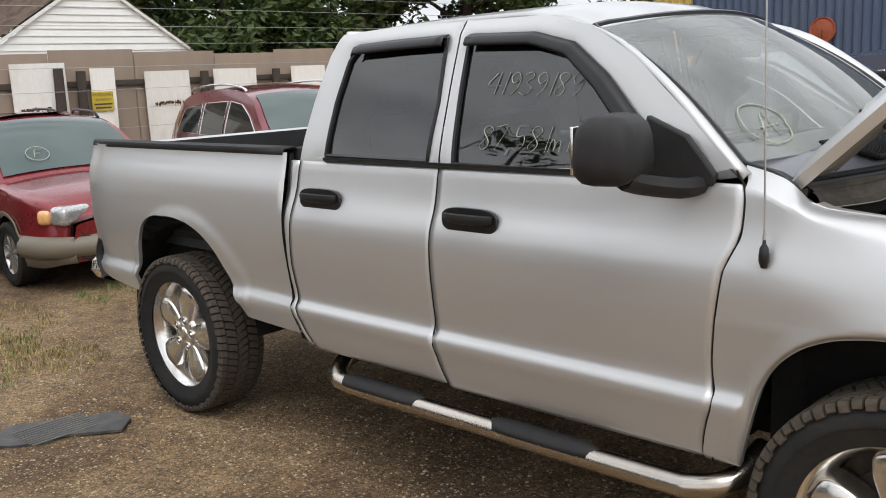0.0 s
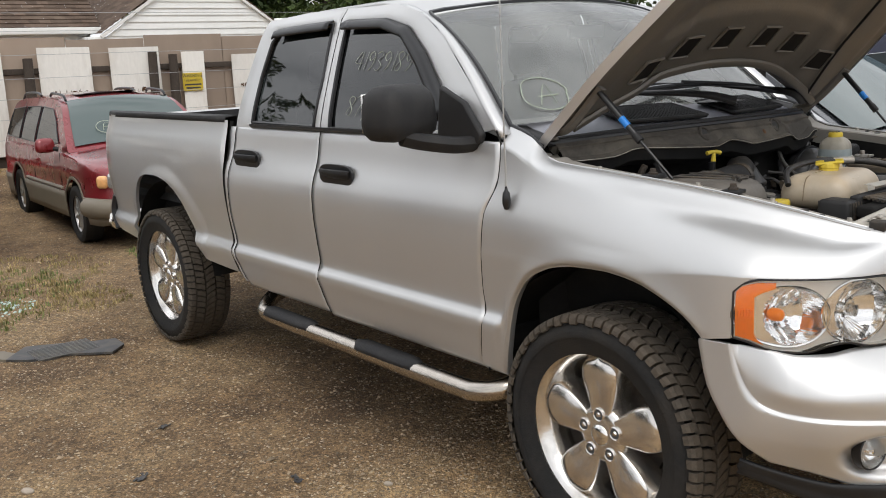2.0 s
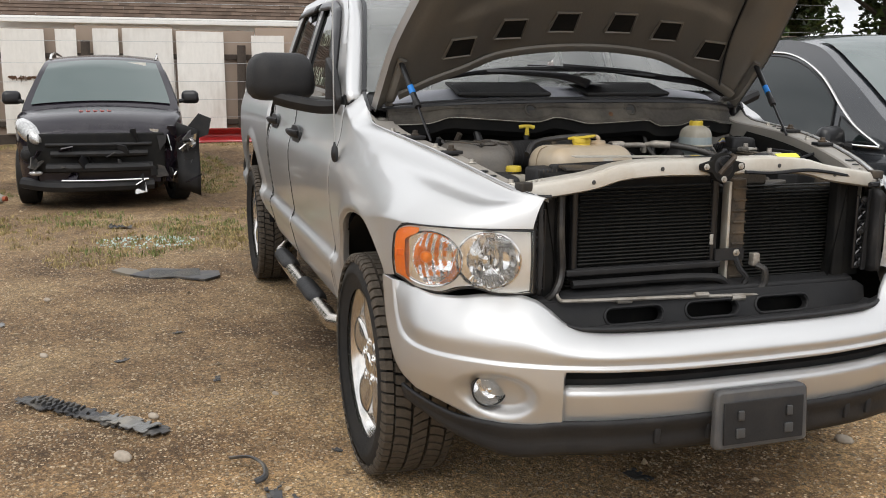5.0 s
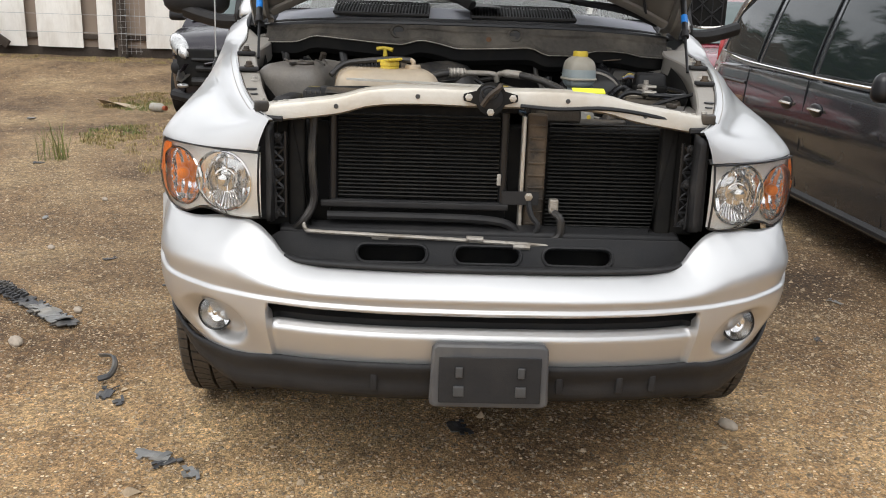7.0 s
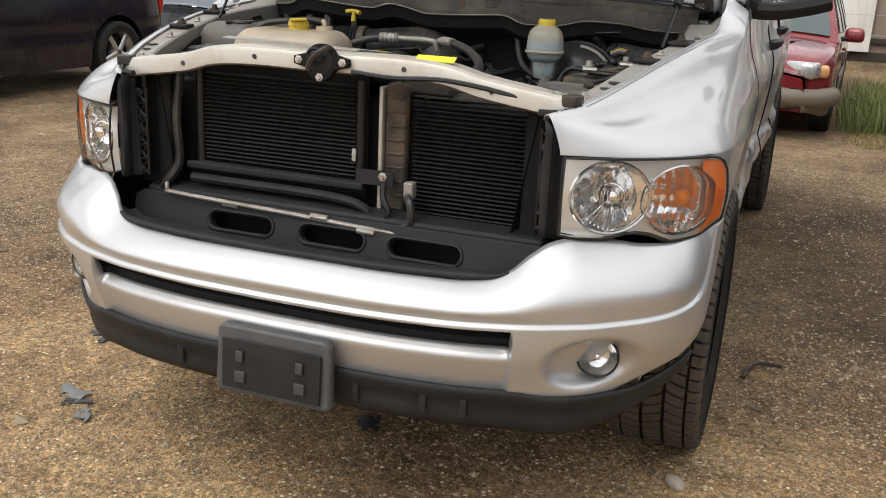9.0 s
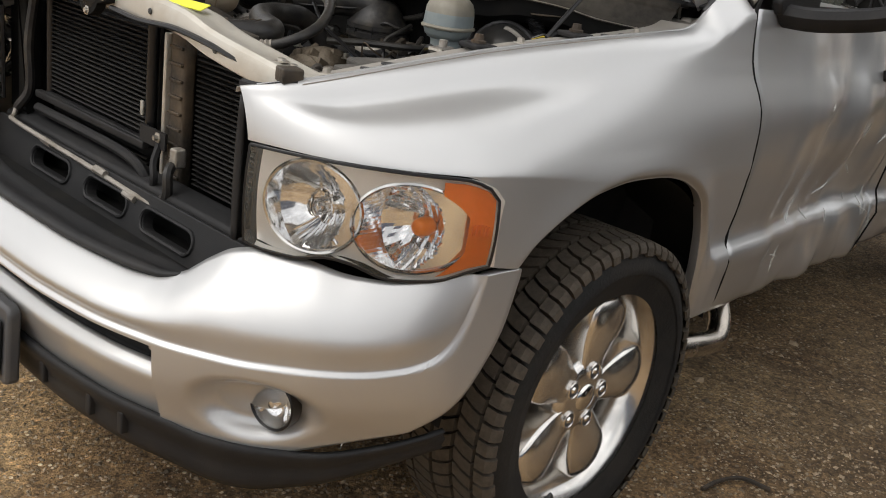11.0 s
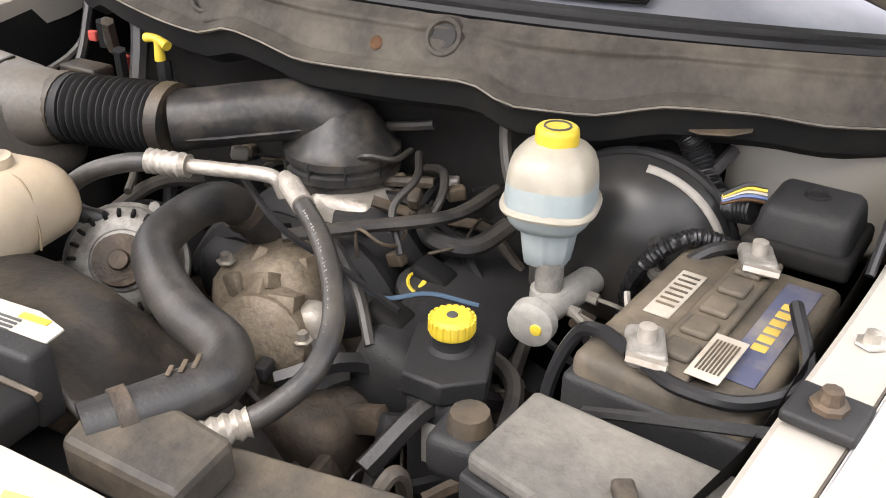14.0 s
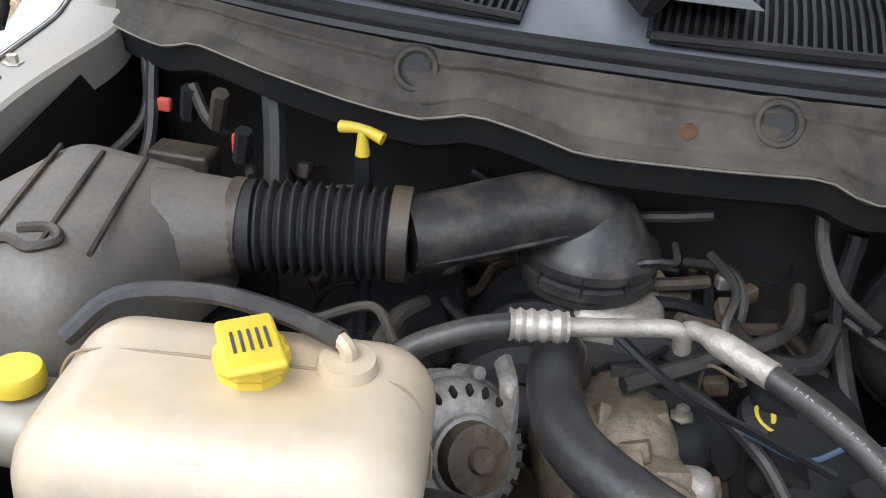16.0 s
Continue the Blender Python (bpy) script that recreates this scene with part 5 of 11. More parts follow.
# chalked notes, written in single strokes
STROKES = {"4": [[(0.5, 0.0), (0.55, 1.0)], [(0.35, 0.95), (0.0, 0.4), (0.75, 0.38)]], "1": [[(0.3, 1.0), (0.25, 0.0)]], "9": [[(0.6, 0.75), (0.35, 1.0), (0.08, 0.78), (0.3, 0.5), (0.6, 0.72), (0.55, 0.3), (0.3, 0.0)]],
           "3": [[(0.05, 0.9), (0.4, 1.0), (0.55, 0.8), (0.25, 0.55), (0.6, 0.3), (0.35, 0.0), (0.0, 0.12)]], "8": [[(0.55, 0.9), (0.3, 1.0), (0.08, 0.8), (0.5, 0.3), (0.3, 0.0), (0.05, 0.2), (0.55, 0.75), (0.5, 0.95)]],
           "7": [[(0.0, 0.95), (0.6, 1.0), (0.2, 0.0)]], "5": [[(0.55, 1.0), (0.1, 0.98), (0.08, 0.58), (0.45, 0.6), (0.5, 0.2), (0.2, 0.0), (0.0, 0.1)]], ",": [[(0.2, 0.05), (0.1, -0.2)]],
           "m": [[(0.0, 0.0), (0.05, 0.45), (0.22, 0.4), (0.25, 0.02), (0.32, 0.42), (0.5, 0.4), (0.52, 0.0)]], "i": [[(0.2, 0.4), (0.2, 0.0)], [(0.2, 0.6), (0.21, 0.64)]],
           "A": [[(0.0, -0.1), (0.35, 1.0), (0.7, -0.05)], [(-0.05, 0.35), (0.85, 0.42)]], "F": [[(0.0, 0.0), (0.05, 1.0), (0.65, 1.0)], [(0.03, 0.52), (0.5, 0.55)]], "V": [[(0.6, 1.0), (0.0, 0.5), (1.0, 0.5)]]}


def handwriting(text, height, m, mat, parent, pitch=0.72, thin=0.0015):
    g, x = Geo(), 0.0
    total = sum(pitch * (0.55 if c in "1,i" else 1.0) for c in text)
    for c in text:
        for stroke in STROKES[c]:
            g.plus(tube([((x + a + 0.18 * b - total / 2) * height, (b - 0.5) * height, 0.0) for a, b in stroke], thin, 4, 4, flat=0.5))
        x += pitch * (0.55 if c in "1,i" else 1.0)
    return part("chalk_note", g.moved(m), mat, parent, "thin handwritten chalk note")


def side_note(text, x, z, size, tilt):
    y = flank(-1, z)
    slope = (flank(-1, z + 0.05) - flank(-1, z - 0.05)) / 0.1
    handwriting(text, size, facing((x, -(y - 0.010), z), (0, -1, -slope)) @ pose(0, 0, 0, 0, 0, tilt), CHALK, truck)


side_note("41939189", -1.29, 1.66, 0.082, -2)
side_note("87,581mi", -1.29, 1.475, 0.086, 0)
wa = Vector(ws_pt(0.115, 0.17))
wn = (Vector(ws_pt(0.125, 0.3)) - wa).cross(Vector(ws_pt(0.22, 0.2)) - wa).normalized()
wn = wn if wn.x > 0 else -wn
ring = [(0.098 * math.cos(k * math.pi / 12) * (1 + 0.06 * math.sin(k)), 0.088 * math.sin(k * math.pi / 12), 0) for k in range(25)]
m = facing(wa + wn * 0.004, wn)
part("chalk_ring", tube(ring, 0.0022, 5, 2).moved(m), CHALK, truck)
handwriting("A", 0.1, m, CHALK, truck, thin=0.0022)

# bed: rail caps, liner, tailgate
for s in (1, -1):
    cap = sheet([[(x, s * (flank(x, 1.39) + 0.006), 1.385), (x, s * (flank(x, 1.39) - 0.004), 1.412), (x, s * 0.885, 1.418), (x, s * 0.86, 1.40), (x, s * 0.855, 1.33)] for x in np.linspace(-4.45, -2.60, 8)])
    part("bed_rail_cap", cap if s < 0 else cap.flipped(), BLACK_PL, truck, "black plastic bed rail cap", thick=0.008)
    wall = grid(lambda u, v: (-4.43 + 1.83 * u, s * (0.855 - 0.02 * (int(v * 12) % 2)), 0.86 + 0.50 * v), 4, 12)
    part("bed_liner_wall", wall if s > 0 else wall.flipped(), BLACK_PL, truck, "ribbed black bed liner")
part("bed_floor", grid(lambda u, v: (-4.43 + 1.83 * u, -0.85 + 1.7 * v, 0.87 + 0.012 * (int(v * 30) % 2)), 2, 30).flipped(), BLACK_PL, truck, "ribbed black bed liner floor")
part("bed_front", rbox(0.05, 1.74, 0.56, m=pose(-2.62, 0, 0.85), r=0.015), BLACK_PL, truck, "black bed liner front wall")
part("tailgate_liner", rbox(0.012, 1.62, 0.52, m=pose(-4.395, 0, 0.85), r=0.005), BLACK_PL, truck, "black tailgate liner")
part("tailgate", rbox(0.07, 1.66, 0.56, m=pose(-4.44, 0, 0.82), r=0.03), SILVER, truck)
part("rear_bumper", tube([(-4.40, -0.90, 0.66), (-4.50, -0.88, 0.66), (-4.56, -0.8, 0.66), (-4.6, 0, 0.66), (-4.56, 0.8, 0.66), (-4.50, 0.88, 0.66), (-4.40, 0.9, 0.66)], 0.075, 8, 6), CHROME, truck, "chrome rear bumper")
part("bumper_end", tube([(-4.42, -0.93, 0.84), (-4.44, -0.945, 0.74), (-4.40, -0.94, 0.62)], 0.028, 6, 4), BLACK_GL, truck)
for s in (1, -1):
    part("tail_lamp", rbox(0.05, 0.06, 0.34, m=pose(-4.455, s * 0.885, 0.98), r=0.015), material("red_lamp", (0.4, 0.01, 0.01), 0.15, coat=1.0) if s > 0 else bpy.data.materials["red_lamp"], truck)

# underbody
part("frame_rail", rbox(5.0, 0.1, 0.16, m=pose(-1.8, 0.45, 0.5), r=0.02), IRON, truck)
part("frame_rail", rbox(5.0, 0.1, 0.16, m=pose(-1.8, -0.45, 0.5), r=0.02), IRON, truck)
part("cab_floor", rbox(2.05, 1.8, 0.1, m=pose(-1.5, 0, 0.58), r=0.03), BLACK_DEEP, truck)
part("bed_underside", rbox(1.85, 1.6, 0.12, m=pose(-3.5, 0, 0.73), r=0.03), BLACK_DEEP, truck)
part("rear_axle", tube([(-3.57, -0.8, 0.41), (-3.57, 0, 0.41), (-3.57, 0.8, 0.41)], lambda t: 0.05 + 0.1 * math.exp(-((t - 0.5) / 0.1) ** 2), 12, 10), IRON, truck)
part("front_axle", tube([(0, -0.8, 0.41), (0, 0, 0.41), (0, 0.8, 0.41)], lambda t: 0.045 + 0.09 * math.exp(-((t - 0.5) / 0.1) ** 2), 12, 10), IRON, truck)
part("skid_plate", rbox(0.8, 0.9, 0.05, m=pose(0.35, 0, 0.4), r=0.02), BLACK_DEEP, truck)
for s in (1, -1):
    for ax, r in ((0.0, 0.55), (-3.46, 0.58)):
        liner = grid(lambda u, v: (ax + r * math.cos(math.pi * (0.955 - 0.91 * u)), s * (0.62 + 0.34 * v), 0.43 + r * math.sin(math.pi * (0.955 - 0.91 * u))), 40, 3)
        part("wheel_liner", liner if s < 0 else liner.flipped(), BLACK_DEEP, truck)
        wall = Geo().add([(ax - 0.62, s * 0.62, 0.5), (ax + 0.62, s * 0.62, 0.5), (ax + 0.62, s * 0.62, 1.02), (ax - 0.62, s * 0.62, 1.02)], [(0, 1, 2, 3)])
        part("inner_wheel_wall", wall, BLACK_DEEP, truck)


# ---- wheels ----
def tyre_geo(R, w, rim):
    h = w / 2
    return lathe([(rim - 0.02, -h * 0.80), (rim + 0.012, -h * 0.86), (rim + 0.05, -h * 0.98), (R - 0.075, -h * 1.0), (R - 0.035, -h * 0.94), (R - 0.016, -h * 0.84), (R - 0.012, 0),
                  (R - 0.016, h * 0.84), (R - 0.035, h * 0.94), (R - 0.06, h * 1.005), (R - 0.07, h * 0.985), (rim + 0.05, h * 0.985), (rim + 0.03, h * 0.95), (rim + 0.012, h * 0.9), (rim - 0.02, h * 0.82)], 72)


def tread_geo(R, w, n=68):
    """Staggered, skewed all-terrain blocks with shoulder lugs that reach down the sidewall."""
    g = Geo()
    h = w / 2
    rng = random.Random(2)
    lanes = [(-0.46, 0.2, 0.3, 0.55), (0.0, 0.2, 0.0, -0.75), (0.46, 0.2, 0.62, 0.55)]
    step = 2 * math.pi / n
    for lane, half, ph, lean in lanes:
        for k in range(n):
            a0, da = step * (k + ph + rng.uniform(-0.04, 0.04)), step * 0.425
            z0, z1 = (lane - half) * h, (lane + half) * h
            ps = []
            for rad, sh in ((R - 0.02, 1.0), (R - 0.001, 0.93)):
                for z, sg in ((z0, -1), (0.5 * (z0 + z1), 0), (z1, 1)):
                    zig = lean * da * sg + (0.22 * da if sg == 0 else 0)
                    zz = lane * h + (z - lane * h) * (1 if sh == 1.0 else 0.95)
                    for e in (-1, 1):
                        a = a0 + e * da * sh + zig
                        ps.append((rad * math.cos(a), rad * math.sin(a), zz))
            g.add(ps, [(6, 7, 9, 8), (8, 9, 11, 10), (0, 1, 7, 6), (1, 3, 9, 7), (3, 5, 11, 9), (5, 4, 10, 11), (4, 2, 8, 10), (2, 0, 6, 8)])
    for side in (-1, 1):
        for k in range(n):
            a0, da = step * (k + (0.1 if side > 0 else 0.45)), step * (0.43 if k % 2 else 0.4)
            prof = [(R - 0.02, 0.7), (R - 0.002, 0.71), (R - 0.005, 0.9), (R - 0.016, 0.962), (R - (0.034 if k % 2 else 0.027), 0.985), (R - (0.038 if k % 2 else 0.031), 0.95)]
            ps = []
            for i, (rad, zz) in enumerate(prof):
                for e in (-1, 1):
                    a = a0 + e * da * (1 - 0.03 * i) + 0.3 * da * (zz - 0.7) / 0.3
                    ps.append((rad * math.cos(a), rad * math.sin(a), side * zz * h))
            fs = [(2 * i, 2 * i + 1, 2 * i + 3, 2 * i + 2) for i in range(5)] + [tuple(range(0, 12, 2)), tuple(reversed(range(1, 12, 2)))]
            part_g = Geo().add(ps, fs)
            g.plus(part_g.flipped() if side < 0 else part_g)
    return g


def spoke_geo():
    """One broad petal of the wheel along +x; z is outwards. Its outer end is rounded and it flows into the hub."""
    def f(u, v):
        r = 0.035 + 0.212 * u
        half = curve_of([(0.035, 0.030), (0.06, 0.036), (0.09, 0.046), (0.13, 0.060), (0.17, 0.070), (0.20, 0.071), (0.222, 0.063), (0.236, 0.045), (0.244, 0.024), (0.247, 0.004)], r)
        s = 2 * v - 1
        top = curve_of([(0.035, 0.083), (0.08, 0.085), (0.13, 0.093), (0.18, 0.098), (0.22, 0.094), (0.247, 0.082)], r)
        crown = 0.018 * (1 - abs(s) ** 2.2) * smoothstep(0.04, 0.14, r)
        z = top + crown - 0.018 * smoothstep(0.04, 0.14, r) - 0.09 * smoothstep(0.9, 1.0, abs(s)) ** 1.5
        return (r, math.copysign(min(1.0, abs(s) * 1.06) , s) * half, z)
    g = grid(f, 30, 28)
    # outer end wall
    n = 28
    end = [[f(1.0, j / n), (0.246, f(1.0, j / n)[1], 0.0)] for j in range(n + 1)]
    return g.plus(sheet(end))


TYRE = mesh_of("tyre", tyre_geo(0.408, 0.275, 0.300), RUBBER)
TREAD = mesh_of("tread", tread_geo(0.419, 0.275), TREAD_RUBBER, smooth=False)
RIM = mesh_of("rim", lathe([(0.222, -0.1), (0.226, 0.02), (0.232, 0.055), (0.243, 0.078), (0.256, 0.094), (0.266, 0.103), (0.273, 0.108), (0.279, 0.113), (0.285, 0.112), (0.288, 0.104), (0.286, 0.085), (0.27, 0.06)], 72).plus(
    lathe([(0.0, 0.089), (0.04, 0.088), (0.07, 0.085), (0.085, 0.078), (0.094, 0.06), (0.1, -0.02)], 48)), DULL_CHROME, sharp=60)
SPOKE = mesh_of("spoke", spoke_geo(), DULL_CHROME, sharp=65)
CAPM = mesh_of("centre_cap", lathe([(0, 0.1), (0.012, 0.0995), (0.026, 0.096), (0.033, 0.091), (0.036, 0.084), (0.037, 0.07)], 32), CHROME, sharp=60)
NUT = mesh_of("lug_nut", lathe([(0, 0.007), (0.006, 0.0065), (0.0095, 0.003), (0.0105, -0.004), (0.0105, -0.01)], 6), CHROME)
NUTHOLE = mesh_of("lug_recess", lathe([(0.0, 0.0015), (0.0165, 0.0015), (0.0175, 0.0)], 22), DARK_PRINT)
NUTRING = mesh_of("lug_rim", lathe([(0.0162, -0.004), (0.0168, 0.003), (0.019, 0.005), (0.0212, 0.003), (0.022, -0.006)], 26), DULL_CHROME)
DISC = mesh_of("brake_disc", lathe([(0, -0.03), (0.17, -0.03), (0.172, -0.05), (0.22, -0.06), (0.226, -0.1)], 40), IRON)


def link_part(name, me, parent, m, label=""):
    ob = new(name, me)
    ob.parent = parent
    ob.matrix_basis = m
    if label:
        ob["label"] = label
    return ob


def wheel_at(x, side, spin):
    # z of the wheel's meshes points outwards
    base = pose(x, side * 0.868, 0.413) @ (pose(0, 0, 0, -90, 0, 0) if side > 0 else pose(0, 0, 0, 90, 0, 0)) @ pose(0, 0, 0, 0, 0, spin)
    ty = link_part("tyre", TYRE, truck, base, "dirty black all-terrain tyre")
    link_part("tread", TREAD, ty, Matrix.Identity(4))
    rim = link_part("rim", RIM, truck, base @ Matrix.Diagonal((1.08, 1.08, 1, 1)), "chrome five-spoke rim")
    link_part("brake_disc", DISC, rim, Matrix.Identity(4))
    link_part("centre_cap", CAPM, rim, Matrix.Identity(4))
    for k in range(5):
        link_part("spoke", SPOKE, rim, pose(0, 0, 0, 0, 0, 72 * k))
        m = pose(0, 0, 0, 0, 0, 72 * k) @ pose(0.0655, 0, 0.0875)
        link_part("lug_recess", NUTHOLE, rim, m)
        link_part("lug_rim", NUTRING, rim, m)
        link_part("lug_nut", NUT, rim, m)
    vs = part("valve_hole", lathe([(0, 0.099), (0.009, 0.099), (0.012, 0.092)], 14, pose(0.205, 0.143, -0.004)), DARK_PRINT, rim)


wheel_at(0.0, -1, 20)
wheel_at(0.0, 1, 40)
wheel_at(-3.57, -1, 5)
wheel_at(-3.57, 1, 50)

# ---- side steps ----
for right in (True, False):
    s = -1 if right else 1
    pts = [(-2.33, s * 0.72, 0.52), (-2.36, s * 0.86, 0.475), (-2.31, s * 0.95, 0.43), (-2.18, s * 0.975, 0.415), (-1.5, s * 0.975, 0.41), (-0.75, s * 0.975, 0.41), (-0.60, s * 0.965, 0.415), (-0.50, s * 0.90, 0.44), (-0.47, s * 0.75, 0.5)]
    if not right:
        pts = [(-0.38, 0.86, 0.45), (-0.45, 0.93, 0.43), (-0.56, 0.948, 0.415), (-0.67, 0.948, 0.4), (-0.715, 0.942, 0.412), (-0.745, 0.925, 0.44), (-0.78, 0.885, 0.49), (-0.81, 0.84, 0.56)]
    bar = part("side_step", tube(pts, 0.04 if right else 0.036, 16, 8), STEEL, truck, "polished tubular side step" if right else "bent remnant of a tubular side step")
    if not right:
        part("step_stub", tube([(-1.66, 0.80, 0.55), (-1.70, 0.88, 0.53), (-1.80, 0.90, 0.52)], 0.035, 12, 5), STEEL, bar, "torn chrome stub")
        continue
    for x0, x1 in ((-2.26, -1.76), (-1.42, -0.94)):
        pad = grid(lambda u, v: (x0 + (x1 - x0) * u, s * (0.975 + 0.047 * math.cos(math.pi * (0.06 + 0.88 * v)) * (1 - (2 * u - 1) ** 8)),
                                 0.412 + 0.044 * math.sin(math.pi * (0.06 + 0.88 * v)) * (1 - 0.3 * (2 * u - 1) ** 8) + (0.003 if 1 < int(u * 24) < 22 and int(u * 24) % 2 else 0)), 24, 8)
        part("step_pad", pad if s > 0 else pad.flipped(), BLACK_PL, bar, "ribbed black step pad", thick=0.006)

# ---- antenna ----
ant = part("antenna_base", lathe([(0, 0.045), (0.004, 0.045), (0.006, 0.032), (0.0125, 0.022), (0.015, 0.0), (0.0145, -0.016), (0.009, -0.034), (0, -0.038)], 14, pose(-0.374, -1.0, 1.175, 0, 0, 0)), BLACK_GL, truck, "black antenna base")
part("mast", lathe([(0.0, 0.07), (0.004, 0.07), (0.0055, 0.045)], 10, pose(-0.374, -1.0, 1.175)).plus(tube([(-0.374, -1.0, 1.24), (-0.38, -0.998, 1.6), (-0.39, -0.99, 2.05)], 0.0028, 6, 4)), WIRE, ant, "thin steel antenna mast")

# ---- open hood ----
HOOD = Matrix.Translation((-0.385, 0, 1.372)) @ pose(0, 0, 0, 0, -43, 0)


def hood_pt(s, t, lift=0.0):
    """s: metres from the hinge line; t: -1 to 1 across."""
    half = curve_of([(0.0, 0.85), (0.3, 0.84), (0.6, 0.79), (0.9, 0.72), (1.25, 0.62)], s)
    crown = 0.085 * (1 - abs(t) ** 2.4) + 0.025 * smoothstep(0.62, 0.5, abs(t))
    return Vector((s, t * half, crown - 0.02 * smoothstep(0.9, 1.0, abs(t)) - 0.05 * smoothstep(1.0, 1.25, s) ** 2 + lift))


def hood_back(t):
    return 0.235 * (1 - abs(t) ** 2.2)


hood = part("hood", grid(lambda u, v: tuple(hood_pt(hood_back(2 * v - 1) + (1.25 - hood_back(2 * v - 1)) * u, 2 * v - 1)), 30, 40).flipped().moved(HOOD), SILVER, truck, "raised silver hood", sharp=60)
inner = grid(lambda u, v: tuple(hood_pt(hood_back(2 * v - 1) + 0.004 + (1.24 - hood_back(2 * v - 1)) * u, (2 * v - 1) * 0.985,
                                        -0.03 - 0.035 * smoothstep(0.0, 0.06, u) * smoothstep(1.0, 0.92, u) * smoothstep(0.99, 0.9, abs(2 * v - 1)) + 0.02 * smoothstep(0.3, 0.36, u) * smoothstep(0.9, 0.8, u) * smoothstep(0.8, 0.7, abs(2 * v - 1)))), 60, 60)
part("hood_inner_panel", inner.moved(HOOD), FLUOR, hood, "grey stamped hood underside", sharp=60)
edge = [[HOOD @ hood_pt(hood_back(t), t), HOOD @ hood_pt(hood_back(t) + 0.004, t * 0.985, -0.03)] for t in np.linspace(-1, 1, 41)]
part("hood_edge", sheet(edge), SILVER, hood)
for t in (-1, 1):
    ed = [[HOOD @ hood_pt(s, t), HOOD @ hood_pt(s, t * 0.985, -0.035)] for s in np.linspace(0, 1.25, 14)]
    part("hood_edge", sheet(ed) if t > 0 else sheet(ed).flipped(), SILVER, hood)
for t in (-0.66, -0.42, -0.16, 0.14, 0.4, 0.66):
    s0 = hood_back(t) + 0.14
    a, b = hood_pt(s0, t - 0.07, -0.07), hood_pt(s0, t + 0.07, -0.07)
    c, d = hood_pt(s0 + 0.1, t + 0.06, -0.07), hood_pt(s0 + 0.1, t - 0.06, -0.07)
    rimg = tube([a, b, c, d, a], 0.006, 6, 0, caps=False)
    hole = part("hood_cutout", Geo().add([a, b, c, d], [(0, 1, 2, 3)]).plus(Geo().add([p - Vector((0, 0, -0.03)) for p in (a, b, c, d)], [(0, 1, 2, 3)])).moved(HOOD), BLACK_DEEP, hood, "dark cut-out in the hood frame", smooth=False)
    part("cutout_rim", rimg.moved(HOOD), FLUOR, hole)
part("hood_brace", tube([HOOD @ hood_pt(hood_back(t) + 0.05, t, -0.07) for t in np.linspace(-0.9, 0.9, 13)], 0.02, 8, 3, flat=0.6), FLUOR, hood)
part("hood_cable", tube([HOOD @ hood_pt(s, t, -0.075) for s, t in ((0.15, 0.8), (0.4, 0.72), (0.7, 0.7), (1.0, 0.66))], 0.006, 6, 5), BLACK_GL, hood)
lbl = part("hood_label", Geo().add([HOOD @ hood_pt(0.72, -0.5 + a, -0.085) if b == 0 else HOOD @ hood_pt(0.86, -0.5 + a, -0.085) for a, b in ((0, 0), (0.14, 0), (0.14, 1), (0, 1))], [(0, 1, 2, 3)]), WHITE_LBL, hood, "worn paper label", smooth=False)
for s, low, up in ((-1, (0.132, -0.75, 1.252), (-0.16, -0.785, 1.544)), (1, (0.132, 0.75, 1.25), (-0.16, 0.785, 1.542))):
    lo, hi = Vector(low), Vector(up)
    st = part("gas_strut", tube([lo.lerp(hi, 0.42), hi], 0.0115, 10, 2), BLACK_GL, hood, "black gas strut with blue tape")
    part("rod", tube([lo, lo.lerp(hi, 0.44)], 0.005, 8, 2), BLACK_GL, st)
    part("collar", tube([lo.lerp(hi, 0.4), lo.lerp(hi, 0.47)], 0.0135, 10, 1), BLACK_PL, st)
    part("tape", tube([lo.lerp(hi, 0.56), lo.lerp(hi, 0.65)], 0.0122, 10, 1), BLUE_TAPE, st, "blue tape band")
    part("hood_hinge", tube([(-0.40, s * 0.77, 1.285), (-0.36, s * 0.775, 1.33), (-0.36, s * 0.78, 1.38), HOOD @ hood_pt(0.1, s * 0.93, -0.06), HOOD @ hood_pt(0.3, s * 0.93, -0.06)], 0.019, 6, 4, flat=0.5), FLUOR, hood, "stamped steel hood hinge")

# ---- front bumper ----
def plan(t):
    """The bumper's outline from above; t from -1 to 1 across the truck."""
    a = abs(t)
    y = curve_of([(0, 0), (0.55, 0.6), (0.72, 0.79), (0.84, 0.925), (0.92, 0.985), (1.0, 1.004)], a)
    x = curve_of([(0, 1.05), (0.2, 1.046), (0.4, 1.022), (0.55, 0.975), (0.66, 0.905), (0.76, 0.805), (0.84, 0.69), (0.92, 0.555), (1.0, 0.42)], a)
    return x, math.copysign(y, t)


def bumper_top(t):
    a = abs(t)
    return curve_of([(0, 0.744), (0.42, 0.741), (0.50, 0.748), (0.55, 0.768), (0.60, 0.805), (0.64, 0.832), (0.68, 0.842), (0.72, 0.842), (0.76, 0.838), (0.80, 0.829), (0.84, 0.828), (0.88, 0.838), (0.93, 0.845), (1.0, 0.845)], a)


def bumper_low(t):
    return curve_of([(0, 0.475), (0.5, 0.47), (0.56, 0.468), (0.62, 0.455), (0.7, 0.448), (0.77, 0.45), (0.84, 0.468), (0.92, 0.495), (1.0, 0.515)], abs(t))


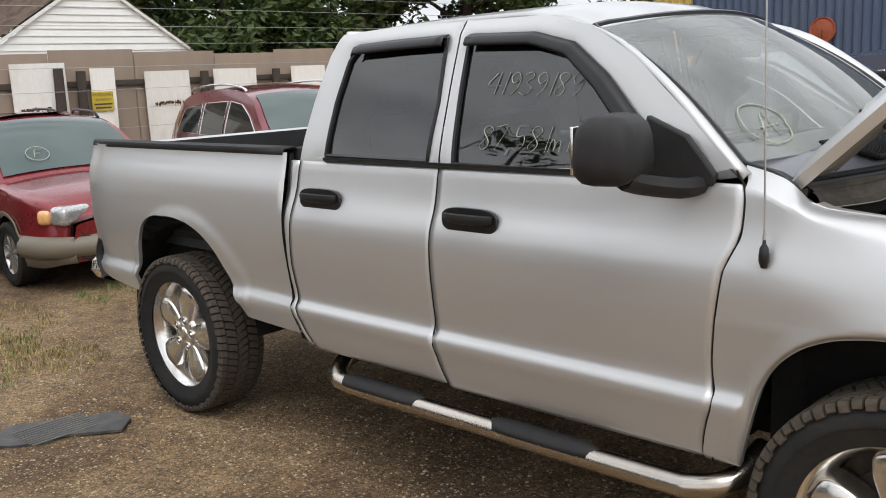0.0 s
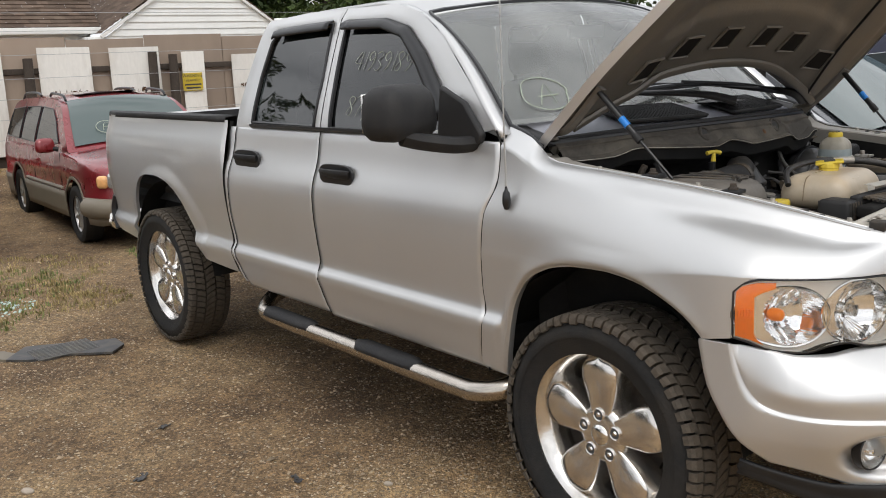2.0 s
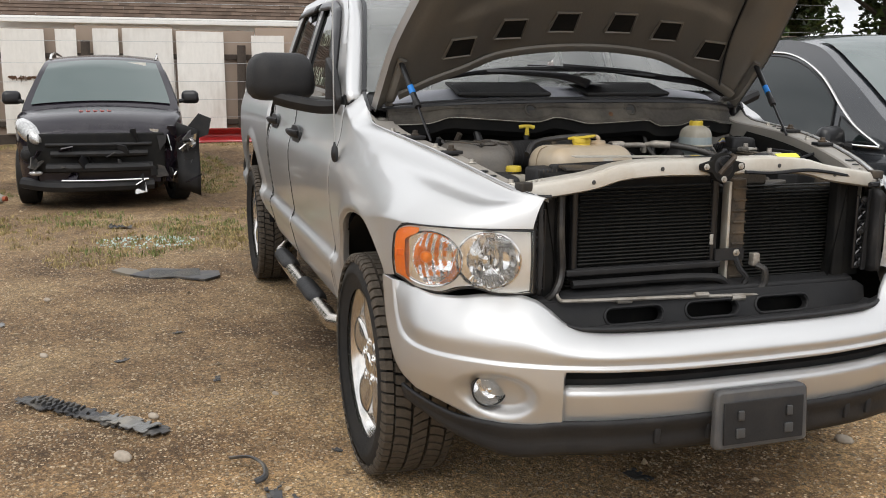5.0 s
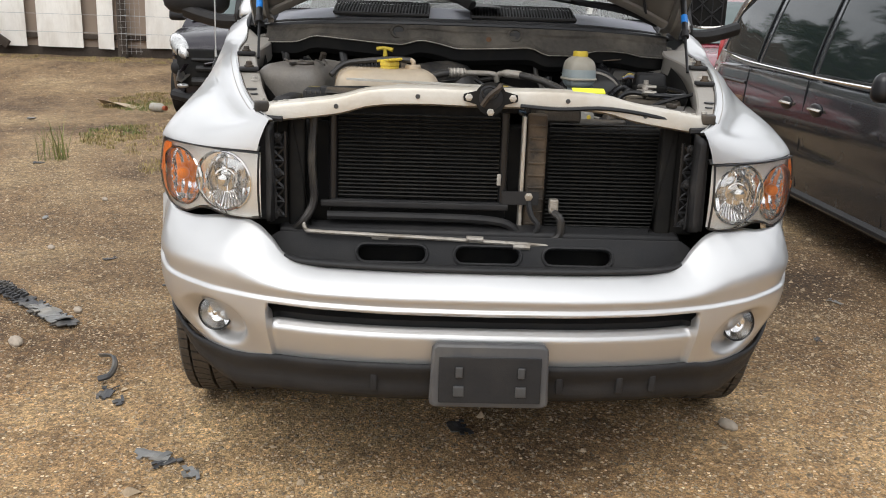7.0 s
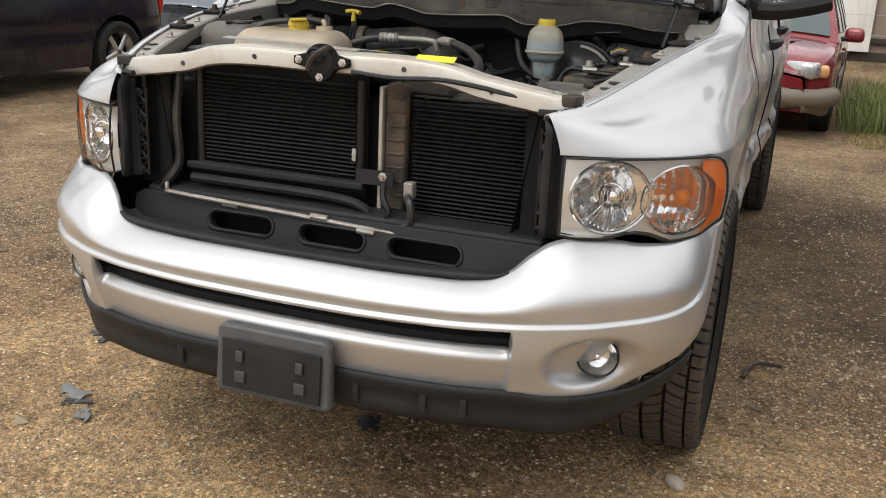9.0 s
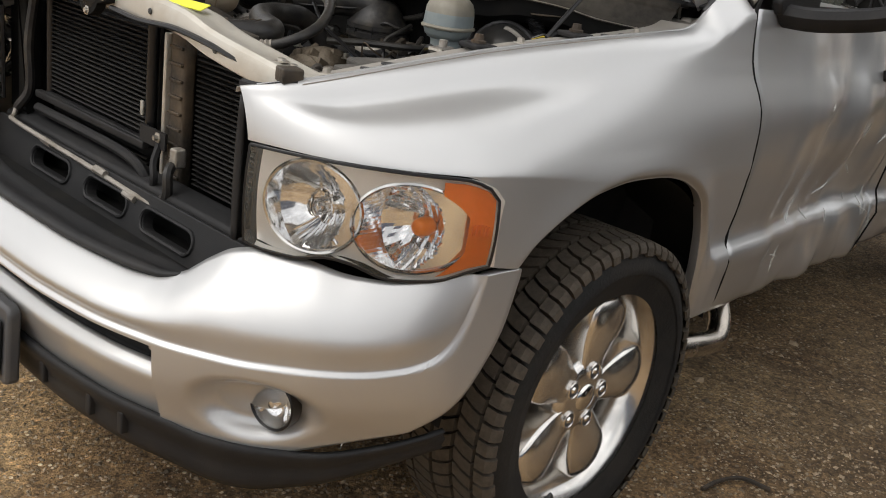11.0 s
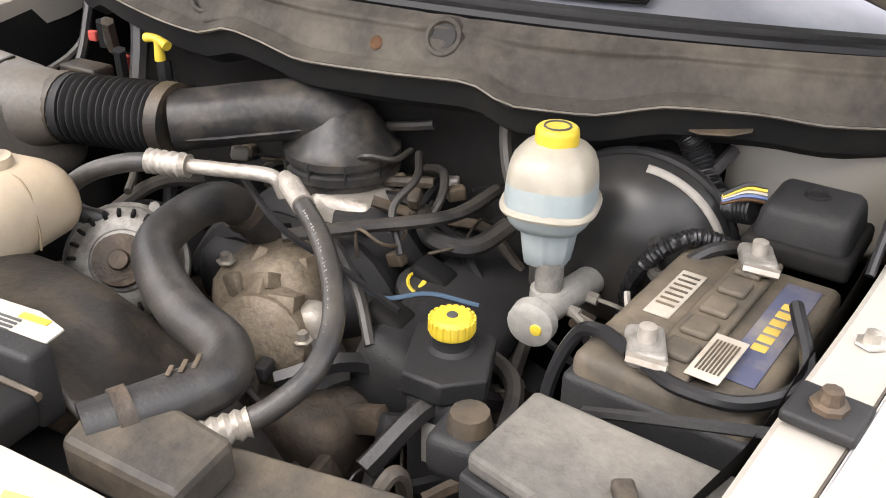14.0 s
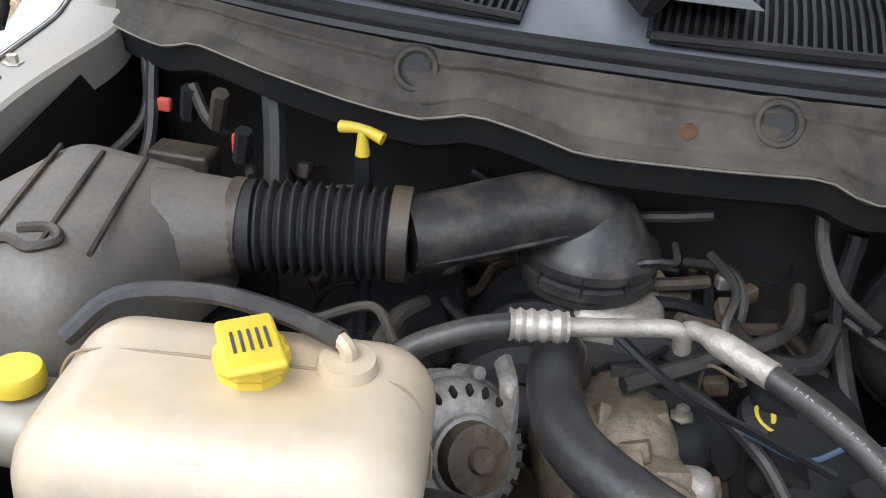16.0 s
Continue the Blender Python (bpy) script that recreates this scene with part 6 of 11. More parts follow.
def bumper_step(t):
    return curve_of([(0, 0.652), (0.5, 0.656), (0.8, 0.664), (0.855, 0.668), (0.885, 0.68), (0.908, 0.705), (0.924, 0.745), (0.934, 0.79), (0.942, 0.84), (0.95, 0.92)], abs(t))


def bumper_end(z):
    """How far round the corner the bumper reaches; its end slopes forward under the wheel arch."""
    return curve_of([(0.44, 0.835), (0.515, 0.88), (0.57, 0.926), (0.635, 0.957), (0.72, 0.985), (0.83, 1.0)], z)


SLOT = 0.548
def bumper_pt(u, z):
    t = u
    if abs(u) > 0.7:
        t = math.copysign(0.7 + (abs(u) - 0.7) / 0.3 * (bumper_end(z) - 0.7), u)
    x, y = plan(t)
    x2, y2 = plan(t + 0.003 if t < 0.99 else t - 0.003)
    nx, ny = (y2 - y), -(x2 - x)
    if t >= 0.99:
        nx, ny = -nx, -ny
    l = math.hypot(nx, ny) or 1
    nx, ny = nx / l, ny / l
    a = abs(t)
    st, top = bumper_step(t), bumper_top(t)
    shoulder = curve_of([(0, 0.004), (0.5, 0.008), (0.62, 0.018), (0.7, 0.03), (0.8, 0.036), (0.88, 0.022), (0.94, 0.006), (1.0, 0.0)], a)
    roll = curve_of([(0, 0.085), (0.5, 0.095), (0.6, 0.125), (0.7, 0.135), (0.77, 0.11), (0.84, 0.07), (0.9, 0.03), (0.95, 0.012), (1.0, 0.008)], a)
    # the upper face curls in above a ledge that catches the light
    steep = math.hypot(1.0, (bumper_step(min(1.0, a + 0.004)) - bumper_step(a - 0.004)) / 0.012)
    over = smoothstep(st - 0.004 * steep, st + 0.006 * steep, z)
    q = min(1.0, max(0.0, (z - st) / max(0.06, top - st)))
    d_up = shoulder - 0.012 + (0.02 - 0.017 * smoothstep(0.85, 0.91, a)) * smoothstep(0.0, 0.42, q) - roll * q ** 2.2
    d_low = shoulder * smoothstep(0.47, 0.66, z) - 0.002 - 0.03 * smoothstep(0.6, 0.44, z)
    d = d_low + (d_up - d_low) * over
    if a < SLOT + 0.006:
        # the bar between the fog lamps lies deeper, with a rounded upper edge
        d -= smoothstep(SLOT + 0.006, SLOT - 0.004, a) * smoothstep(0.645, 0.61, z) * (0.016 + 0.028 * smoothstep(0.556, 0.592, z) ** 2)
    rr = math.hypot((abs(y) - 0.768) * 0.86, (z - 0.553) * 1.16)
    d -= 0.046 * smoothstep(0.094, 0.05, rr)
    return (x + nx * d, y + ny * d, z)


def bumper_geo():
    nt = 260
    ts = [2 * i / nt - 1 for i in range(nt + 1)]
    ts = sorted(set(ts) | {sg * (0.86 + 0.0025 * k) for k in range(50) for sg in (-1, 1)} | {-SLOT, SLOT, -SLOT - 0.006, SLOT + 0.006})
    rows = []
    for t in ts:
        low, top = bumper_low(t), bumper_top(t)
        st = min(bumper_step(t), top - 0.012)
        b0, b1 = 0.592, 0.646
        zs = list(np.linspace(low, b0, 17)) + list(np.linspace(b0, b1, 9))[1:]
        if st - 0.012 > b1 + 0.006:
            zs += list(np.linspace(b1, st - 0.012, 6))[1:]
        else:
            zs += list(np.linspace(b1, b1 + 0.002, 6))[1:]
        zs += list(np.linspace(max(zs[-1] + 0.001, st - 0.011), st + 0.011, 9)) + list(np.linspace(st + 0.011, top, 20))[1:]
        rows.append([bumper_pt(t, z) for z in zs])
    w = len(rows[0])
    fs = []
    for i in range(len(rows) - 1):
        mid = (ts[i] + ts[i + 1]) / 2
        for j in range(w - 1):
            if abs(mid) < SLOT and 16 <= j < 24:
                continue
            fs.append((i * w + j, (i + 1) * w + j, (i + 1) * w + j + 1, i * w + j + 1))
    return Geo().add([p for r in rows for p in r], fs)


bumper = part("front_bumper", bumper_geo(), SILVER, truck, "silver painted front bumper", thick=0.022, sharp=50)
slot_back = grid(lambda u, v: tuple(Vector(bumper_pt((2 * u - 1) * (SLOT + 0.01), 0.575 + 0.085 * v)) - Vector((0.05, 0, 0)) + Vector((0.03 * (v < 0.4), 0, 0))), 60, 6)
part("bumper_slot", slot_back, BLACK_PL, bumper, "black plastic bumper inlet", thick=0.01)
def step_cover(u, v):
    t = (2 * u - 1) * 0.585
    x, y, z = bumper_pt(t, bumper_top(t))
    back = 0.125 - 0.05 * smoothstep(0.42, 0.585, abs(t))
    return (x + 0.012 - back * v, y * (1 - 0.03 * v), 0.752 + 0.012 * smoothstep(0.5, 0.585, abs(t)) + 0.006 * smoothstep(0.0, 0.12, v) + 0.004 * math.sin(v * 9) - 0.03 * v - 0.016 * smoothstep(0.88, 1.0, v))


part("bumper_top_cover", grid(step_cover, 60, 14), BLACK_PL, bumper, "black plastic bumper step cover", thick=0.01)
def valance_pt(u, v):
    t = 2 * u - 1
    x, y = plan(t * 0.92)
    z = bumper_low(t * 0.92) + 0.012 - 0.115 * (1 - 0.55 * smoothstep(0.7, 0.98, abs(t))) * v
    k = 0.976 - 0.03 * v
    return (x * k + 0.004 * math.sin(v * 10), y * (0.99 - 0.015 * v), z)
part("valance", grid(valance_pt, 80, 8).flipped(), BLACK_PL, bumper, "black plastic air dam", thick=0.012)
for t in (-0.28, -0.12, 0.2, 0.36, 0.45):
    x, y = plan(t)
    part("air_dam_rib", rbox(0.02, 0.02, 0.05, m=pose(x * 0.957, y, 0.40), r=0.004), BLACK_PL, bumper)
holder = part("plate_holder", slab([(-0.165, -0.085), (-0.15, -0.095), (0.15, -0.095), (0.165, -0.085), (0.16, 0.075), (0.145, 0.088), (-0.145, 0.088), (-0.16, 0.075)], 0.03, facing((1.035, 0.015, 0.475), (1, 0, 0.05))), material("grey_plate_holder", (0.07, 0.07, 0.073), 0.5, stain=0.4, stain_scale=10, stain_color=(0.14, 0.13, 0.11)), bumper, "grey plastic number plate holder", bevel=0.008)
part("plate_back", slab([(-0.14, -0.075), (0.14, -0.075), (0.14, 0.055), (-0.14, 0.055)], 0.006, facing((1.068, 0.015, 0.475), (1, 0, 0.05))), BLACK_PL, holder, bevel=0.002)
for yy in (-0.085, 0.085):
    for zz, w in ((-0.04, 0.03), (0.015, 0.02)):
        part("clip_slot", rbox(w, 0.03, 0.008, m=facing((1.075, 0.015 + yy, 0.475 + zz), (1, 0, 0.05)), r=0.003), DARK_PRINT, holder)
for s in (1, -1):
    n = Vector((0.97, s * 0.22, 0.04)).normalized()
    c = Vector((0.812, s * 0.774, 0.558)) + n * 0.014
    m = facing(c, n) @ Matrix.Scale(0.88, 4)
    fl = part("fog_lamp", outward(lathe([(0.0, 0.02), (0.024, 0.017), (0.042, 0.009), (0.055, 0.0)], 28, m), n), LENS, bumper, "round fog lamp")
    fl.visible_shadow = False
    part("fog_reflector", lathe([(0.0, -0.03), (0.02, -0.028), (0.038, -0.016), (0.054, -0.001)], 28, m), MIRROR, fl)
    part("fog_bulb", lathe([(0, 0.004), (0.008, 0.002), (0.01, -0.006), (0.01, -0.03)], 14, m), CHROME, fl)
    part("fog_bezel", lathe([(0.054, 0.001), (0.057, 0.004), (0.06, 0.001), (0.06, -0.03)], 28, m), BLACK_GL, fl, "thin black bezel")

# ---- headlights ----
def lamp_plan(t, s):
    """Across the lamp from its inner (0) to its outer end (1)."""
    return Vector((curve_of([(0, 0.828), (0.2, 0.803), (0.45, 0.745), (0.7, 0.66), (0.88, 0.58), (1.0, 0.522)], t), 0.006 + s * curve_of([(0, 0.648), (0.2, 0.715), (0.45, 0.82), (0.7, 0.912), (0.88, 0.968), (1.0, 0.995)], t), 0))


def lamp_top(t):
    return curve_of([(0, 1.034), (0.5, 1.036), (0.85, 1.034), (0.95, 1.021), (1.0, 0.995)], t)


def lamp_low(t):
    return curve_of([(0, 0.848), (0.12, 0.842), (0.28, 0.843), (0.42, 0.857), (0.5, 0.853), (0.65, 0.832), (0.8, 0.836), (0.92, 0.856), (1.0, 0.866)], t)


for s in (1, -1):
    def at_lamp(t, v, depth=0.0, zs=None):
        p = lamp_plan(t, s)
        d = lamp_plan(min(1, t + 0.02), s) - lamp_plan(max(0, t - 0.02), s)
        n = Vector((abs(d.y), -d.x * s, 0)).normalized()
        n = Vector((abs(n.x), s * abs(n.y), 0))
        z = lamp_low(t) + (lamp_top(t) - lamp_low(t)) * v
        bow = 0.008 * math.sin(math.pi * v)
        q = p + n * (depth + bow)
        return Vector((q.x, q.y, z))
    wind = (lambda g: g) if s > 0 else (lambda g: g.flipped())
    BOWLS = ((0.757, 0.938, 0.087, 0.087), (0.908, 0.93, 0.079, 0.084))
    LAMP_T = [(abs(lamp_plan(k / 60, s).y), k / 60) for k in range(61)]

    def on_face(y, z, depth=-0.034):
        """On the sunken face of the lamp, at this width and height."""
        t = lerp_list(LAMP_T, abs(y))
        p = at_lamp(t, (z - lamp_low(t)) / (lamp_top(t) - lamp_low(t)), depth)
        return Vector((p.x, s * abs(y), z))

    def level(t, v):
        return lamp_low(t) + (lamp_top(t) - lamp_low(t)) * v

    def in_bowl(i, j, nu, nv):
        t = (i + 0.5) / nu
        y, z = abs(lamp_plan(t, s).y), level(t, (j + 0.5) / nv)
        return any(math.hypot((y - b[0]) / b[2], (z - b[1]) / b[3]) < 0.985 for b in BOWLS)

    def face_pt(u, v):
        return tuple(on_face(lamp_plan(u, s).y, level(u, v)))
    unit = part("headlight", wind(grid(face_pt, 130, 60, skip=lambda i, j: in_bowl(i, j, 130, 60))), LAMPBACK, truck, "clear headlight with amber corner")
    part("lamp_surround", wind(sheet([[at_lamp(t, 1, 0.0), at_lamp(t, 1, -0.06)] for t in np.linspace(0, 1, 20)]).plus(sheet([[at_lamp(t, 0, -0.06), at_lamp(t, 0, 0.0)] for t in np.linspace(0, 1, 20)]))), CHROME, unit)
    loop = [at_lamp(t, 1, -0.002) for t in np.linspace(0, 1, 26)] + [at_lamp(1, v, -0.002) for v in np.linspace(0.9, 0.1, 6)] + [at_lamp(t, 0, -0.002) for t in np.linspace(1, 0, 26)] + [at_lamp(0, v, -0.002) for v in np.linspace(0.1, 0.9, 6)]
    part("lamp_gasket", tube(loop + [loop[0]], 0.0032, 6, 0, caps=False), BLACK_GL, unit, "black rubber lamp gasket")
    part("lamp_lens", outward(grid(lambda u, v: tuple(at_lamp(u, v, 0.0)), 30, 12), (1, 0.5 * s, 0)), LENS, unit, "clear plastic lens").visible_shadow = False
    for k, (yc, zc, ry, rz) in enumerate(BOWLS):
        vertex = on_face(yc, zc).x - (0.06, 0.065)[k]

        def bowl_pt(q, phi):
            return on_face(yc + ry * q * math.cos(phi), zc + rz * q * math.sin(phi))

        def mirror_pt(q, phi):
            """A parabolic bowl that opens forwards, cut off by the slanting face, with stepped strips pressed into it."""
            p = bowl_pt(q, phi)
            dy, dz = abs(p.y) - yc, p.z - zc
            x = vertex + 0.058 * q * q
            x += 0.0016 * ((dy / 0.026) % 1.0) if k == 0 else 0.0045 * abs(((dy / 0.021) % 1.0) - 0.5) + 0.0035 * abs(((dz / 0.03) % 1.0) - 0.5)
            return Vector((min(x, p.x - 0.002), p.y, p.z))
        rings = [[mirror_pt(0.04 + 0.96 * i / 18, 2 * math.pi * a / 72) for a in range(73)] for i in range(19)]
        rings.append([bowl_pt(1.0, 2 * math.pi * a / 72) for a in range(73)])
        part("reflector", outward(sheet(rings), (1, 0.3 * s, 0)), MIRROR, unit, "chrome reflector bowl", smooth=k == 0, sharp=14)
        part("reflector_ring", tube([bowl_pt(1.0, 2 * math.pi * a / 60) + Vector((0.001, 0, 0)) for a in range(61)], 0.0042, 6, 1, caps=False), CHROME, unit)
        base = Vector((vertex, s * yc, zc))
        if k == 0:
            part("bulb_shield", tube([base, base + Vector((0.03, 0, 0)), base + Vector((0.05, 0, 0)), base + Vector((0.056, 0, 0))], lambda q: 0.017 - 0.011 * smoothstep(0.75, 1, q), 18, 4), CHROME, unit, "chrome bulb shield")
            part("bulb_hood", tube([base + Vector((0.03, 0.03 * math.cos(a), 0.03 * math.sin(a))) for a in np.linspace(-0.6, 3.7, 15)], 0.0035, 6, 2), CHROME, unit)
            for a in range(11):
                fa = radians(-130 + 8 * a)
                part("lens_flute", tube([mirror_pt(q, fa) + Vector((0.003, 0, 0)) for q in (0.45, 0.68, 0.9)], 0.0024, 5, 2), MIRROR, unit)
        else:
            part("signal_bulb", tube([base + Vector((d, 0, 0)) for d in (0.004, 0.014, 0.03, 0.044, 0.05)], lambda q: 0.0185 * math.sin(math.pi * (0.14 + 0.82 * q)) ** 0.6, 18, 4), AMBER_CL, unit, "amber signal bulb")

    def amber_pt(u, v):
        """From the signal bowl's round edge to the lamp's outer end."""
        yc, zc, ry, rz = BOWLS[1]
        z = level(0.92, 0.04 + 0.92 * v)
        edge = yc + ry * math.sqrt(max(0.0, 1 - ((z - zc) / rz) ** 2)) - 0.003
        t0 = max(0.795, min(0.895, lerp_list(LAMP_T, edge)))
        t = t0 + (0.988 - t0) * u
        return tuple(at_lamp(t, 0.045 + 0.91 * v, -0.004))
    part("amber_corner", wind(grid(amber_pt, 14, 30)), AMBER, unit, "amber side marker")
    for k in range(6):
        part("marker_rib", tube([at_lamp(0.9 + 0.014 * k, 0.44, -0.003), at_lamp(0.9 + 0.014 * k, 0.56, -0.003)], 0.0028, 6, 1), AMBER, unit)

# ---- radiator opening ----
BEAM_PTS = [(0.735, -0.66, 1.135), (0.745, -0.58, 1.148), (0.757, -0.43, 1.170), (0.762, -0.33, 1.196), (0.764, -0.2, 1.205), (0.764, 0, 1.203), (0.764, 0.2, 1.205), (0.762, 0.33, 1.196), (0.757, 0.43, 1.172), (0.745, 0.58, 1.148), (0.735, 0.66, 1.135)]
line = smooth_line(BEAM_PTS, 6)
rows = []
for p in line:
    hz = 0.026
    rows.append([p + Vector(q) for q in ((0.012, 0, -0.03), (0.022, 0, -0.024), (0.021, 0, 0.008), (0.016, 0, 0.018), (0.006, 0, 0.024), (-0.006, 0, 0.023), (-0.022, 0, 0.018), (-0.04, 0, 0.018), (-0.054, 0, 0.023), (-0.064, 0, 0.021), (-0.07, 0, 0.008))])
beam = part("radiator_support_beam", sheet(rows), BEAM, truck, "dusty pale steel radiator support beam", thick=0.006, sharp=30)
for yy in (-0.43, -0.2, 0.22, 0.445):
    p = min(line, key=lambda q: abs(q.y - yy))
    part("beam_hole", lathe([(0, 0.002), (0.0058, 0.002), (0.0068, 0)], 14, facing(p + Vector((0.0225, 0, -0.004)), (1, 0, 0))), DARK_PRINT, beam)
for yy in (-0.615, -0.575, 0.575, 0.615):
    p = min(line, key=lambda q: abs(q.y - yy))
    part("beam_bolt", lathe([(0, 0.007), (0.008, 0.007), (0.009, 0.0025), (0.016, 0.002), (0.016, 0)], 6, facing(p + Vector((-0.03, 0, 0.019)), (0, 0, 1))), BOLT, beam)
LATCH = facing((0.785, 0.005, 1.203), (1, 0, 0.1))
latch = part("hood_latch", slab([(0.044 * math.cos(a) * (1.0 + 0.75 * (abs(math.sin(a)) < 0.3)), 0.044 * math.sin(a) * (1.12 if math.sin(a) < -0.6 else 1.0)) for a in [2 * math.pi * k / 28 for k in range(28)]], 0.022, LATCH), BLACK_DEEP, truck, "black hood latch", bevel=0.004, smooth=False)
part("latch_disc", lathe([(0, 0.006), (0.02, 0.005), (0.03, 0.002), (0.034, 0.0)], 24, LATCH @ pose(0, 0, 0.022)), BLACK_PL, latch)
for a, b in ((0.062, 0.0), (-0.062, 0.0), (0.0, -0.04)):
    part("latch_bolt", lathe([(0, 0.006), (0.006, 0.006), (0.007, 0.002), (0.011, 0.001), (0.011, 0)], 6, LATCH @ pose(a, b, 0.0225)), BOLT, latch)
part("latch_hook", tube([(0.825, -0.02, 1.185), (0.835, 0.0, 1.215), (0.83, 0.025, 1.235), (0.81, 0.03, 1.24)], 0.008, 6, 5), IRON, latch)
part("latch_ring", tube([(0.822, 0.022 * math.cos(a), 1.222 + 0.016 * math.sin(a)) for a in np.linspace(0, 6.28, 13)], 0.0045, 6, 2), BLACK_GL, latch)
part("latch_cable", tube([(0.80, 0.09, 1.185), (0.795, 0.2, 1.178), (0.79, 0.34, 1.183), (0.77, 0.5, 1.16), (0.74, 0.6, 1.13)], 0.006, 6, 5), BLACK_GL, latch)
part("yellow_tag", slab([(-0.05, -0.012), (0.048, -0.016), (0.052, 0.01), (-0.046, 0.014)], 0.002, facing((0.738, 0.29, 1.227), (0.42, 0.1, 0.9))), YEL_TAG, beam, "fluorescent yellow paper tag", smooth=False)

rad = part("radiator", rbox(0.06, 1.14, 0.385, m=pose(0.60, 0.0, 0.72), r=0.01), BLACK_DEEP, truck, "black radiator core")
def core(y0, y1, z0, z1, x, pitch, name, parent):
    me = mesh_of(name, rbox(0.018, y1 - y0, pitch * 0.4, r=0.002, seg=1), CORE, smooth=False)
    for k in range(int((z1 - z0) / pitch)):
        link_part(name, me, parent, pose(x, (y0 + y1) / 2, z0 + (k + 0.5) * pitch))


cond = part("condenser", rbox(0.012, 0.53, 0.335, m=pose(0.664, -0.19, 0.83), r=0.003), BLACK_DEEP, truck, "black condenser")
core(-0.43, 0.05, 0.885, 1.145, 0.68, 0.0115, "condenser_tube", cond)
core(0.20, 0.56, 0.80, 1.125, 0.645, 0.0115, "radiator_tube", rad)
core(-0.46, 0.03, 0.80, 0.875, 0.66, 0.0115, "cooler_tube", cond)
for yy in (-0.445, 0.062):
    part("condenser_tank", tube([(0.68, yy, 0.86), (0.68, yy, 1.15)], 0.013, 10, 1), BLACK_GL, cond)
part("condenser_rail", rbox(0.02, 0.52, 0.014, m=pose(0.69, -0.19, 0.868), r=0.004), BLACK_PL, cond)
part("condenser_rail", rbox(0.02, 0.56, 0.02, m=pose(0.70, -0.2, 0.86), r=0.004), BLACK_PL, cond)
part("cooler_pipe", tube([(0.71, -0.46, 0.835), (0.71, -0.1, 0.835), (0.715, 0.04, 0.83), (0.715, 0.09, 0.815), (0.71, 0.11, 0.79)], 0.013, 8, 5), BLACK_PL, cond)
part("condenser_bracket", slab([(-0.05, -0.02), (0.06, -0.02), (0.06, 0.02), (-0.05, 0.02)], 0.006, facing((0.70, 0.11, 0.9), (1, 0, 0))), BLACK_PL, cond)
part("bracket_bolt", lathe([(0, 0.012), (0.006, 0.012), (0.007, 0.003), (0.013, 0.002), (0.013, 0)], 6, facing((0.706, 0.14, 0.905), (1, 0, 0))), BOLT, cond)
part("white_mark", rbox(0.006, 0.012, 0.035, m=pose(0.695, 0.049, 0.935), r=0.002), WHITE_LBL, cond, "white paint mark")
end_tank = part("radiator_end_tank", rbox(0.035, 0.06, 0.36, m=pose(0.66, 0.16, 0.79), r=0.01), DUST_GREY, rad, "pale grey radiator end tank")
part("tank_strip", rbox(0.04, 0.012, 0.34, m=pose(0.665, 0.12, 0.8), r=0.004), BEAM, end_tank, "pale metal strip")
for k in range(9):
    part("tank_rib", rbox(0.008, 0.05, 0.007, m=pose(0.68, 0.162, 0.815 + 0.037 * k), r=0.002), DUST_GREY, end_tank)
ac = part("line_fitting", rbox(0.03, 0.028, 0.045, m=pose(0.70, 0.217, 0.855), r=0.006), ALU, cond, "aluminium line fitting")
part("line_hose", tube([(0.715, 0.217, 0.86), (0.735, 0.235, 0.845), (0.735, 0.235, 0.80), (0.735, 0.205, 0.775)], 0.012, 8, 5), HOSE, ac)
part("line_bracket", tube([(0.70, 0.14, 0.89), (0.72, 0.15, 0.85), (0.73, 0.17, 0.82), (0.72, 0.15, 0.78)], 0.009, 6, 4), BLACK_PL, ac)
part("silver_line", tube([(0.75, 0.20, 0.768), (0.755, 0.1, 0.772), (0.76, -0.1, 0.782), (0.765, -0.3, 0.79), (0.765, -0.49, 0.797), (0.75, -0.52, 0.80), (0.735, -0.53, 0.83)], 0.0065, 8, 5), ALU, ac, "thin aluminium cooler line")
for yy in (-0.3, -0.02, 0.12):
    part("line_joint", tube([(0.759, yy - 0.025, 0.785 + (-0.02 if yy > 0 else 0) - 0.0), (0.759, yy + 0.025, 0.783 + (-0.02 if yy > 0 else 0))], 0.0095, 8, 1), ALU, ac)
part("side_hose", tube([(0.70, -0.50, 1.13), (0.715, -0.505, 1.0), (0.715, -0.5, 0.88), (0.735, -0.53, 0.82), (0.72, -0.56, 0.79)], 0.013, 8, 5), HOSE, ac)
def stadium(cx, cy, w, h, n=6):
    r = h / 2
    return [(cx + (w / 2 - r) * sx + r * math.cos(a0 + math.pi * k / n), cy + r * math.sin(a0 + math.pi * k / n)) for sx, a0 in ((1, -math.pi / 2), (-1, math.pi / 2)) for k in range(n + 1)]


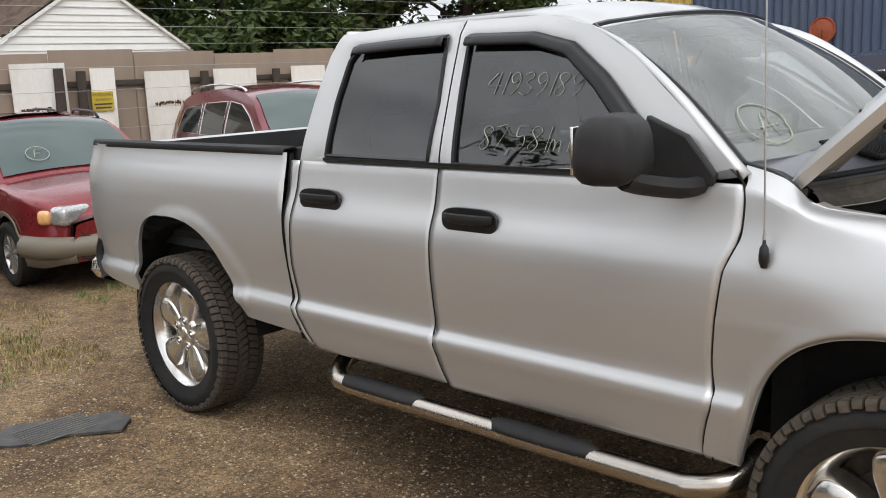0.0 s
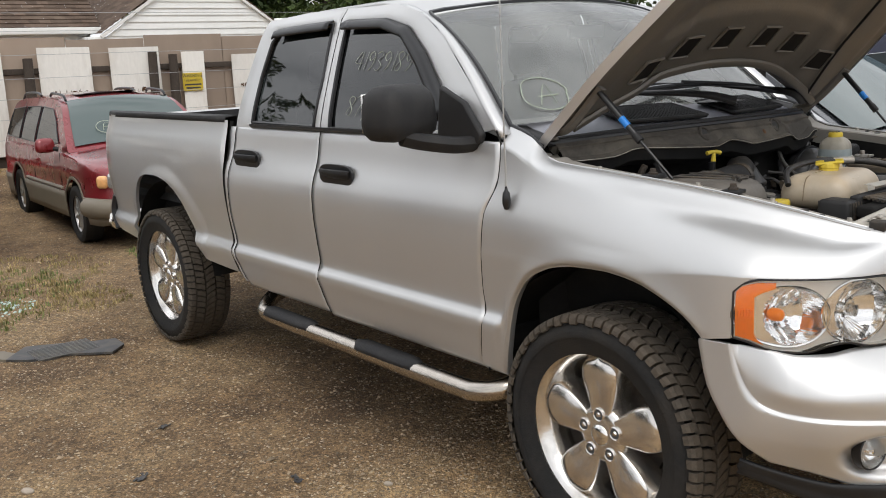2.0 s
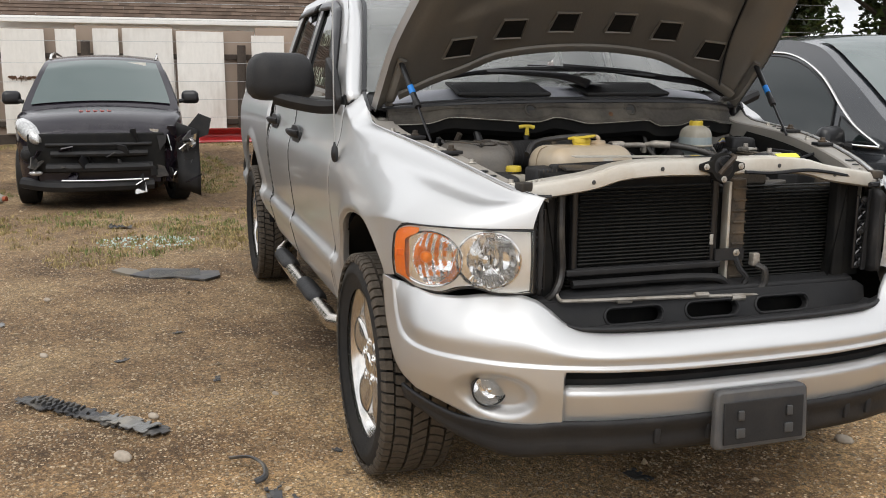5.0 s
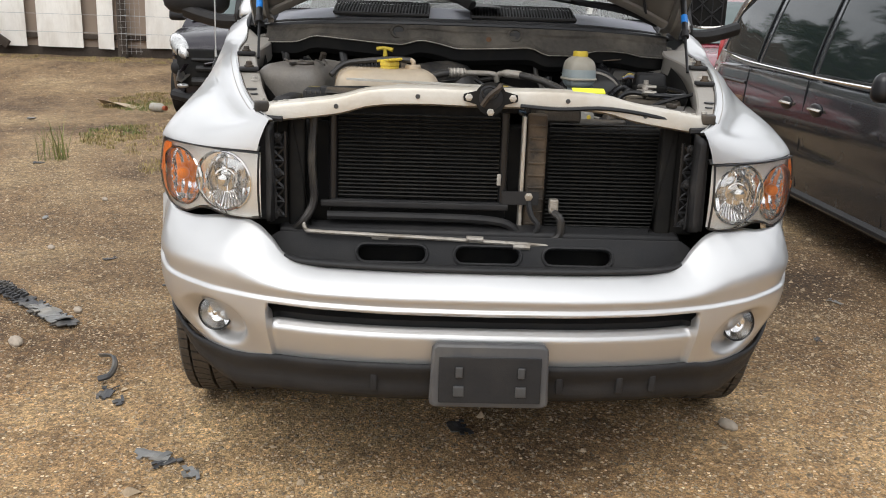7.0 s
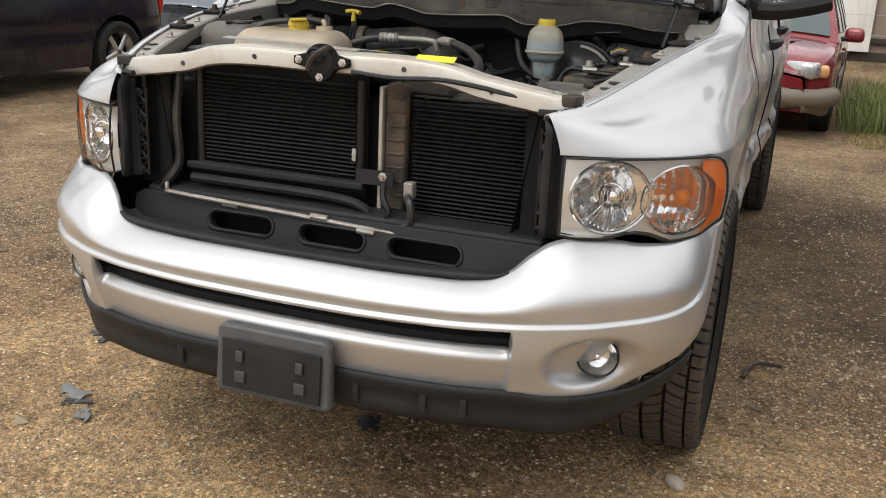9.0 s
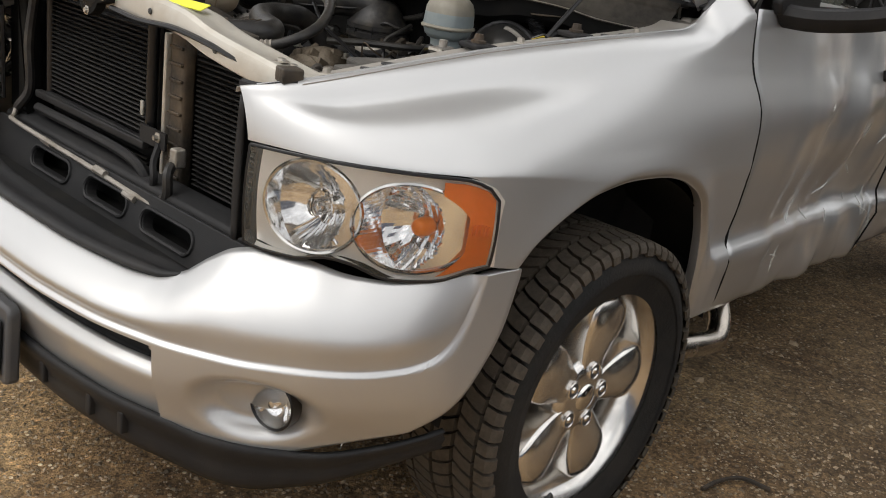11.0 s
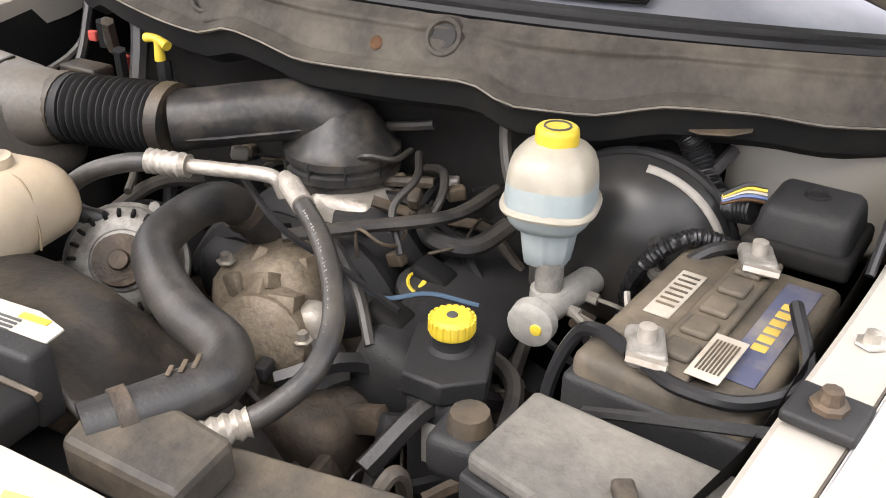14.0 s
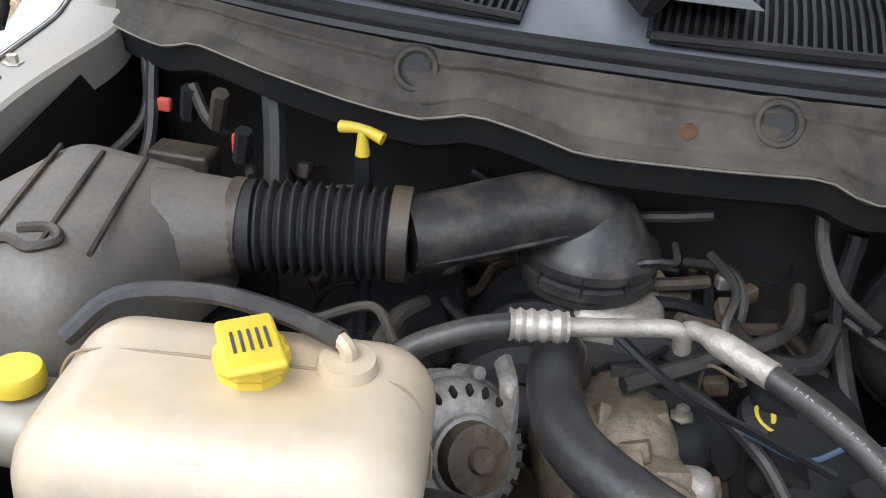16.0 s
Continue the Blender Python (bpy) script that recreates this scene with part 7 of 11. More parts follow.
SLOTS = [(-0.265, 0.2), (0.02, 0.19), (0.29, 0.2)]
cross_m = facing((0.735, 0, 0.735), (1, 0, 0.3))
lower = part("lower_crossmember", slab([(-0.62, -0.065), (0.62, -0.065), (0.63, 0.03), (0.6, 0.05), (-0.6, 0.05), (-0.63, 0.03)], 0.03, cross_m, holes=[stadium(c, -0.008, w, 0.044) for c, w in SLOTS]), BLACK_PL, truck,
             "grey plastic lower crossmember with slots", bevel=0.003, smooth=False)
for c, w in SLOTS:
    loop = [cross_m @ Vector((px, py, 0.031)) for px, py in stadium(c, -0.008, w + 0.012, 0.056)]
    part("slot_rim", tube(loop + [loop[0]], 0.005, 6, 0, caps=False), BLACK_PL, lower, "raised rim of a slot")
part("crossmember_bar", rbox(0.07, 1.2, 0.036, m=pose(0.70, 0.0, 0.772, 0, 12, 0), r=0.012), BLACK_PL, lower, "grey plastic upper bar")
for yy in (-0.43, -0.12, 0.16, 0.44, 0.5):
    part("bar_rib", rbox(0.03, 0.008, 0.06, m=pose(0.748, yy, 0.715, 0, -16, 0), r=0.002), BLACK_PL, lower)
part("lower_pan", rbox(0.3, 1.3, 0.02, m=pose(0.8, 0, 0.672), r=0.004), BLACK_DEEP, lower)
part("crossmember_back", rbox(0.01, 1.2, 0.12, m=pose(0.69, 0, 0.67), r=0.003), BLACK_DEEP, lower)
for s in (1, -1):
    part("side_baffle", slab([(0.0, 0.0), (0.055, 0.0), (0.05, 0.27), (0.01, 0.28)], 0.012, pose(0.757, s * 0.60 - (0.0 if s > 0 else 0.0), 0.83, 90, 0, 74 * s + (0 if s > 0 else 0))), BLACK_PL, truck, "black rubber side baffle", bevel=0.003)
    part("baffle_flap", sheet([[(0.818, s * 0.624, 1.098 - 0.26 * q), (0.818, s * (0.614 - 0.006 * math.sin(q * 3.1)), 1.112 - 0.275 * q), (0.812, s * (0.606 + 0.005 * math.sin(q * 9)), 1.116 - 0.282 * q), (0.79, s * 0.604, 1.118 - 0.285 * q)] for q in np.linspace(0, 1, 12)]), BLACK_PL, truck, "black side seal", thick=0.008)
    part("side_bracket", slab([(-0.035, 0), (0.035, 0), (0.04, 0.33), (-0.03, 0.33)], 0.015, facing((0.69, s * 0.605, 0.80), (1, 0, 0))), BLACK_DEEP, truck, bevel=0.003)
    cross = Geo()
    for k in range(6):
        z0 = 0.842 + 0.04 * k
        cross.plus(tube([(0.752, s * 0.582, z0), (0.752, s * 0.618, z0 + 0.036)], 0.0042, 5, 1)).plus(tube([(0.752, s * 0.618, z0), (0.752, s * 0.582, z0 + 0.036)], 0.0042, 5, 1))
        cross.plus(tube([(0.752, s * 0.578, z0 - 0.002), (0.752, s * 0.622, z0 - 0.002)], 0.005, 5, 1))
    for yy in (0.578, 0.622):
        cross.plus(tube([(0.752, s * yy, 0.835), (0.752, s * yy, 1.085)], 0.0052, 6, 1))
    for zz in (0.85, 0.965, 1.07):
        part("bracket_bolt", lathe([(0, 0.008), (0.007, 0.007), (0.009, 0.002), (0.014, 0.001), (0.014, 0)], 8, facing((0.757, s * 0.60, zz), (1, 0, 0))), BLACK_PL, truck)
    part("baffle_web", cross, BLACK_GL, truck, "ribbed black grille bracket")
    part("side_post", rbox(0.05, 0.05, 0.40, m=pose(0.69, s * 0.55, 0.75), r=0.01), BLACK_DEEP, truck)
    part("top_foam", rbox(0.042, 0.04, 0.028, m=pose(0.745, s * 0.645, 1.142, 0, 0, -15 * s), r=0.004), DUST_BLACK, truck, "black foam block")


# ---- wipers, cab inside ----
for p0, p1, p2 in (((-0.33, -0.62, 1.465), (-0.38, -0.3, 1.505), (-0.42, 0.02, 1.515)), ((-0.30, 0.62, 1.45), (-0.33, 0.3, 1.50), (-0.40, 0.0, 1.525))):
    wp = part("wiper", tube([p0, p1, p2], 0.01, 6, 5), BLACK_GL, truck, "black wiper arm")
    a, b = Vector(p1), Vector(p2)
    part("blade", tube([a.lerp(b, -0.3) + Vector((0.004, 0, -0.012)), a.lerp(b, 0.6) + Vector((0.0, 0, -0.006)), a.lerp(b, 1.5) + Vector((0.002, 0, -0.014))], 0.007, 6, 4), BLACK_GL, wp)
dash = part("dashboard", grid(lambda u, v: (-0.52 - 0.5 * v - 0.1 * (2 * u - 1) ** 2 * (1 - v), (2 * u - 1) * 0.78, 1.35 + 0.05 * math.sin(2.6 * v) - 0.25 * smoothstep(0.8, 1.0, v)), 20, 14).flipped(), DASH, truck, "grey dashboard")
part("steering_wheel", tube([(-1.0 + 0.08 * math.sin(a), 0.40 + 0.19 * math.cos(a), 1.33 + 0.17 * math.sin(a)) for a in np.linspace(0, 2 * math.pi, 25)], 0.014, 8, 2), BLACK_PL, truck)
for yy in (-0.42, 0.42):
    for xx in (-1.62, -2.3):
        sb = part("seat_back", rbox(0.16, 0.5, 0.62, m=pose(xx, yy, 0.92, 0, -8, 0), r=0.07, taper=(0.8, 0.86)), SEAT, truck)
        part("seat_cushion", rbox(0.5, 0.5, 0.16, m=pose(xx + 0.3, yy, 0.8), r=0.06), SEAT, truck)
        part("headrest", rbox(0.1, 0.27, 0.17, m=pose(xx - 0.09, yy, 1.56, 0, -6, 0), r=0.045), SEAT, sb)
part("inside_mirror", rbox(0.03, 0.22, 0.06, m=pose(-0.92, 0, 1.72), r=0.012), BLACK_GL, truck)
part("headliner", grid(lambda u, v: tuple(Vector(roof_pt(u, v)) - Vector((0, 0, 0.04))), 6, 6), DASH, truck)


# ---- engine bay ----
def cowl_x(y):
    return -0.055 - 0.30 * (abs(y) / 0.85) ** 2.6


LIP_Z = [(-0.80, 1.29), (-0.66, 1.30), (-0.58, 1.325), (-0.45, 1.318), (-0.26, 1.308), (-0.19, 1.325), (-0.12, 1.315), (-0.05, 1.30), (0.1, 1.305), (0.21, 1.31), (0.28, 1.285), (0.37, 1.285), (0.48, 1.305), (0.58, 1.30), (0.66, 1.285), (0.8, 1.275)]


def pad_pt(u, v):
    y = -0.79 + 1.58 * u
    zl = curve_of(LIP_Z, y)
    zt = 1.376 - 0.03 * (abs(y) / 0.8) ** 3
    x = cowl_x(y) - 0.042 * v + 0.006 * math.sin(v * math.pi)
    hump = 0.005 * math.sin(3.1 * y * 4) * math.sin(math.pi * v) + 0.005 * math.exp(-((v - 0.8) / 0.07) ** 2) - 0.004 * math.exp(-((v - 0.66) / 0.06) ** 2)
    hump += 0.006 * smoothstep(0.01, 0.0, abs(abs(y + 0.07 * v - 0.02) - 0.245) - 0.02) * smoothstep(0.05, 0.2, v) * smoothstep(0.75, 0.6, v)
    z = zl + (zt - zl) * v
    for yc in (-0.272, 0.158):
        r = math.hypot(y - yc, (z - 1.351) * 1.15)
        x -= 0.006 * smoothstep(0.034, 0.024, r) - 0.004 * math.exp(-((r - 0.042) / 0.008) ** 2)
    return (x + hump, y, z)


pad = part("cowl_pad", grid(pad_pt, 160, 24).flipped(), PAD, truck, "dusty black cowl insulation panel", sharp=60)
part("cowl_lip", sheet([[(cowl_x(y) + 0.02, y, curve_of(LIP_Z, y) - 0.006), (cowl_x(y) + 0.022, y, curve_of(LIP_Z, y) + 0.0), (cowl_x(y) + 0.012, y, curve_of(LIP_Z, y) + 0.004), (cowl_x(y) - 0.004, y, curve_of(LIP_Z, y) + 0.010)] for y in np.linspace(-0.79, 0.79, 80)]), PAD, pad, "folded lower lip of the panel")
part("lip_edge", tube([(cowl_x(y) + 0.023, y, curve_of(LIP_Z, y) - 0.002) for y in np.linspace(-0.79, 0.79, 60)], 0.0014, 5, 0), BOLT, pad, "bare metal flange edge")
part("lower_flange", sheet([[(cowl_x(y) + 0.014, y, curve_of(LIP_Z, y) - 0.006), (cowl_x(y) + 0.004, y, curve_of(LIP_Z, y) - 0.045), (cowl_x(y) - 0.03, y, curve_of(LIP_Z, y) - 0.065)] for y in np.linspace(-0.79, 0.79, 60)]).flipped(), BLACK_DEEP, pad)
for yc in (-0.272, 0.158):
    part("plug_ring", lathe([(0.019, -0.004), (0.022, 0.003), (0.027, 0.003), (0.031, -0.004)], 22, facing((cowl_x(yc) - 0.021, yc, 1.351), (1, 0, 0.6))), PAD, pad, "pale dusty ring")
    part("pad_plug", lathe([(0, 0.0), (0.017, 0.001), (0.021, -0.003)], 18, facing((cowl_x(yc) - 0.023, yc, 1.351), (1, 0, 0.6))), material("grey_plug", (0.05, 0.05, 0.05), 0.95, spec=0.03), pad, "dark round plug")
part("rust_spot", lathe([(0, 0.003), (0.005, 0.003), (0.009, 0.001), (0.0105, 0)], 9, facing((cowl_x(0.06) - 0.007, 0.06, 1.333), (1, 0, 0.6))), RUST, pad, "small rusty fastener")
part("cowl_seal", tube([(cowl_x(y) - 0.056, y, 1.380 - 0.034 * (abs(y) / 0.8) ** 3) for y in np.linspace(-0.8, 0.8, 25)], 0.011, 8, 2), BLACK_GL, truck, "black rubber hood seal")
part("cowl_seal", tube([(cowl_x(y) - 0.082, y, 1.388 - 0.036 * (abs(y) / 0.8) ** 3) for y in np.linspace(-0.8, 0.8, 25)], 0.012, 8, 2), BLACK_PL, truck)
# grey cowl plastic, its colour paled and blued for the sky's reflection
cowl = part("cowl_cover", grid(lambda u, v: (cowl_x(-0.82 + 1.64 * u) - 0.085 - (0.27 - 0.06 * abs(2 * u - 1)) * v, -0.82 + 1.64 * u, 1.384 + 0.05 * v + 0.016 * math.sin(v * 3) - 0.04 * (abs(2 * u - 1)) ** 3), 60, 10), material("sky_tinted_grey_cowl", (0.2, 0.205, 0.235), 0.45, vary=0.1, scale=40, stain=0.4, stain_scale=5, stain_color=(0.2, 0.19, 0.18)), truck, "smooth grey plastic cowl cover")
for y0, y1, n in ((0.0, 0.40, 34), (-0.52, -0.16, 30)):
    gr = Geo()
    for k in range(n):
        y = y0 + (y1 - y0) * (k + 0.5) / n
        gr.plus(tube([(cowl_x(y) - 0.115, y, 1.412), (cowl_x(y) - 0.19, y + 0.004, 1.433), (cowl_x(y) - 0.28, y + 0.008, 1.449)], 0.0034, 4, 2))
    gp = part("cowl_grille", sheet([[(cowl_x(y) - 0.105, y, 1.404), (cowl_x(y) - 0.19, y + 0.004, 1.426), (cowl_x(y) - 0.28, y + 0.008, 1.443)] for y in np.linspace(y0, y1, 6)]), BLACK_DEEP, cowl, "black air intake grille", thick=0.004)
    part("grille_slats", gr, BLACK_PL, gp)
    part("grille_frame", tube([(cowl_x(y0) - 0.105, y0, 1.41), (cowl_x(y1) - 0.105, y1, 1.41), (cowl_x(y1) - 0.28, y1, 1.45), (cowl_x(y0) - 0.28, y0, 1.45), (cowl_x(y0) - 0.105, y0, 1.41)], 0.006, 5, 0), BLACK_PL, gp)
part("wiper_pivot_cover", grid(lambda u, v: (-0.19 - 0.12 * v, -0.03 + 0.16 * u - 0.03 * v, 1.448 + 0.012 * math.sin(math.pi * u) * math.sin(math.pi * v)), 8, 6), DASH, cowl)
part("wiper_root", tube([(-0.15, 0.0, 1.45), (-0.22, -0.06, 1.475), (-0.30, -0.16, 1.49), (-0.36, -0.36, 1.50)], lambda t: 0.022 - 0.01 * t, 8, 5, flat=0.6), BLACK_GL, cowl)
part("wiper_root", tube([(-0.30, 0.74, 1.41), (-0.29, 0.62, 1.45), (-0.33, 0.45, 1.475), (-0.38, 0.25, 1.50)], lambda t: 0.024 - 0.012 * t, 8, 5, flat=0.6), BLACK_GL, cowl)

part("firewall", grid(lambda u, v: (cowl_x(-0.8 + 1.6 * u) - 0.12 + 0.015 * math.sin(u * 31), -0.8 + 1.6 * u, 0.5 + 0.84 * v), 30, 8).flipped(), material("dark_firewall_felt", (0.012, 0.011, 0.01), 0.95, vary=0.4, scale=30), truck, "grimy black firewall")
for s in (1, -1):
    part("inner_fender", grid(lambda u, v: (-0.42 + 1.14 * u, s * (lerp_list([(-0.42, 0.80), (0.1, 0.74), (0.35, 0.70), (0.72, 0.56)], -0.42 + 1.14 * u) - 0.10 * (1 - v)), 0.55 + (curve_of(TOP_Z, -0.42 + 1.14 * u) - 0.04 - 0.55) * v), 20, 8), BLACK_DEEP, truck, "black inner fender wall")
    rows = []
    for x in np.linspace(-0.30, 0.74, 40):
        ty, tz = curve_of(TOP_Y, x), curve_of(TOP_Z, x)
        wd = 0.075 - 0.01 * smoothstep(0.3, 0.7, x) + 0.035 * smoothstep(0.05, -0.35, x)
        rows.append([(x, s * (ty - 0.012), tz - 0.005), (x, s * (ty - 0.018), tz - 0.007), (x, s * (ty - wd + 0.006), tz - 0.009), (x, s * (ty - wd), tz - 0.014), (x, s * (ty - wd), tz - 0.075)])
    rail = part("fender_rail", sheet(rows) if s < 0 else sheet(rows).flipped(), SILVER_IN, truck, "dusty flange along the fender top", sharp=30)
    part("fender_bead", tube([(x, s * (curve_of(TOP_Y, x) - 0.006), curve_of(TOP_Z, x) - 0.001) for x in np.linspace(-0.30, 0.80, 26)], 0.0028, 6, 0), SILVER, rail)
    def fender_top(x, out):
        ty, tz, oy = curve_of(TOP_Y, x), curve_of(TOP_Z, x), curve_of(OUT_Y, x)
        p = 1.6 - 0.35 * smoothstep(0.0, 0.75, x)
        zf = 0.99 + 0.047 * smoothstep(0.05, 0.53, x) if x < 0.58 else lerp_list(LOW_Z, x)
        a = min(1.0, (out / (oy - ty)) ** (p / 2))
        k = math.asin(a) * 36 / math.pi
        hollow = hollow_at(k, x)
        return (x, s * (ty + out), tz - (tz - zf) * (1 - math.sqrt(1 - a * a) ** (2 / p)) - hollow + 0.0006)
    part("hood_edge_groove", tube([fender_top(x, 0.013) for x in np.linspace(-0.26, 0.74, 30)], 0.0013, 5, 0), SILVER_IN, rail, "fine pressed groove")
    part("hood_edge_seam", tube([(x, s * (curve_of(TOP_Y, x) - 0.0125), curve_of(TOP_Z, x) - 0.004) for x in np.linspace(-0.30, 0.78, 26)], 0.0016, 5, 0), DUST_GREY, rail)
    def on_rail(x, inward, up=0.0):
        return Vector((x, s * (curve_of(TOP_Y, x) - inward), curve_of(TOP_Z, x) - 0.0075 + up))
    for x, inw in ((0.667, 0.04), (0.24, 0.045), (-0.10, 0.03), (0.46, 0.05)):
        if x != 0.46 or s < 0:
            part("flange_bolt", lathe([(0, 0.013), (0.0075, 0.012), (0.0085, 0.003), (0.014, 0.002), (0.015, 0)], 6, facing(on_rail(x, inw), (0, 0, 1))), BOLT, rail, "zinc flange bolt")
    for x, inw, r, mat in ((0.553, 0.03, 0.016, BLACK_GL), (0.60, 0.03, 0.011, DARK_PRINT), (0.0, 0.035, 0.012, DARK_PRINT), (-0.05, 0.03, 0.009, DARK_PRINT)):
        part("flange_hole", lathe([(0, 0.0035), (r * 0.3, 0.004), (r, 0.003), (r * 1.06, 0)], 14, facing(on_rail(x, inw), (0, 0, 1))), mat, rail)
    for x in (0.351, 0.093):
        bl = part("rubber_stop", rbox(0.062, 0.056, 0.012, m=facing(on_rail(x, 0.04, 0.001), (0, 0, 1), (1, -0.2 * s, 0)), r=0.004), BLACK_PL, rail, "square black rubber stop")
        part("stop_bolt", lathe([(0, 0.02), (0.009, 0.019), (0.011, 0.008), (0.016, 0.006), (0.016, 0)], 8, facing(on_rail(x, 0.04, 0.012), (0, 0, 1))), IRON, bl)
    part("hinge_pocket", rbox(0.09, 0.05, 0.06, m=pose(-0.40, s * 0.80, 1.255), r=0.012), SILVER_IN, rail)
    part("front_rail_end", tube([on_rail(0.74, 0.0), on_rail(0.79, 0.01), on_rail(0.80, 0.05)], 0.009, 6, 4), BLACK_PL, rail)

# intake
DUCT = material("dusty_black_duct", (0.03, 0.029, 0.029), 0.4, vary=0.3, scale=50, stain=0.55, stain_scale=22, stain_color=(0.13, 0.112, 0.088), bump=0.08, rough_vary=0.1)
intake = part("intake_duct", tube([(0.035, -0.245, 1.19), (0.0, -0.19, 1.195), (-0.035, -0.14, 1.201), (-0.065, -0.095, 1.203), (-0.086, -0.06, 1.198), (-0.1, -0.036, 1.182), (-0.107, -0.024, 1.155), (-0.11, -0.02, 1.13)], lambda t: 0.047 + 0.007 * smoothstep(0.3, 0.7, t), 28, 10), DUCT, truck, "dusty black air intake duct")
part("bellows", tube([(0.07, -0.44, 1.186), (0.05, -0.34, 1.188), (0.035, -0.245, 1.19)], lambda t: 0.052 + (0.005 * math.cos(t * 2 * math.pi * 15) if 0.1 < t < 0.92 else 0.004), 24, 70), BLACK_PL, intake, "ribbed rubber bellows")
for p, q in (((0.071, -0.447, 1.186), (0.069, -0.432, 1.186)), ((0.036, -0.262, 1.19), (0.033, -0.240, 1.19))):
    part("clamp", tube([p, q], 0.058, 24, 1), DUST_BLACK, intake, "band clamp")
hat = part("throttle_hat", lathe([(0, 0.10), (0.03, 0.096), (0.05, 0.082), (0.066, 0.058), (0.08, 0.036), (0.089, 0.027), (0.093, 0.024), (0.093, 0.012), (0.088, 0.009), (0.088, 0.004), (0.093, 0.001), (0.093, -0.012), (0.086, -0.016), (0.084, -0.03), (0.07, -0.034), (0.066, -0.10)], 40, pose(-0.10, -0.03, 1.125)), DUCT, intake, "round throttle hat with stacked rings")
for k in range(10):
    a = 2 * math.pi * k / 10
    part("hat_rib", rbox(0.006, 0.004, 0.03, m=pose(-0.10 + 0.0905 * math.cos(a), -0.03 + 0.0905 * math.sin(a), 1.117, 0, 0, math.degrees(a)), r=0.001, seg=1), BLACK_PL, hat)
part("seam_ridge", tube([(0.068, -0.224, 1.172), (0.038, -0.168, 1.176), (0.003, -0.115, 1.181), (-0.028, -0.068, 1.186), (-0.06, -0.024, 1.197), (-0.092, 0.006, 1.208), (-0.112, 0.012, 1.205)], lambda t: 0.0028 + 0.0035 * smoothstep(0.75, 0.95, t), 8, 6), DUCT, intake, "moulded seam of the elbow")
AIRBOX = material("dusty_lavender_grey_plastic", (0.12, 0.1095, 0.0966), 0.5, vary=0.2, scale=140, stain=0.45, stain_scale=6, stain_color=(0.184, 0.151, 0.1138), bump=0.1)
abox = part("air_filter_box", rbox(0.36, 0.27, 0.19, m=pose(0.16, -0.60, 1.055, 0, 0, -10), r=0.055, taper=(0.86, 0.86), seg=5), AIRBOX, truck, "dusty grey air filter box")
part("box_neck", tube([(0.10, -0.52, 1.18), (0.085, -0.48, 1.184), (0.07, -0.44, 1.186)], lambda t: 0.075 - 0.02 * t, 20, 5), AIRBOX, abox)
part("box_base", rbox(0.36, 0.28, 0.16, m=pose(0.16, -0.60, 0.9, 0, 0, -10), r=0.02), BLACK_DEEP, abox)
for k in range(3):
    part("box_groove", tube([(0.055 + 0.0 * k, -0.67 + 0.055 * k, 1.246), (0.16, -0.645 + 0.055 * k, 1.248), (0.27, -0.62 + 0.055 * k, 1.245)], 0.0035, 5, 3), DUST_BLACK, abox)
part("box_emblem", tube([(0.25, -0.60, 1.2475), (0.24, -0.57, 1.2485), (0.26, -0.55, 1.2485), (0.28, -0.57, 1.2475), (0.27, -0.60, 1.2475), (0.29, -0.62, 1.246)], 0.006, 6, 5), DUST_BLACK, abox, "raised moulded emblem")
dip = part("dipstick_tube", tube([(-0.03, -0.317, 1.255), (-0.02, -0.31, 1.15), (0.02, -0.30, 1.0)], 0.012, 8, 4), BLACK_GL, truck)
part("dipstick_handle", tube([(-0.03, -0.347, 1.288), (-0.022, -0.317, 1.292), (-0.015, -0.290, 1.286)], lambda t: 0.006 + 0.002 * abs(2 * t - 1), 10, 5).plus(tube([(-0.022, -0.317, 1.29), (-0.024, -0.317, 1.258)], lambda t: 0.006 + 0.0035 * t, 10, 3)), YELLOW, dip, "yellow T-shaped dipstick handle")

# coolant tank
tank = part("coolant_tank", rbox(0.235, 0.335, 0.108, m=pose(0.412, -0.298, 1.142, 0, 0, 7), r=0.05, taper=(0.86, 0.94), seg=7), TAN_TANK, truck, "yellowed translucent coolant tank")
part("tank_neck", lathe([(0.028, 0.012), (0.03, 0.0), (0.034, -0.03)], 20, pose(0.398, -0.29, 1.244)), TAN_TANK, tank)
cap = part("tank_cap", lathe([(0, 0.022), (0.027, 0.021), (0.031, 0.017), (0.0325, 0.006), (0.03, 0.002), (0.031, -0.006)], 10, pose(0.398, -0.29, 1.254)), YELLOW, tank, "yellow pressure cap", sharp=20)
part("cap_wing", rbox(0.086, 0.05, 0.009, m=pose(0.40, -0.29, 1.271, 4, -6, 30), r=0.012), YELLOW, cap)
for k in range(5):
    part("cap_print", rbox(0.034, 0.0026, 0.0012, m=pose(0.40, -0.29, 1.2805, 4, -6, 30) @ pose(0.0, 0.014 - 0.007 * k, 0), r=0.0005), DARK_PRINT, cap)
TM = pose(0.412, -0.298, 1.142, 0, 0, 7)
part("tank_seam", tube([TM @ Vector(p) for p in ((-0.02, -0.167, 0.03), (-0.02, -0.155, 0.085), (-0.02, -0.12, 0.105), (-0.02, 0.0, 0.1085), (-0.02, 0.11, 0.106), (-0.015, 0.147, 0.09), (-0.005, 0.163, 0.05), (0.0, 0.165, 0.02))], 0.0016, 6, 6), material("grimy_seam", (0.2, 0.15, 0.09), 0.6), tank, "grimy moulding seam")
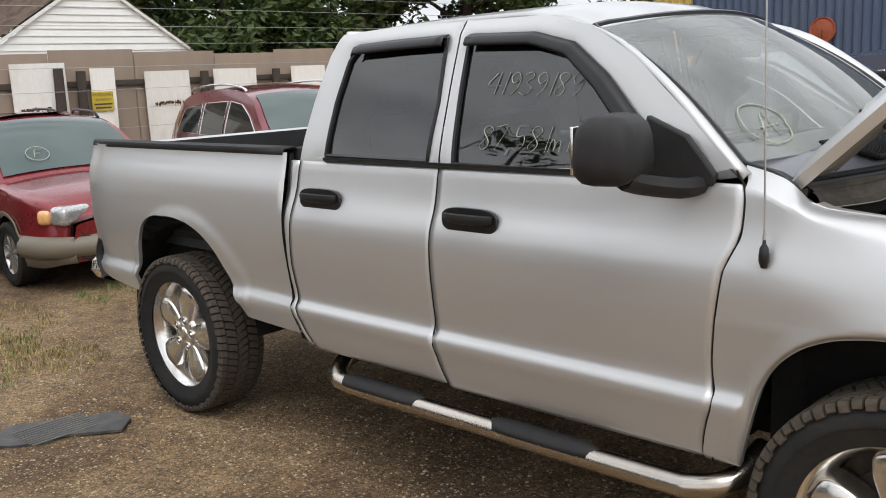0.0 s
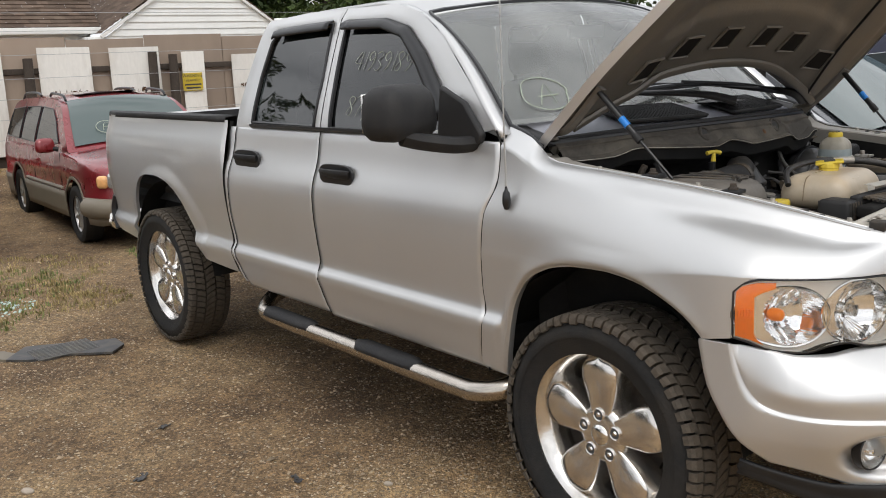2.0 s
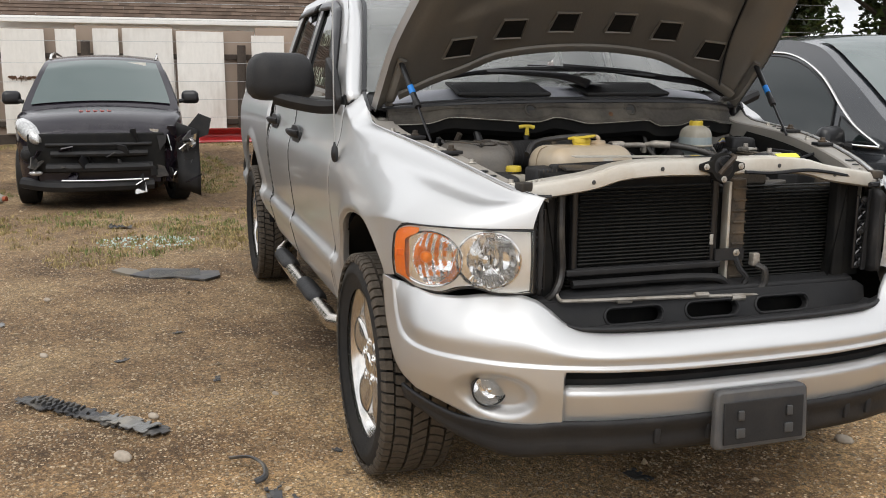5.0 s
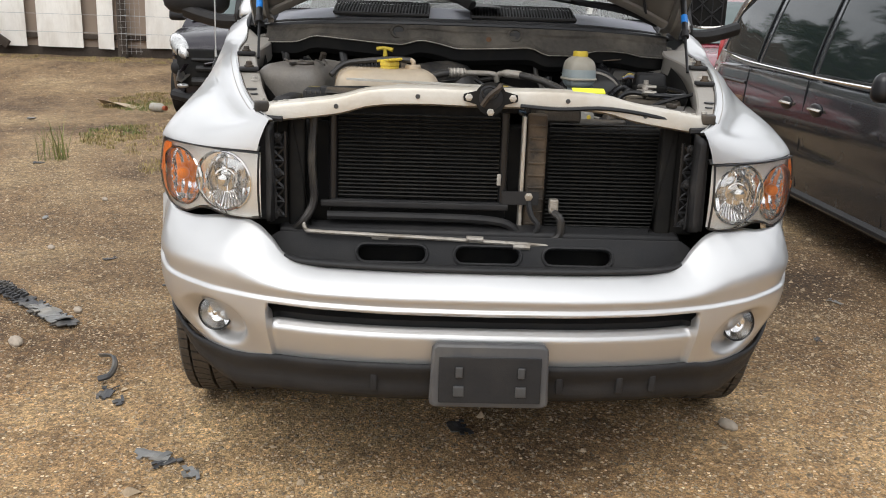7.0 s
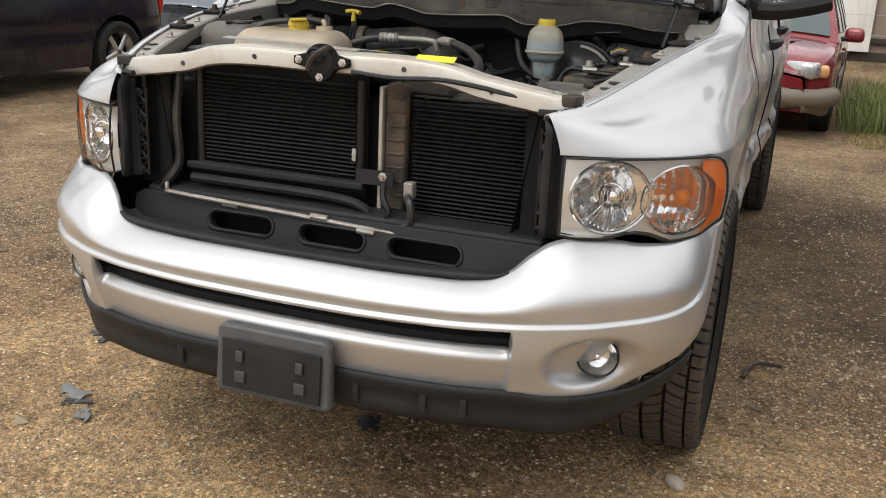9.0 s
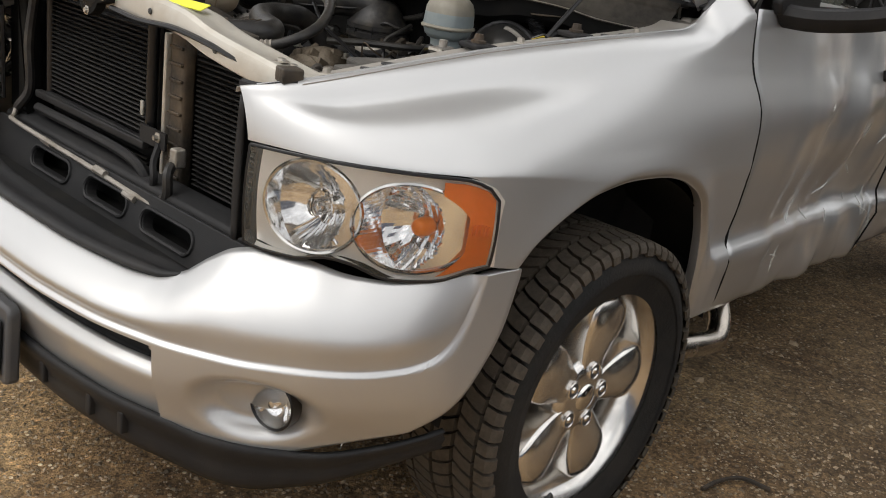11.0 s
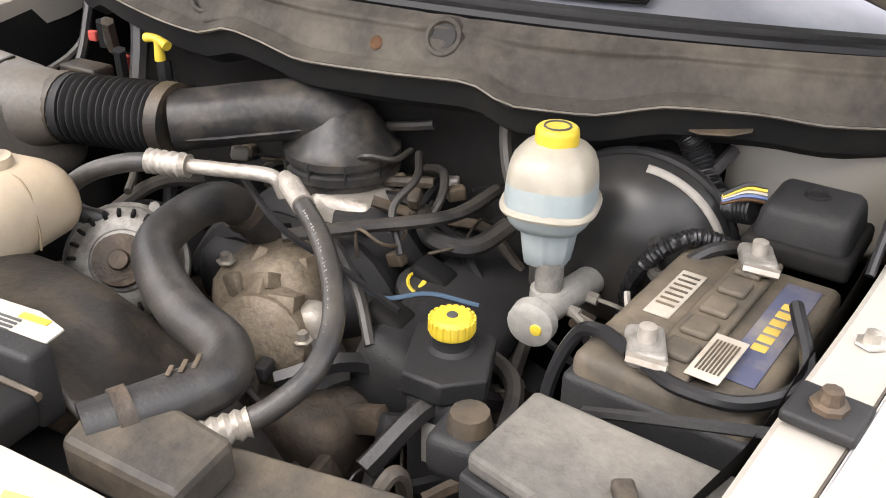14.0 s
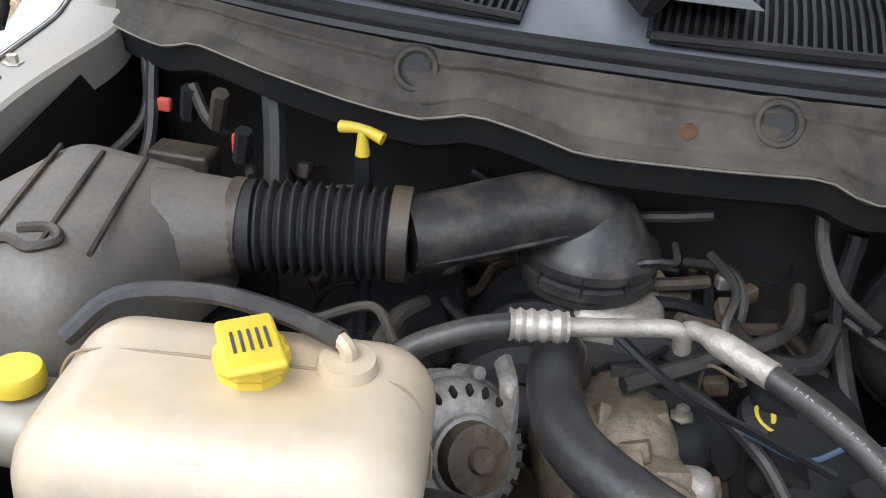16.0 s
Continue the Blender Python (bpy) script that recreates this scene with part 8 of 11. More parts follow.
part("tank_fitting", lathe([(0, 0.012), (0.024, 0.011), (0.026, 0.004), (0.026, -0.004)], 18, pose(0.375, -0.215, 1.250)).plus(tube([(0.375, -0.215, 1.255), (0.375, -0.215, 1.27), (0.37, -0.224, 1.276)], 0.0075, 8, 3)), TAN_TANK, tank, "pale overflow fitting")
part("overflow_hose", tube([(0.37, -0.222, 1.275), (0.35, -0.28, 1.276), (0.33, -0.36, 1.268), (0.34, -0.44, 1.255), (0.37, -0.48, 1.22)], 0.0095, 8, 6), HOSE, tank)
part("tank_lug", slab([(-0.025, 0), (0.025, 0), (0.03, 0.07), (-0.03, 0.07)], 0.012, pose(0.525, -0.315, 1.17, 62, 0, 97)), TAN_TANK, tank, bevel=0.003)
part("tank_sticker", rbox(0.035, 0.045, 0.002, m=facing((0.521, -0.25, 1.19), (1, -0.1, 0.35)), r=0.0009), WHITE_LBL, tank, "pale sticker")
washer = part("washer_bottle", rbox(0.09, 0.08, 0.06, m=pose(0.385, -0.525, 1.095), r=0.02), MILK, truck, "small milky filler bottle")
part("washer_cap", lathe([(0, 0.018), (0.024, 0.018), (0.027, 0.013), (0.027, 0.0)], 16, pose(0.378, -0.531, 1.163)), YELLOW, washer, "yellow filler cap")
part("black_box", rbox(0.10, 0.08, 0.12, m=pose(0.555, -0.505, 1.075), r=0.012), BLACK_PL, truck)
part("bottle_shield", rbox(0.17, 0.07, 0.18, m=pose(0.475, -0.60, 0.985, 0, 0, -8), r=0.02), BLACK_PL, truck, "black plastic bottle shield")
for k in range(5):
    part("box_rib", rbox(0.105, 0.004, 0.09, m=pose(0.556, -0.535 + 0.015 * k, 1.10), r=0.001), DUST_BLACK, truck)
part("relay_bracket", tube([(0.60, -0.52, 1.08), (0.60, -0.50, 1.16), (0.58, -0.45, 1.175), (0.60, -0.41, 1.16), (0.60, -0.40, 1.08)], 0.009, 6, 5), DUST_GREY, truck)

# fan shroud and radiator top
SHROUD = material("dusty_fan_shroud", (0.022, 0.02, 0.018), 0.42, vary=0.3, scale=50, stain=0.85, stain_scale=7, stain_color=(0.10, 0.078, 0.054), bump=0.15, bump_scale=90)
def shroud_pt(u, v):
    y = -0.47 + 0.72 * u
    ring = 0.765 + math.sqrt(max(0.01, 0.42 ** 2 - (y + 0.12) ** 2))
    return (0.575 - 0.215 * v, y, ring + 0.03 * (1 - v) ** 1.5 - 0.05 * v ** 3 - 0.10 * smoothstep(0.82, 1.0, v))
part("fan_shroud", outward(grid(shroud_pt, 36, 16), (0, 0, 1)), SHROUD, truck, "dusty black fan shroud", thick=0.008)
part("shroud_front", rbox(0.03, 0.60, 0.08, m=pose(0.592, -0.19, 1.132, 1.4, 0, 0), r=0.006), BLACK_PL, truck)
part("radiator_cap_rail", rbox(0.055, 0.66, 0.035, m=pose(0.645, -0.20, 1.155, 1.2, 0, 0), r=0.008), BLACK_DEEP, truck, "black radiator top rail")
for k in range(5):
    part("radiator_groove", tube([(0.612 + 0.0135 * k, -0.47, 1.2 - 0.0015 * k), (0.612 + 0.0135 * k, 0.12, 1.186 - 0.0015 * k)], 0.0048, 6, 1), DUST_BLACK, truck, "ribbed radiator top")
label = part("shroud_label", slab([(-0.36, -0.018), (0.15, -0.022), (0.15, 0.012), (0.11, 0.024), (-0.36, 0.018)], 0.002, pose(0.575, -0.055, 1.2175, 4, 1.6, 94)), WHITE_LBL, truck, "long white warning label", smooth=False)
part("label_strip", rbox(0.035, 0.008, 0.0012, m=pose(0.575, -0.055, 1.2175, 4, 1.6, 94) @ pose(0.115, 0.012, 0.0025), r=0.0005), YELLOW, label)
for k in range(5):
    part("label_bar", rbox(0.05, 0.003, 0.001, m=pose(0.575, -0.055, 1.2175, 4, 1.6, 94) @ pose(0.08, 0.004 - 0.0055 * k, 0.0025), r=0.0004), DARK_PRINT, label)

# hoses
HOSE_INK = material("pale_hose_print", (0.3, 0.29, 0.27), 0.6)
rh = part("radiator_hose", tube([(0.10, -0.03, 1.08), (0.135, -0.042, 1.13), (0.178, -0.045, 1.16), (0.248, -0.042, 1.167), (0.32, -0.018, 1.168), (0.375, 0.04, 1.168), (0.418, 0.115, 1.165), (0.442, 0.185, 1.162), (0.478, 0.215, 1.16), (0.518, 0.204, 1.157), (0.60, 0.155, 1.152)], 0.0275, 16, 7), HOSE, truck, "thick black radiator hose")
part("hose_clamp", tube([(0.562, 0.178, 1.154), (0.576, 0.17, 1.1535)], 0.031, 14, 1), IRON, rh, "dull steel hose clamp")
part("hose_clamp", tube([(0.128, -0.04, 1.12), (0.138, -0.043, 1.133)], 0.031, 14, 1), IRON, rh, "dull steel hose clamp")
for k in range(3):
    part("hose_print", rbox(0.005, 0.024 - 0.004 * k, 0.002, m=pose(0.50 + 0.012 * k, 0.205 - 0.006 * k, 1.1848, 0, 0, -65), r=0.0008), DUST_GREY, rh)
ac1 = part("refrigerant_hose", tube([(0.237, -0.085, 1.231), (0.25, -0.13, 1.224), (0.268, -0.18, 1.205), (0.282, -0.205, 1.18), (0.285, -0.19, 1.155), (0.265, -0.15, 1.14), (0.235, -0.10, 1.11)], 0.0125, 12, 7), HOSE, truck, "black refrigerant hose")
part("hose_fitting", tube([(0.239, -0.095, 1.231), (0.234, -0.07, 1.231), (0.227, -0.04, 1.231)], lambda t: 0.0155 + 0.0015 * math.cos(t * 30), 12, 10), ALU, ac1, "crimped aluminium fitting")
part("hose_pipe", tube([(0.228, -0.045, 1.231), (0.214, 0.0, 1.23), (0.196, 0.05, 1.228), (0.19, 0.068, 1.222), (0.185, 0.075, 1.20)], 0.0095, 10, 6), ALU, ac1, "bent aluminium pipe")
ac2 = part("refrigerant_hose", tube([(0.243, 0.145, 1.23), (0.285, 0.198, 1.222), (0.335, 0.248, 1.206), (0.39, 0.285, 1.186), (0.44, 0.295, 1.166), (0.48, 0.28, 1.148), (0.51, 0.258, 1.136)], 0.0122, 12, 8), HOSE, truck, "long curved refrigerant hose")
part("hose_pipe", tube([(0.172, 0.075, 1.205), (0.184, 0.078, 1.224), (0.203, 0.096, 1.231), (0.247, 0.15, 1.23)], lambda t: 0.0095 + 0.0045 * smoothstep(0.6, 0.75, t), 12, 8), ALU, ac2, "crimped aluminium pipe")
part("hose_fitting", tube([(0.502, 0.265, 1.138), (0.535, 0.235, 1.132)], lambda t: 0.0145 + 0.0015 * math.cos(t * 25), 12, 8), ALU, ac2, "crimped aluminium fitting")
part("hose_pipe", tube([(0.53, 0.24, 1.132), (0.565, 0.215, 1.132), (0.62, 0.19, 1.13)], 0.0085, 10, 5), ALU, ac2)
HOSE_LINE = smooth_line([(0.243, 0.145, 1.23), (0.285, 0.198, 1.222), (0.335, 0.248, 1.206), (0.39, 0.285, 1.186), (0.44, 0.295, 1.166), (0.48, 0.28, 1.148)], 12)
for k in range(4, len(HOSE_LINE) - 8):
    if k % 5 != 4:
        p, q = HOSE_LINE[k], HOSE_LINE[k + 1]
        ahead = (q - p).normalized()
        out = (ahead.cross(Vector((0, 0, 1))).cross(ahead) * 0.75 + Vector((0.6, -0.15, 0))).normalized()
        part("hose_print", rbox(0.0042, 0.0012, 0.0008, m=facing(p + out * 0.0119, out, ahead) @ pose(0, 0, 0, 0, 0, 0 if k % 2 else 90), r=0.0003, seg=1), HOSE_INK, ac2)
part("wiring_loom", tube([(0.175, 0.0, 1.205), (0.20, 0.08, 1.16), (0.19, 0.16, 1.12), (0.20, 0.25, 1.09)], 0.005, 6, 7), BLACK_GL, truck)
part("blue_wire", tube([(0.17, 0.16, 1.10), (0.19, 0.22, 1.095), (0.16, 0.27, 1.10), (0.14, 0.33, 1.09)], 0.0032, 6, 7), material("blue_grey_tube", (0.05, 0.085, 0.13), 0.5), truck, "thin blue-grey tube")

# engine
eng = part("engine_block", rbox(0.62, 0.46, 0.42, m=pose(0.02, 0.0, 0.55), r=0.04), IRON, truck, "grimy engine block")
for s in (1, -1):
    vc = part("valve_cover", rbox(0.5, 0.16, 0.11, m=pose(-0.02, s * 0.24, 0.93, 22 * -s, 0, 0), r=0.03), BLACK_PL, eng, "black valve cover")
    for k in range(4):
        part("coil_pack", rbox(0.05, 0.06, 0.045, m=pose(-0.2 + 0.12 * k, s * 0.20, 1.02, 22 * -s, 0, 0), r=0.01), BLACK_DEEP, vc)
man = part("intake_manifold", rbox(0.46, 0.3, 0.12, m=pose(-0.08, 0.0, 0.94), r=0.05), BLACK_PL, eng, "black intake manifold")
for k in range(4):
    for s in (1, -1):
        part("runner", tube([(-0.22 + 0.1 * k, 0.02 * s, 1.06), (-0.22 + 0.1 * k, 0.1 * s, 1.06), (-0.22 + 0.1 * k, 0.17 * s, 0.98)], 0.03, 8, 4), BLACK_PL, man)
part("throttle_body", rbox(0.11, 0.12, 0.1, m=pose(-0.06, 0.02, 1.0), r=0.02), ALU, eng, "cast throttle body")
part("throttle_sensor", rbox(0.05, 0.045, 0.04, m=pose(-0.10, 0.09, 1.06), r=0.008), DUST_GREY, eng)
part("pale_connector", rbox(0.03, 0.035, 0.025, m=pose(-0.11, 0.062, 1.085, 10, 0, 20), r=0.006), TAN_TANK, eng, "pale tan connector")
GRIMY_ALU = material("grimy_cast_aluminium", (0.3, 0.285, 0.26), 0.5, 0.4, vary=0.35, scale=70, stain=0.7, stain_scale=20, stain_color=(0.1, 0.085, 0.065), bump=0.3, bump_scale=90)
ALT = pose(0.25, -0.15, 1.07, 0, 58, 40)
alt = part("alternator", lathe([(0.02, 0.06), (0.045, 0.066), (0.058, 0.062), (0.07, 0.052), (0.076, 0.038), (0.0765, 0.03), (0.082, 0.028), (0.082, -0.006), (0.0765, -0.008), (0.0765, -0.04), (0.068, -0.056), (0.03, -0.062)], 48, ALT), GRIMY_ALU, truck, "grimy cast aluminium alternator")
for k in range(22):
    a = 2 * math.pi * k / 22
    part("vent_slot", rbox(0.0052, 0.017, 0.012, m=ALT @ pose(0.0655 * math.cos(a), 0.0655 * math.sin(a), 0.053, 0, 0, math.degrees(a) + 90) @ pose(0, 0, 0, -45, 0, 0), r=0.0015, seg=1), BLACK_DEEP, alt)
    part("vent_slot", rbox(0.0042, 0.007, 0.02, m=ALT @ pose(0.0755 * math.cos(a), 0.0755 * math.sin(a), -0.036, 0, 0, math.degrees(a) + 90), r=0.0015, seg=1), BLACK_DEEP, alt)
for k in range(3):
    a = 0.5 + 2 * math.pi * k / 3
    part("case_bolt", tube([ALT @ Vector((0.083 * math.cos(a), 0.083 * math.sin(a), -0.012)), ALT @ Vector((0.083 * math.cos(a), 0.083 * math.sin(a), 0.04))], 0.0075, 8, 1), GRIMY_ALU, alt)
part("front_web", lathe([(0.028, 0.066), (0.032, 0.072), (0.04, 0.07), (0.043, 0.064)], 28, ALT), GRIMY_ALU, alt)
part("alternator_pulley", lathe([(0, 0.10), (0.012, 0.10), (0.014, 0.092), (0.034, 0.09), (0.036, 0.07), (0.03, 0.06)], 24, pose(0.25, -0.15, 1.07, 0, 58, 40)), IRON, alt, "dark ribbed pulley")
part("alternator_bracket", tube([(0.19, -0.10, 1.15), (0.24, -0.085, 1.14), (0.255, -0.08, 1.0)], 0.011, 8, 4, flat=0.6), GRIMY_ALU, alt)
DUSTY_CAST = material("dusty_cast_metal", (0.216, 0.1774, 0.1311), 0.6, 0.3, vary=0.4, scale=90, stain=0.8, stain_scale=25, stain_color=(0.136, 0.1019, 0.0655), bump=0.25, bump_scale=160)
comp = part("compressor", rbox(0.17, 0.16, 0.15, m=pose(0.15, 0.04, 0.94, 12, -10, 15), r=0.05), DUSTY_CAST, truck, "grimy cast aluminium compressor")
part("compressor_head", lathe([(0, 0.07), (0.045, 0.066), (0.066, 0.05), (0.07, 0.0), (0.07, -0.05)], 20, pose(0.21, 0.06, 1.005, 0, 78, 12)), DUSTY_CAST, comp)
crng = random.Random(8)
for k in range(14):
    a, b = crng.uniform(0, 6.28), crng.uniform(0.2, 1.3)
    p = Vector((0.17 + 0.08 * math.cos(a) * math.sin(b), 0.05 + 0.085 * math.sin(a) * math.sin(b), 1.0 + 0.075 * math.cos(b)))
    part("casting_lump", rbox(crng.uniform(0.02, 0.05), crng.uniform(0.015, 0.04), crng.uniform(0.015, 0.035), m=pose(*p, crng.uniform(-40, 40), crng.uniform(-40, 40), crng.uniform(0, 90)), r=0.0035, seg=2), DUSTY_CAST, comp)
part("compressor_ear", rbox(0.05, 0.05, 0.12, m=pose(0.20, 0.13, 0.94, 8, 0, 0), r=0.02), ALU, comp)
for p in ((0.13, 0.10, 1.075), (0.20, -0.02, 1.085), (0.24, 0.13, 1.03), (0.10, -0.02, 1.09)):
    part("engine_bolt", lathe([(0, 0.014), (0.008, 0.013), (0.009, 0.003), (0.014, 0.002), (0.014, 0)], 6, pose(*p)), BOLT, comp)
belt = [(0.315, -0.02, 1.02), (0.34, 0.12, 0.93), (0.36, 0.24, 0.82), (0.37, 0.30, 0.72)]
part("drive_belt", tube(belt, 0.014, 6, 6, flat=0.35), BLACK_GL, truck, "black drive belt")
pul = part("pulley", lathe([(0, 0.01), (0.02, 0.012), (0.05, 0.0), (0.075, 0.008), (0.082, 0.012), (0.085, 0.0), (0.078, -0.008), (0.085, -0.016), (0.08, -0.025)], 32, pose(0.345, 0.03, 0.995, 0, 82, 20)), IRON, truck, "ribbed belt pulley")
part("pulley", lathe([(0, 0.012), (0.015, 0.012), (0.06, 0.0), (0.085, 0.01), (0.09, 0.0), (0.09, -0.025)], 32, pose(0.44, 0.24, 0.86, 0, 82, 10)), BLACK_DEEP, truck, "dark fan pulley")
DUCT_LID = material("dusty_grey_duct", (0.045, 0.04, 0.034), 0.6, vary=0.35, scale=70, stain=0.85, stain_scale=9, stain_color=(0.115, 0.094, 0.068), bump=0.15, bump_scale=120)
duct = part("radiator_side_duct", slab([(0.631, 0.30), (0.547, 0.439), (0.53, 0.455), (0.506, 0.457), (0.498, 0.43), (0.52, 0.25), (0.556, 0.27)], 0.014, pose(0, 0, 1.106)), DUCT_LID, truck, "dusty grey radiator side duct", bevel=0.005, smooth=False)
part("duct_hood", slab([(0.628, 0.157), (0.634, 0.295), (0.552, 0.29), (0.54, 0.21), (0.583, 0.144)], 0.046, pose(0, 0, 1.119)), DUCT_LID, duct, "raised dusty lid", bevel=0.008, smooth=False)
part("duct_body", slab([(0.624, 0.30), (0.543, 0.434), (0.51, 0.45), (0.503, 0.43), (0.524, 0.25), (0.6, 0.2)], 0.10, pose(0, 0, 1.006)), BLACK_PL, duct, bevel=0.004, smooth=False)
for k in range(6):
    z = 1.022 + 0.0145 * k
    part("duct_ridge", tube([(0.626, 0.302, z), (0.546, 0.436, z), (0.528, 0.452, z)], 0.0042, 6, 1), BLACK_PL, duct)
part("duct_block", rbox(0.06, 0.07, 0.07, m=pose(0.595, 0.575, 1.06), r=0.012), DUST_BLACK, truck)

# power steering reservoir
ps = part("steering_reservoir", slab([(-0.06, -0.045), (0.045, -0.055), (0.07, -0.01), (0.055, 0.045), (-0.035, 0.055), (-0.075, 0.01)], 0.03, pose(0.225, 0.335, 1.045, 0, 0, 25)).plus(rbox(0.075, 0.085, 0.17, m=pose(0.25, 0.345, 0.88), r=0.02)), BLACK_PL, truck, "black power steering reservoir", bevel=0.004)
part("reservoir_neck", lathe([(0.022, 0.03), (0.024, 0.0), (0.034, -0.01)], 18, pose(0.215, 0.331, 1.08)), BLACK_PL, ps)
pc = part("reservoir_cap", lathe([(0, 0.018), (0.022, 0.018), (0.026, 0.014), (0.0275, 0.002), (0.027, -0.004)], 28, pose(0.214, 0.331, 1.10)), YELLOW, ps, "ribbed yellow cap")
for k in range(20):
    a = 2 * math.pi * k / 20
    part("cap_rib", rbox(0.0035, 0.006, 0.018, m=pose(0.214 + 0.0268 * math.cos(a), 0.331 + 0.0268 * math.sin(a), 1.098, 0, 0, math.degrees(a)), r=0.001, seg=1), YELLOW, pc)
part("cap_mark", lathe([(0, 0.0015), (0.006, 0.0015), (0.007, 0)], 18, pose(0.214, 0.331, 1.1185)), DARK_PRINT, pc)
part("barcode_label", rbox(0.002, 0.03, 0.06, m=pose(0.2885, 0.347, 0.955), r=0.0009), WHITE_LBL, ps, "white barcode label")
part("reservoir_hose", tube([(0.22, 0.28, 1.0), (0.20, 0.22, 0.985), (0.23, 0.16, 0.97), (0.28, 0.14, 0.93)], 0.015, 8, 6), HOSE, ps)
oc = part("oil_cap", lathe([(0, 0.016), (0.03, 0.015), (0.037, 0.01), (0.038, 0.0)], 20, pose(0.064, 0.207, 1.036, -15, 14, 0)), BLACK_PL, truck, "black oil filler cap with yellow mark")
part("cap_ring", tube([tuple(pose(0.064, 0.207, 1.036, -15, 14, 0) @ Vector((0.022 * math.cos(a), 0.022 * math.sin(a), 0.0165))) for a in np.linspace(0, 6.28, 17)], 0.0026, 5, 1), YELLOW, oc)
part("cap_sign", rbox(0.022, 0.007, 0.002, m=pose(0.064, 0.207, 1.036, -15, 14, 0) @ pose(0, 0, 0.0155), r=0.0009), YELLOW, oc)

# brake booster and fluid reservoir
BOOSTER = material("satin_black_booster", (0.022, 0.022, 0.022), 0.36, vary=0.2, scale=40, stain=0.4, stain_scale=8, stain_color=(0.07, 0.06, 0.048))
bo = part("brake_booster", lathe([(0, 0.085), (0.05, 0.083), (0.085, 0.07), (0.115, 0.045), (0.13, 0.015), (0.134, 0.0), (0.134, -0.02), (0.125, -0.05), (0.06, -0.1)], 40, pose(-0.10, 0.455, 1.10, 0, 90, 0)), BOOSTER, truck, "round black brake booster")
part("booster_band", tube([(-0.10 + 0.0, 0.455 + 0.136 * math.cos(a), 1.10 + 0.136 * math.sin(a)) for a in np.linspace(0, 6.28, 33)], 0.006, 6, 1), BLACK_GL, bo)
FADED_LBL = material("faded_paper_label", (0.3, 0.28, 0.25), 0.6, vary=0.2, scale=40)
part("booster_label", grid(lambda u, v: (-0.075 + 0.008 * v, 0.455 + (0.1305 - 0.008 * v) * math.cos(1.5 - 1.1 * u), 1.10 + (0.1305 - 0.008 * v) * math.sin(1.5 - 1.1 * u)), 14, 2).flipped(), FADED_LBL, bo, "pale curved label", thick=0.001)
PALE_CAST = material("pale_cast_metal", (0.36, 0.35, 0.32), 0.5, 0.3, vary=0.2, scale=60, bump=0.2)
mc = part("master_cylinder", tube([(-0.02, 0.42, 1.072), (0.04, 0.408, 1.075), (0.10, 0.396, 1.078)], 0.021, 16, 4), PALE_CAST, truck, "cast master cylinder")
part("cylinder_boss", lathe([(0, 0.012), (0.014, 0.012), (0.017, 0.006), (0.024, 0.004), (0.025, -0.02)], 16, pose(0.063, 0.392, 1.09)), PALE_CAST, mc)
for d in (0.02, 0.065):
    part("line_nut", tube([(d, 0.425 - 0.2 * d, 1.072), (d + 0.002, 0.45 - 0.2 * d, 1.07)], 0.0085, 6, 1), BOLT, mc)
    part("brake_line", tube([(d, 0.445 - 0.2 * d, 1.07), (d, 0.475, 1.07 - 0.2 * d), (d - 0.04, 0.49, 1.03), (d - 0.06, 0.49, 0.95)], 0.003, 6, 5), BOLT, mc)
part("cylinder_end", lathe([(0, 0.008), (0.02, 0.008), (0.03, 0.004), (0.031, -0.012)], 20, pose(0.138, 0.40, 1.085, 0, 90, 0)), PALE_CAST, mc)
part("brake_line", tube([(0.08, 0.43, 1.08), (0.10, 0.47, 1.075), (0.08, 0.50, 1.09), (0.05, 0.49, 1.11)], 0.0045, 6, 6), BOLT, mc)
part("brake_line", tube([(0.06, 0.43, 1.06), (0.07, 0.50, 1.03), (0.0, 0.56, 1.04)], 0.0045, 6, 6), BOLT, mc)
part("yellow_dot", lathe([(0, 0.003), (0.007, 0.002), (0.008, 0)], 12, pose(0.146, 0.41, 1.083, 0, 90, 0)), YELLOW, mc)
def pot(profile, ribs=0.0):
    """A squarish pot round the reservoir's middle, with upright ribs moulded into its wall."""
    g = Geo()
    n = 72
    for r, z in profile:
        for k in range(n):
            a = 2 * math.pi * k / n
            c, q = math.cos(a), math.sin(a)
            sq = (abs(c) ** 3.4 + abs(q) ** 3.4) ** (-1 / 3.4)
            rr = r * (sq * 0.75 + 0.25) * (1 + (ribs if k % 9 in (0, 1) else 0.0))
            g.v.append((rr * c * 0.9, rr * q * 0.85, 1.302 - 0.88 * (1.302 - z)))
    g.f = [(i * n + k, i * n + (k + 1) % n, (i + 1) * n + (k + 1) % n, (i + 1) * n + k) for i in range(len(profile) - 1) for k in range(n)]
    return g.moved(pose(0.05, 0.381, 0, 0, 0, 10))


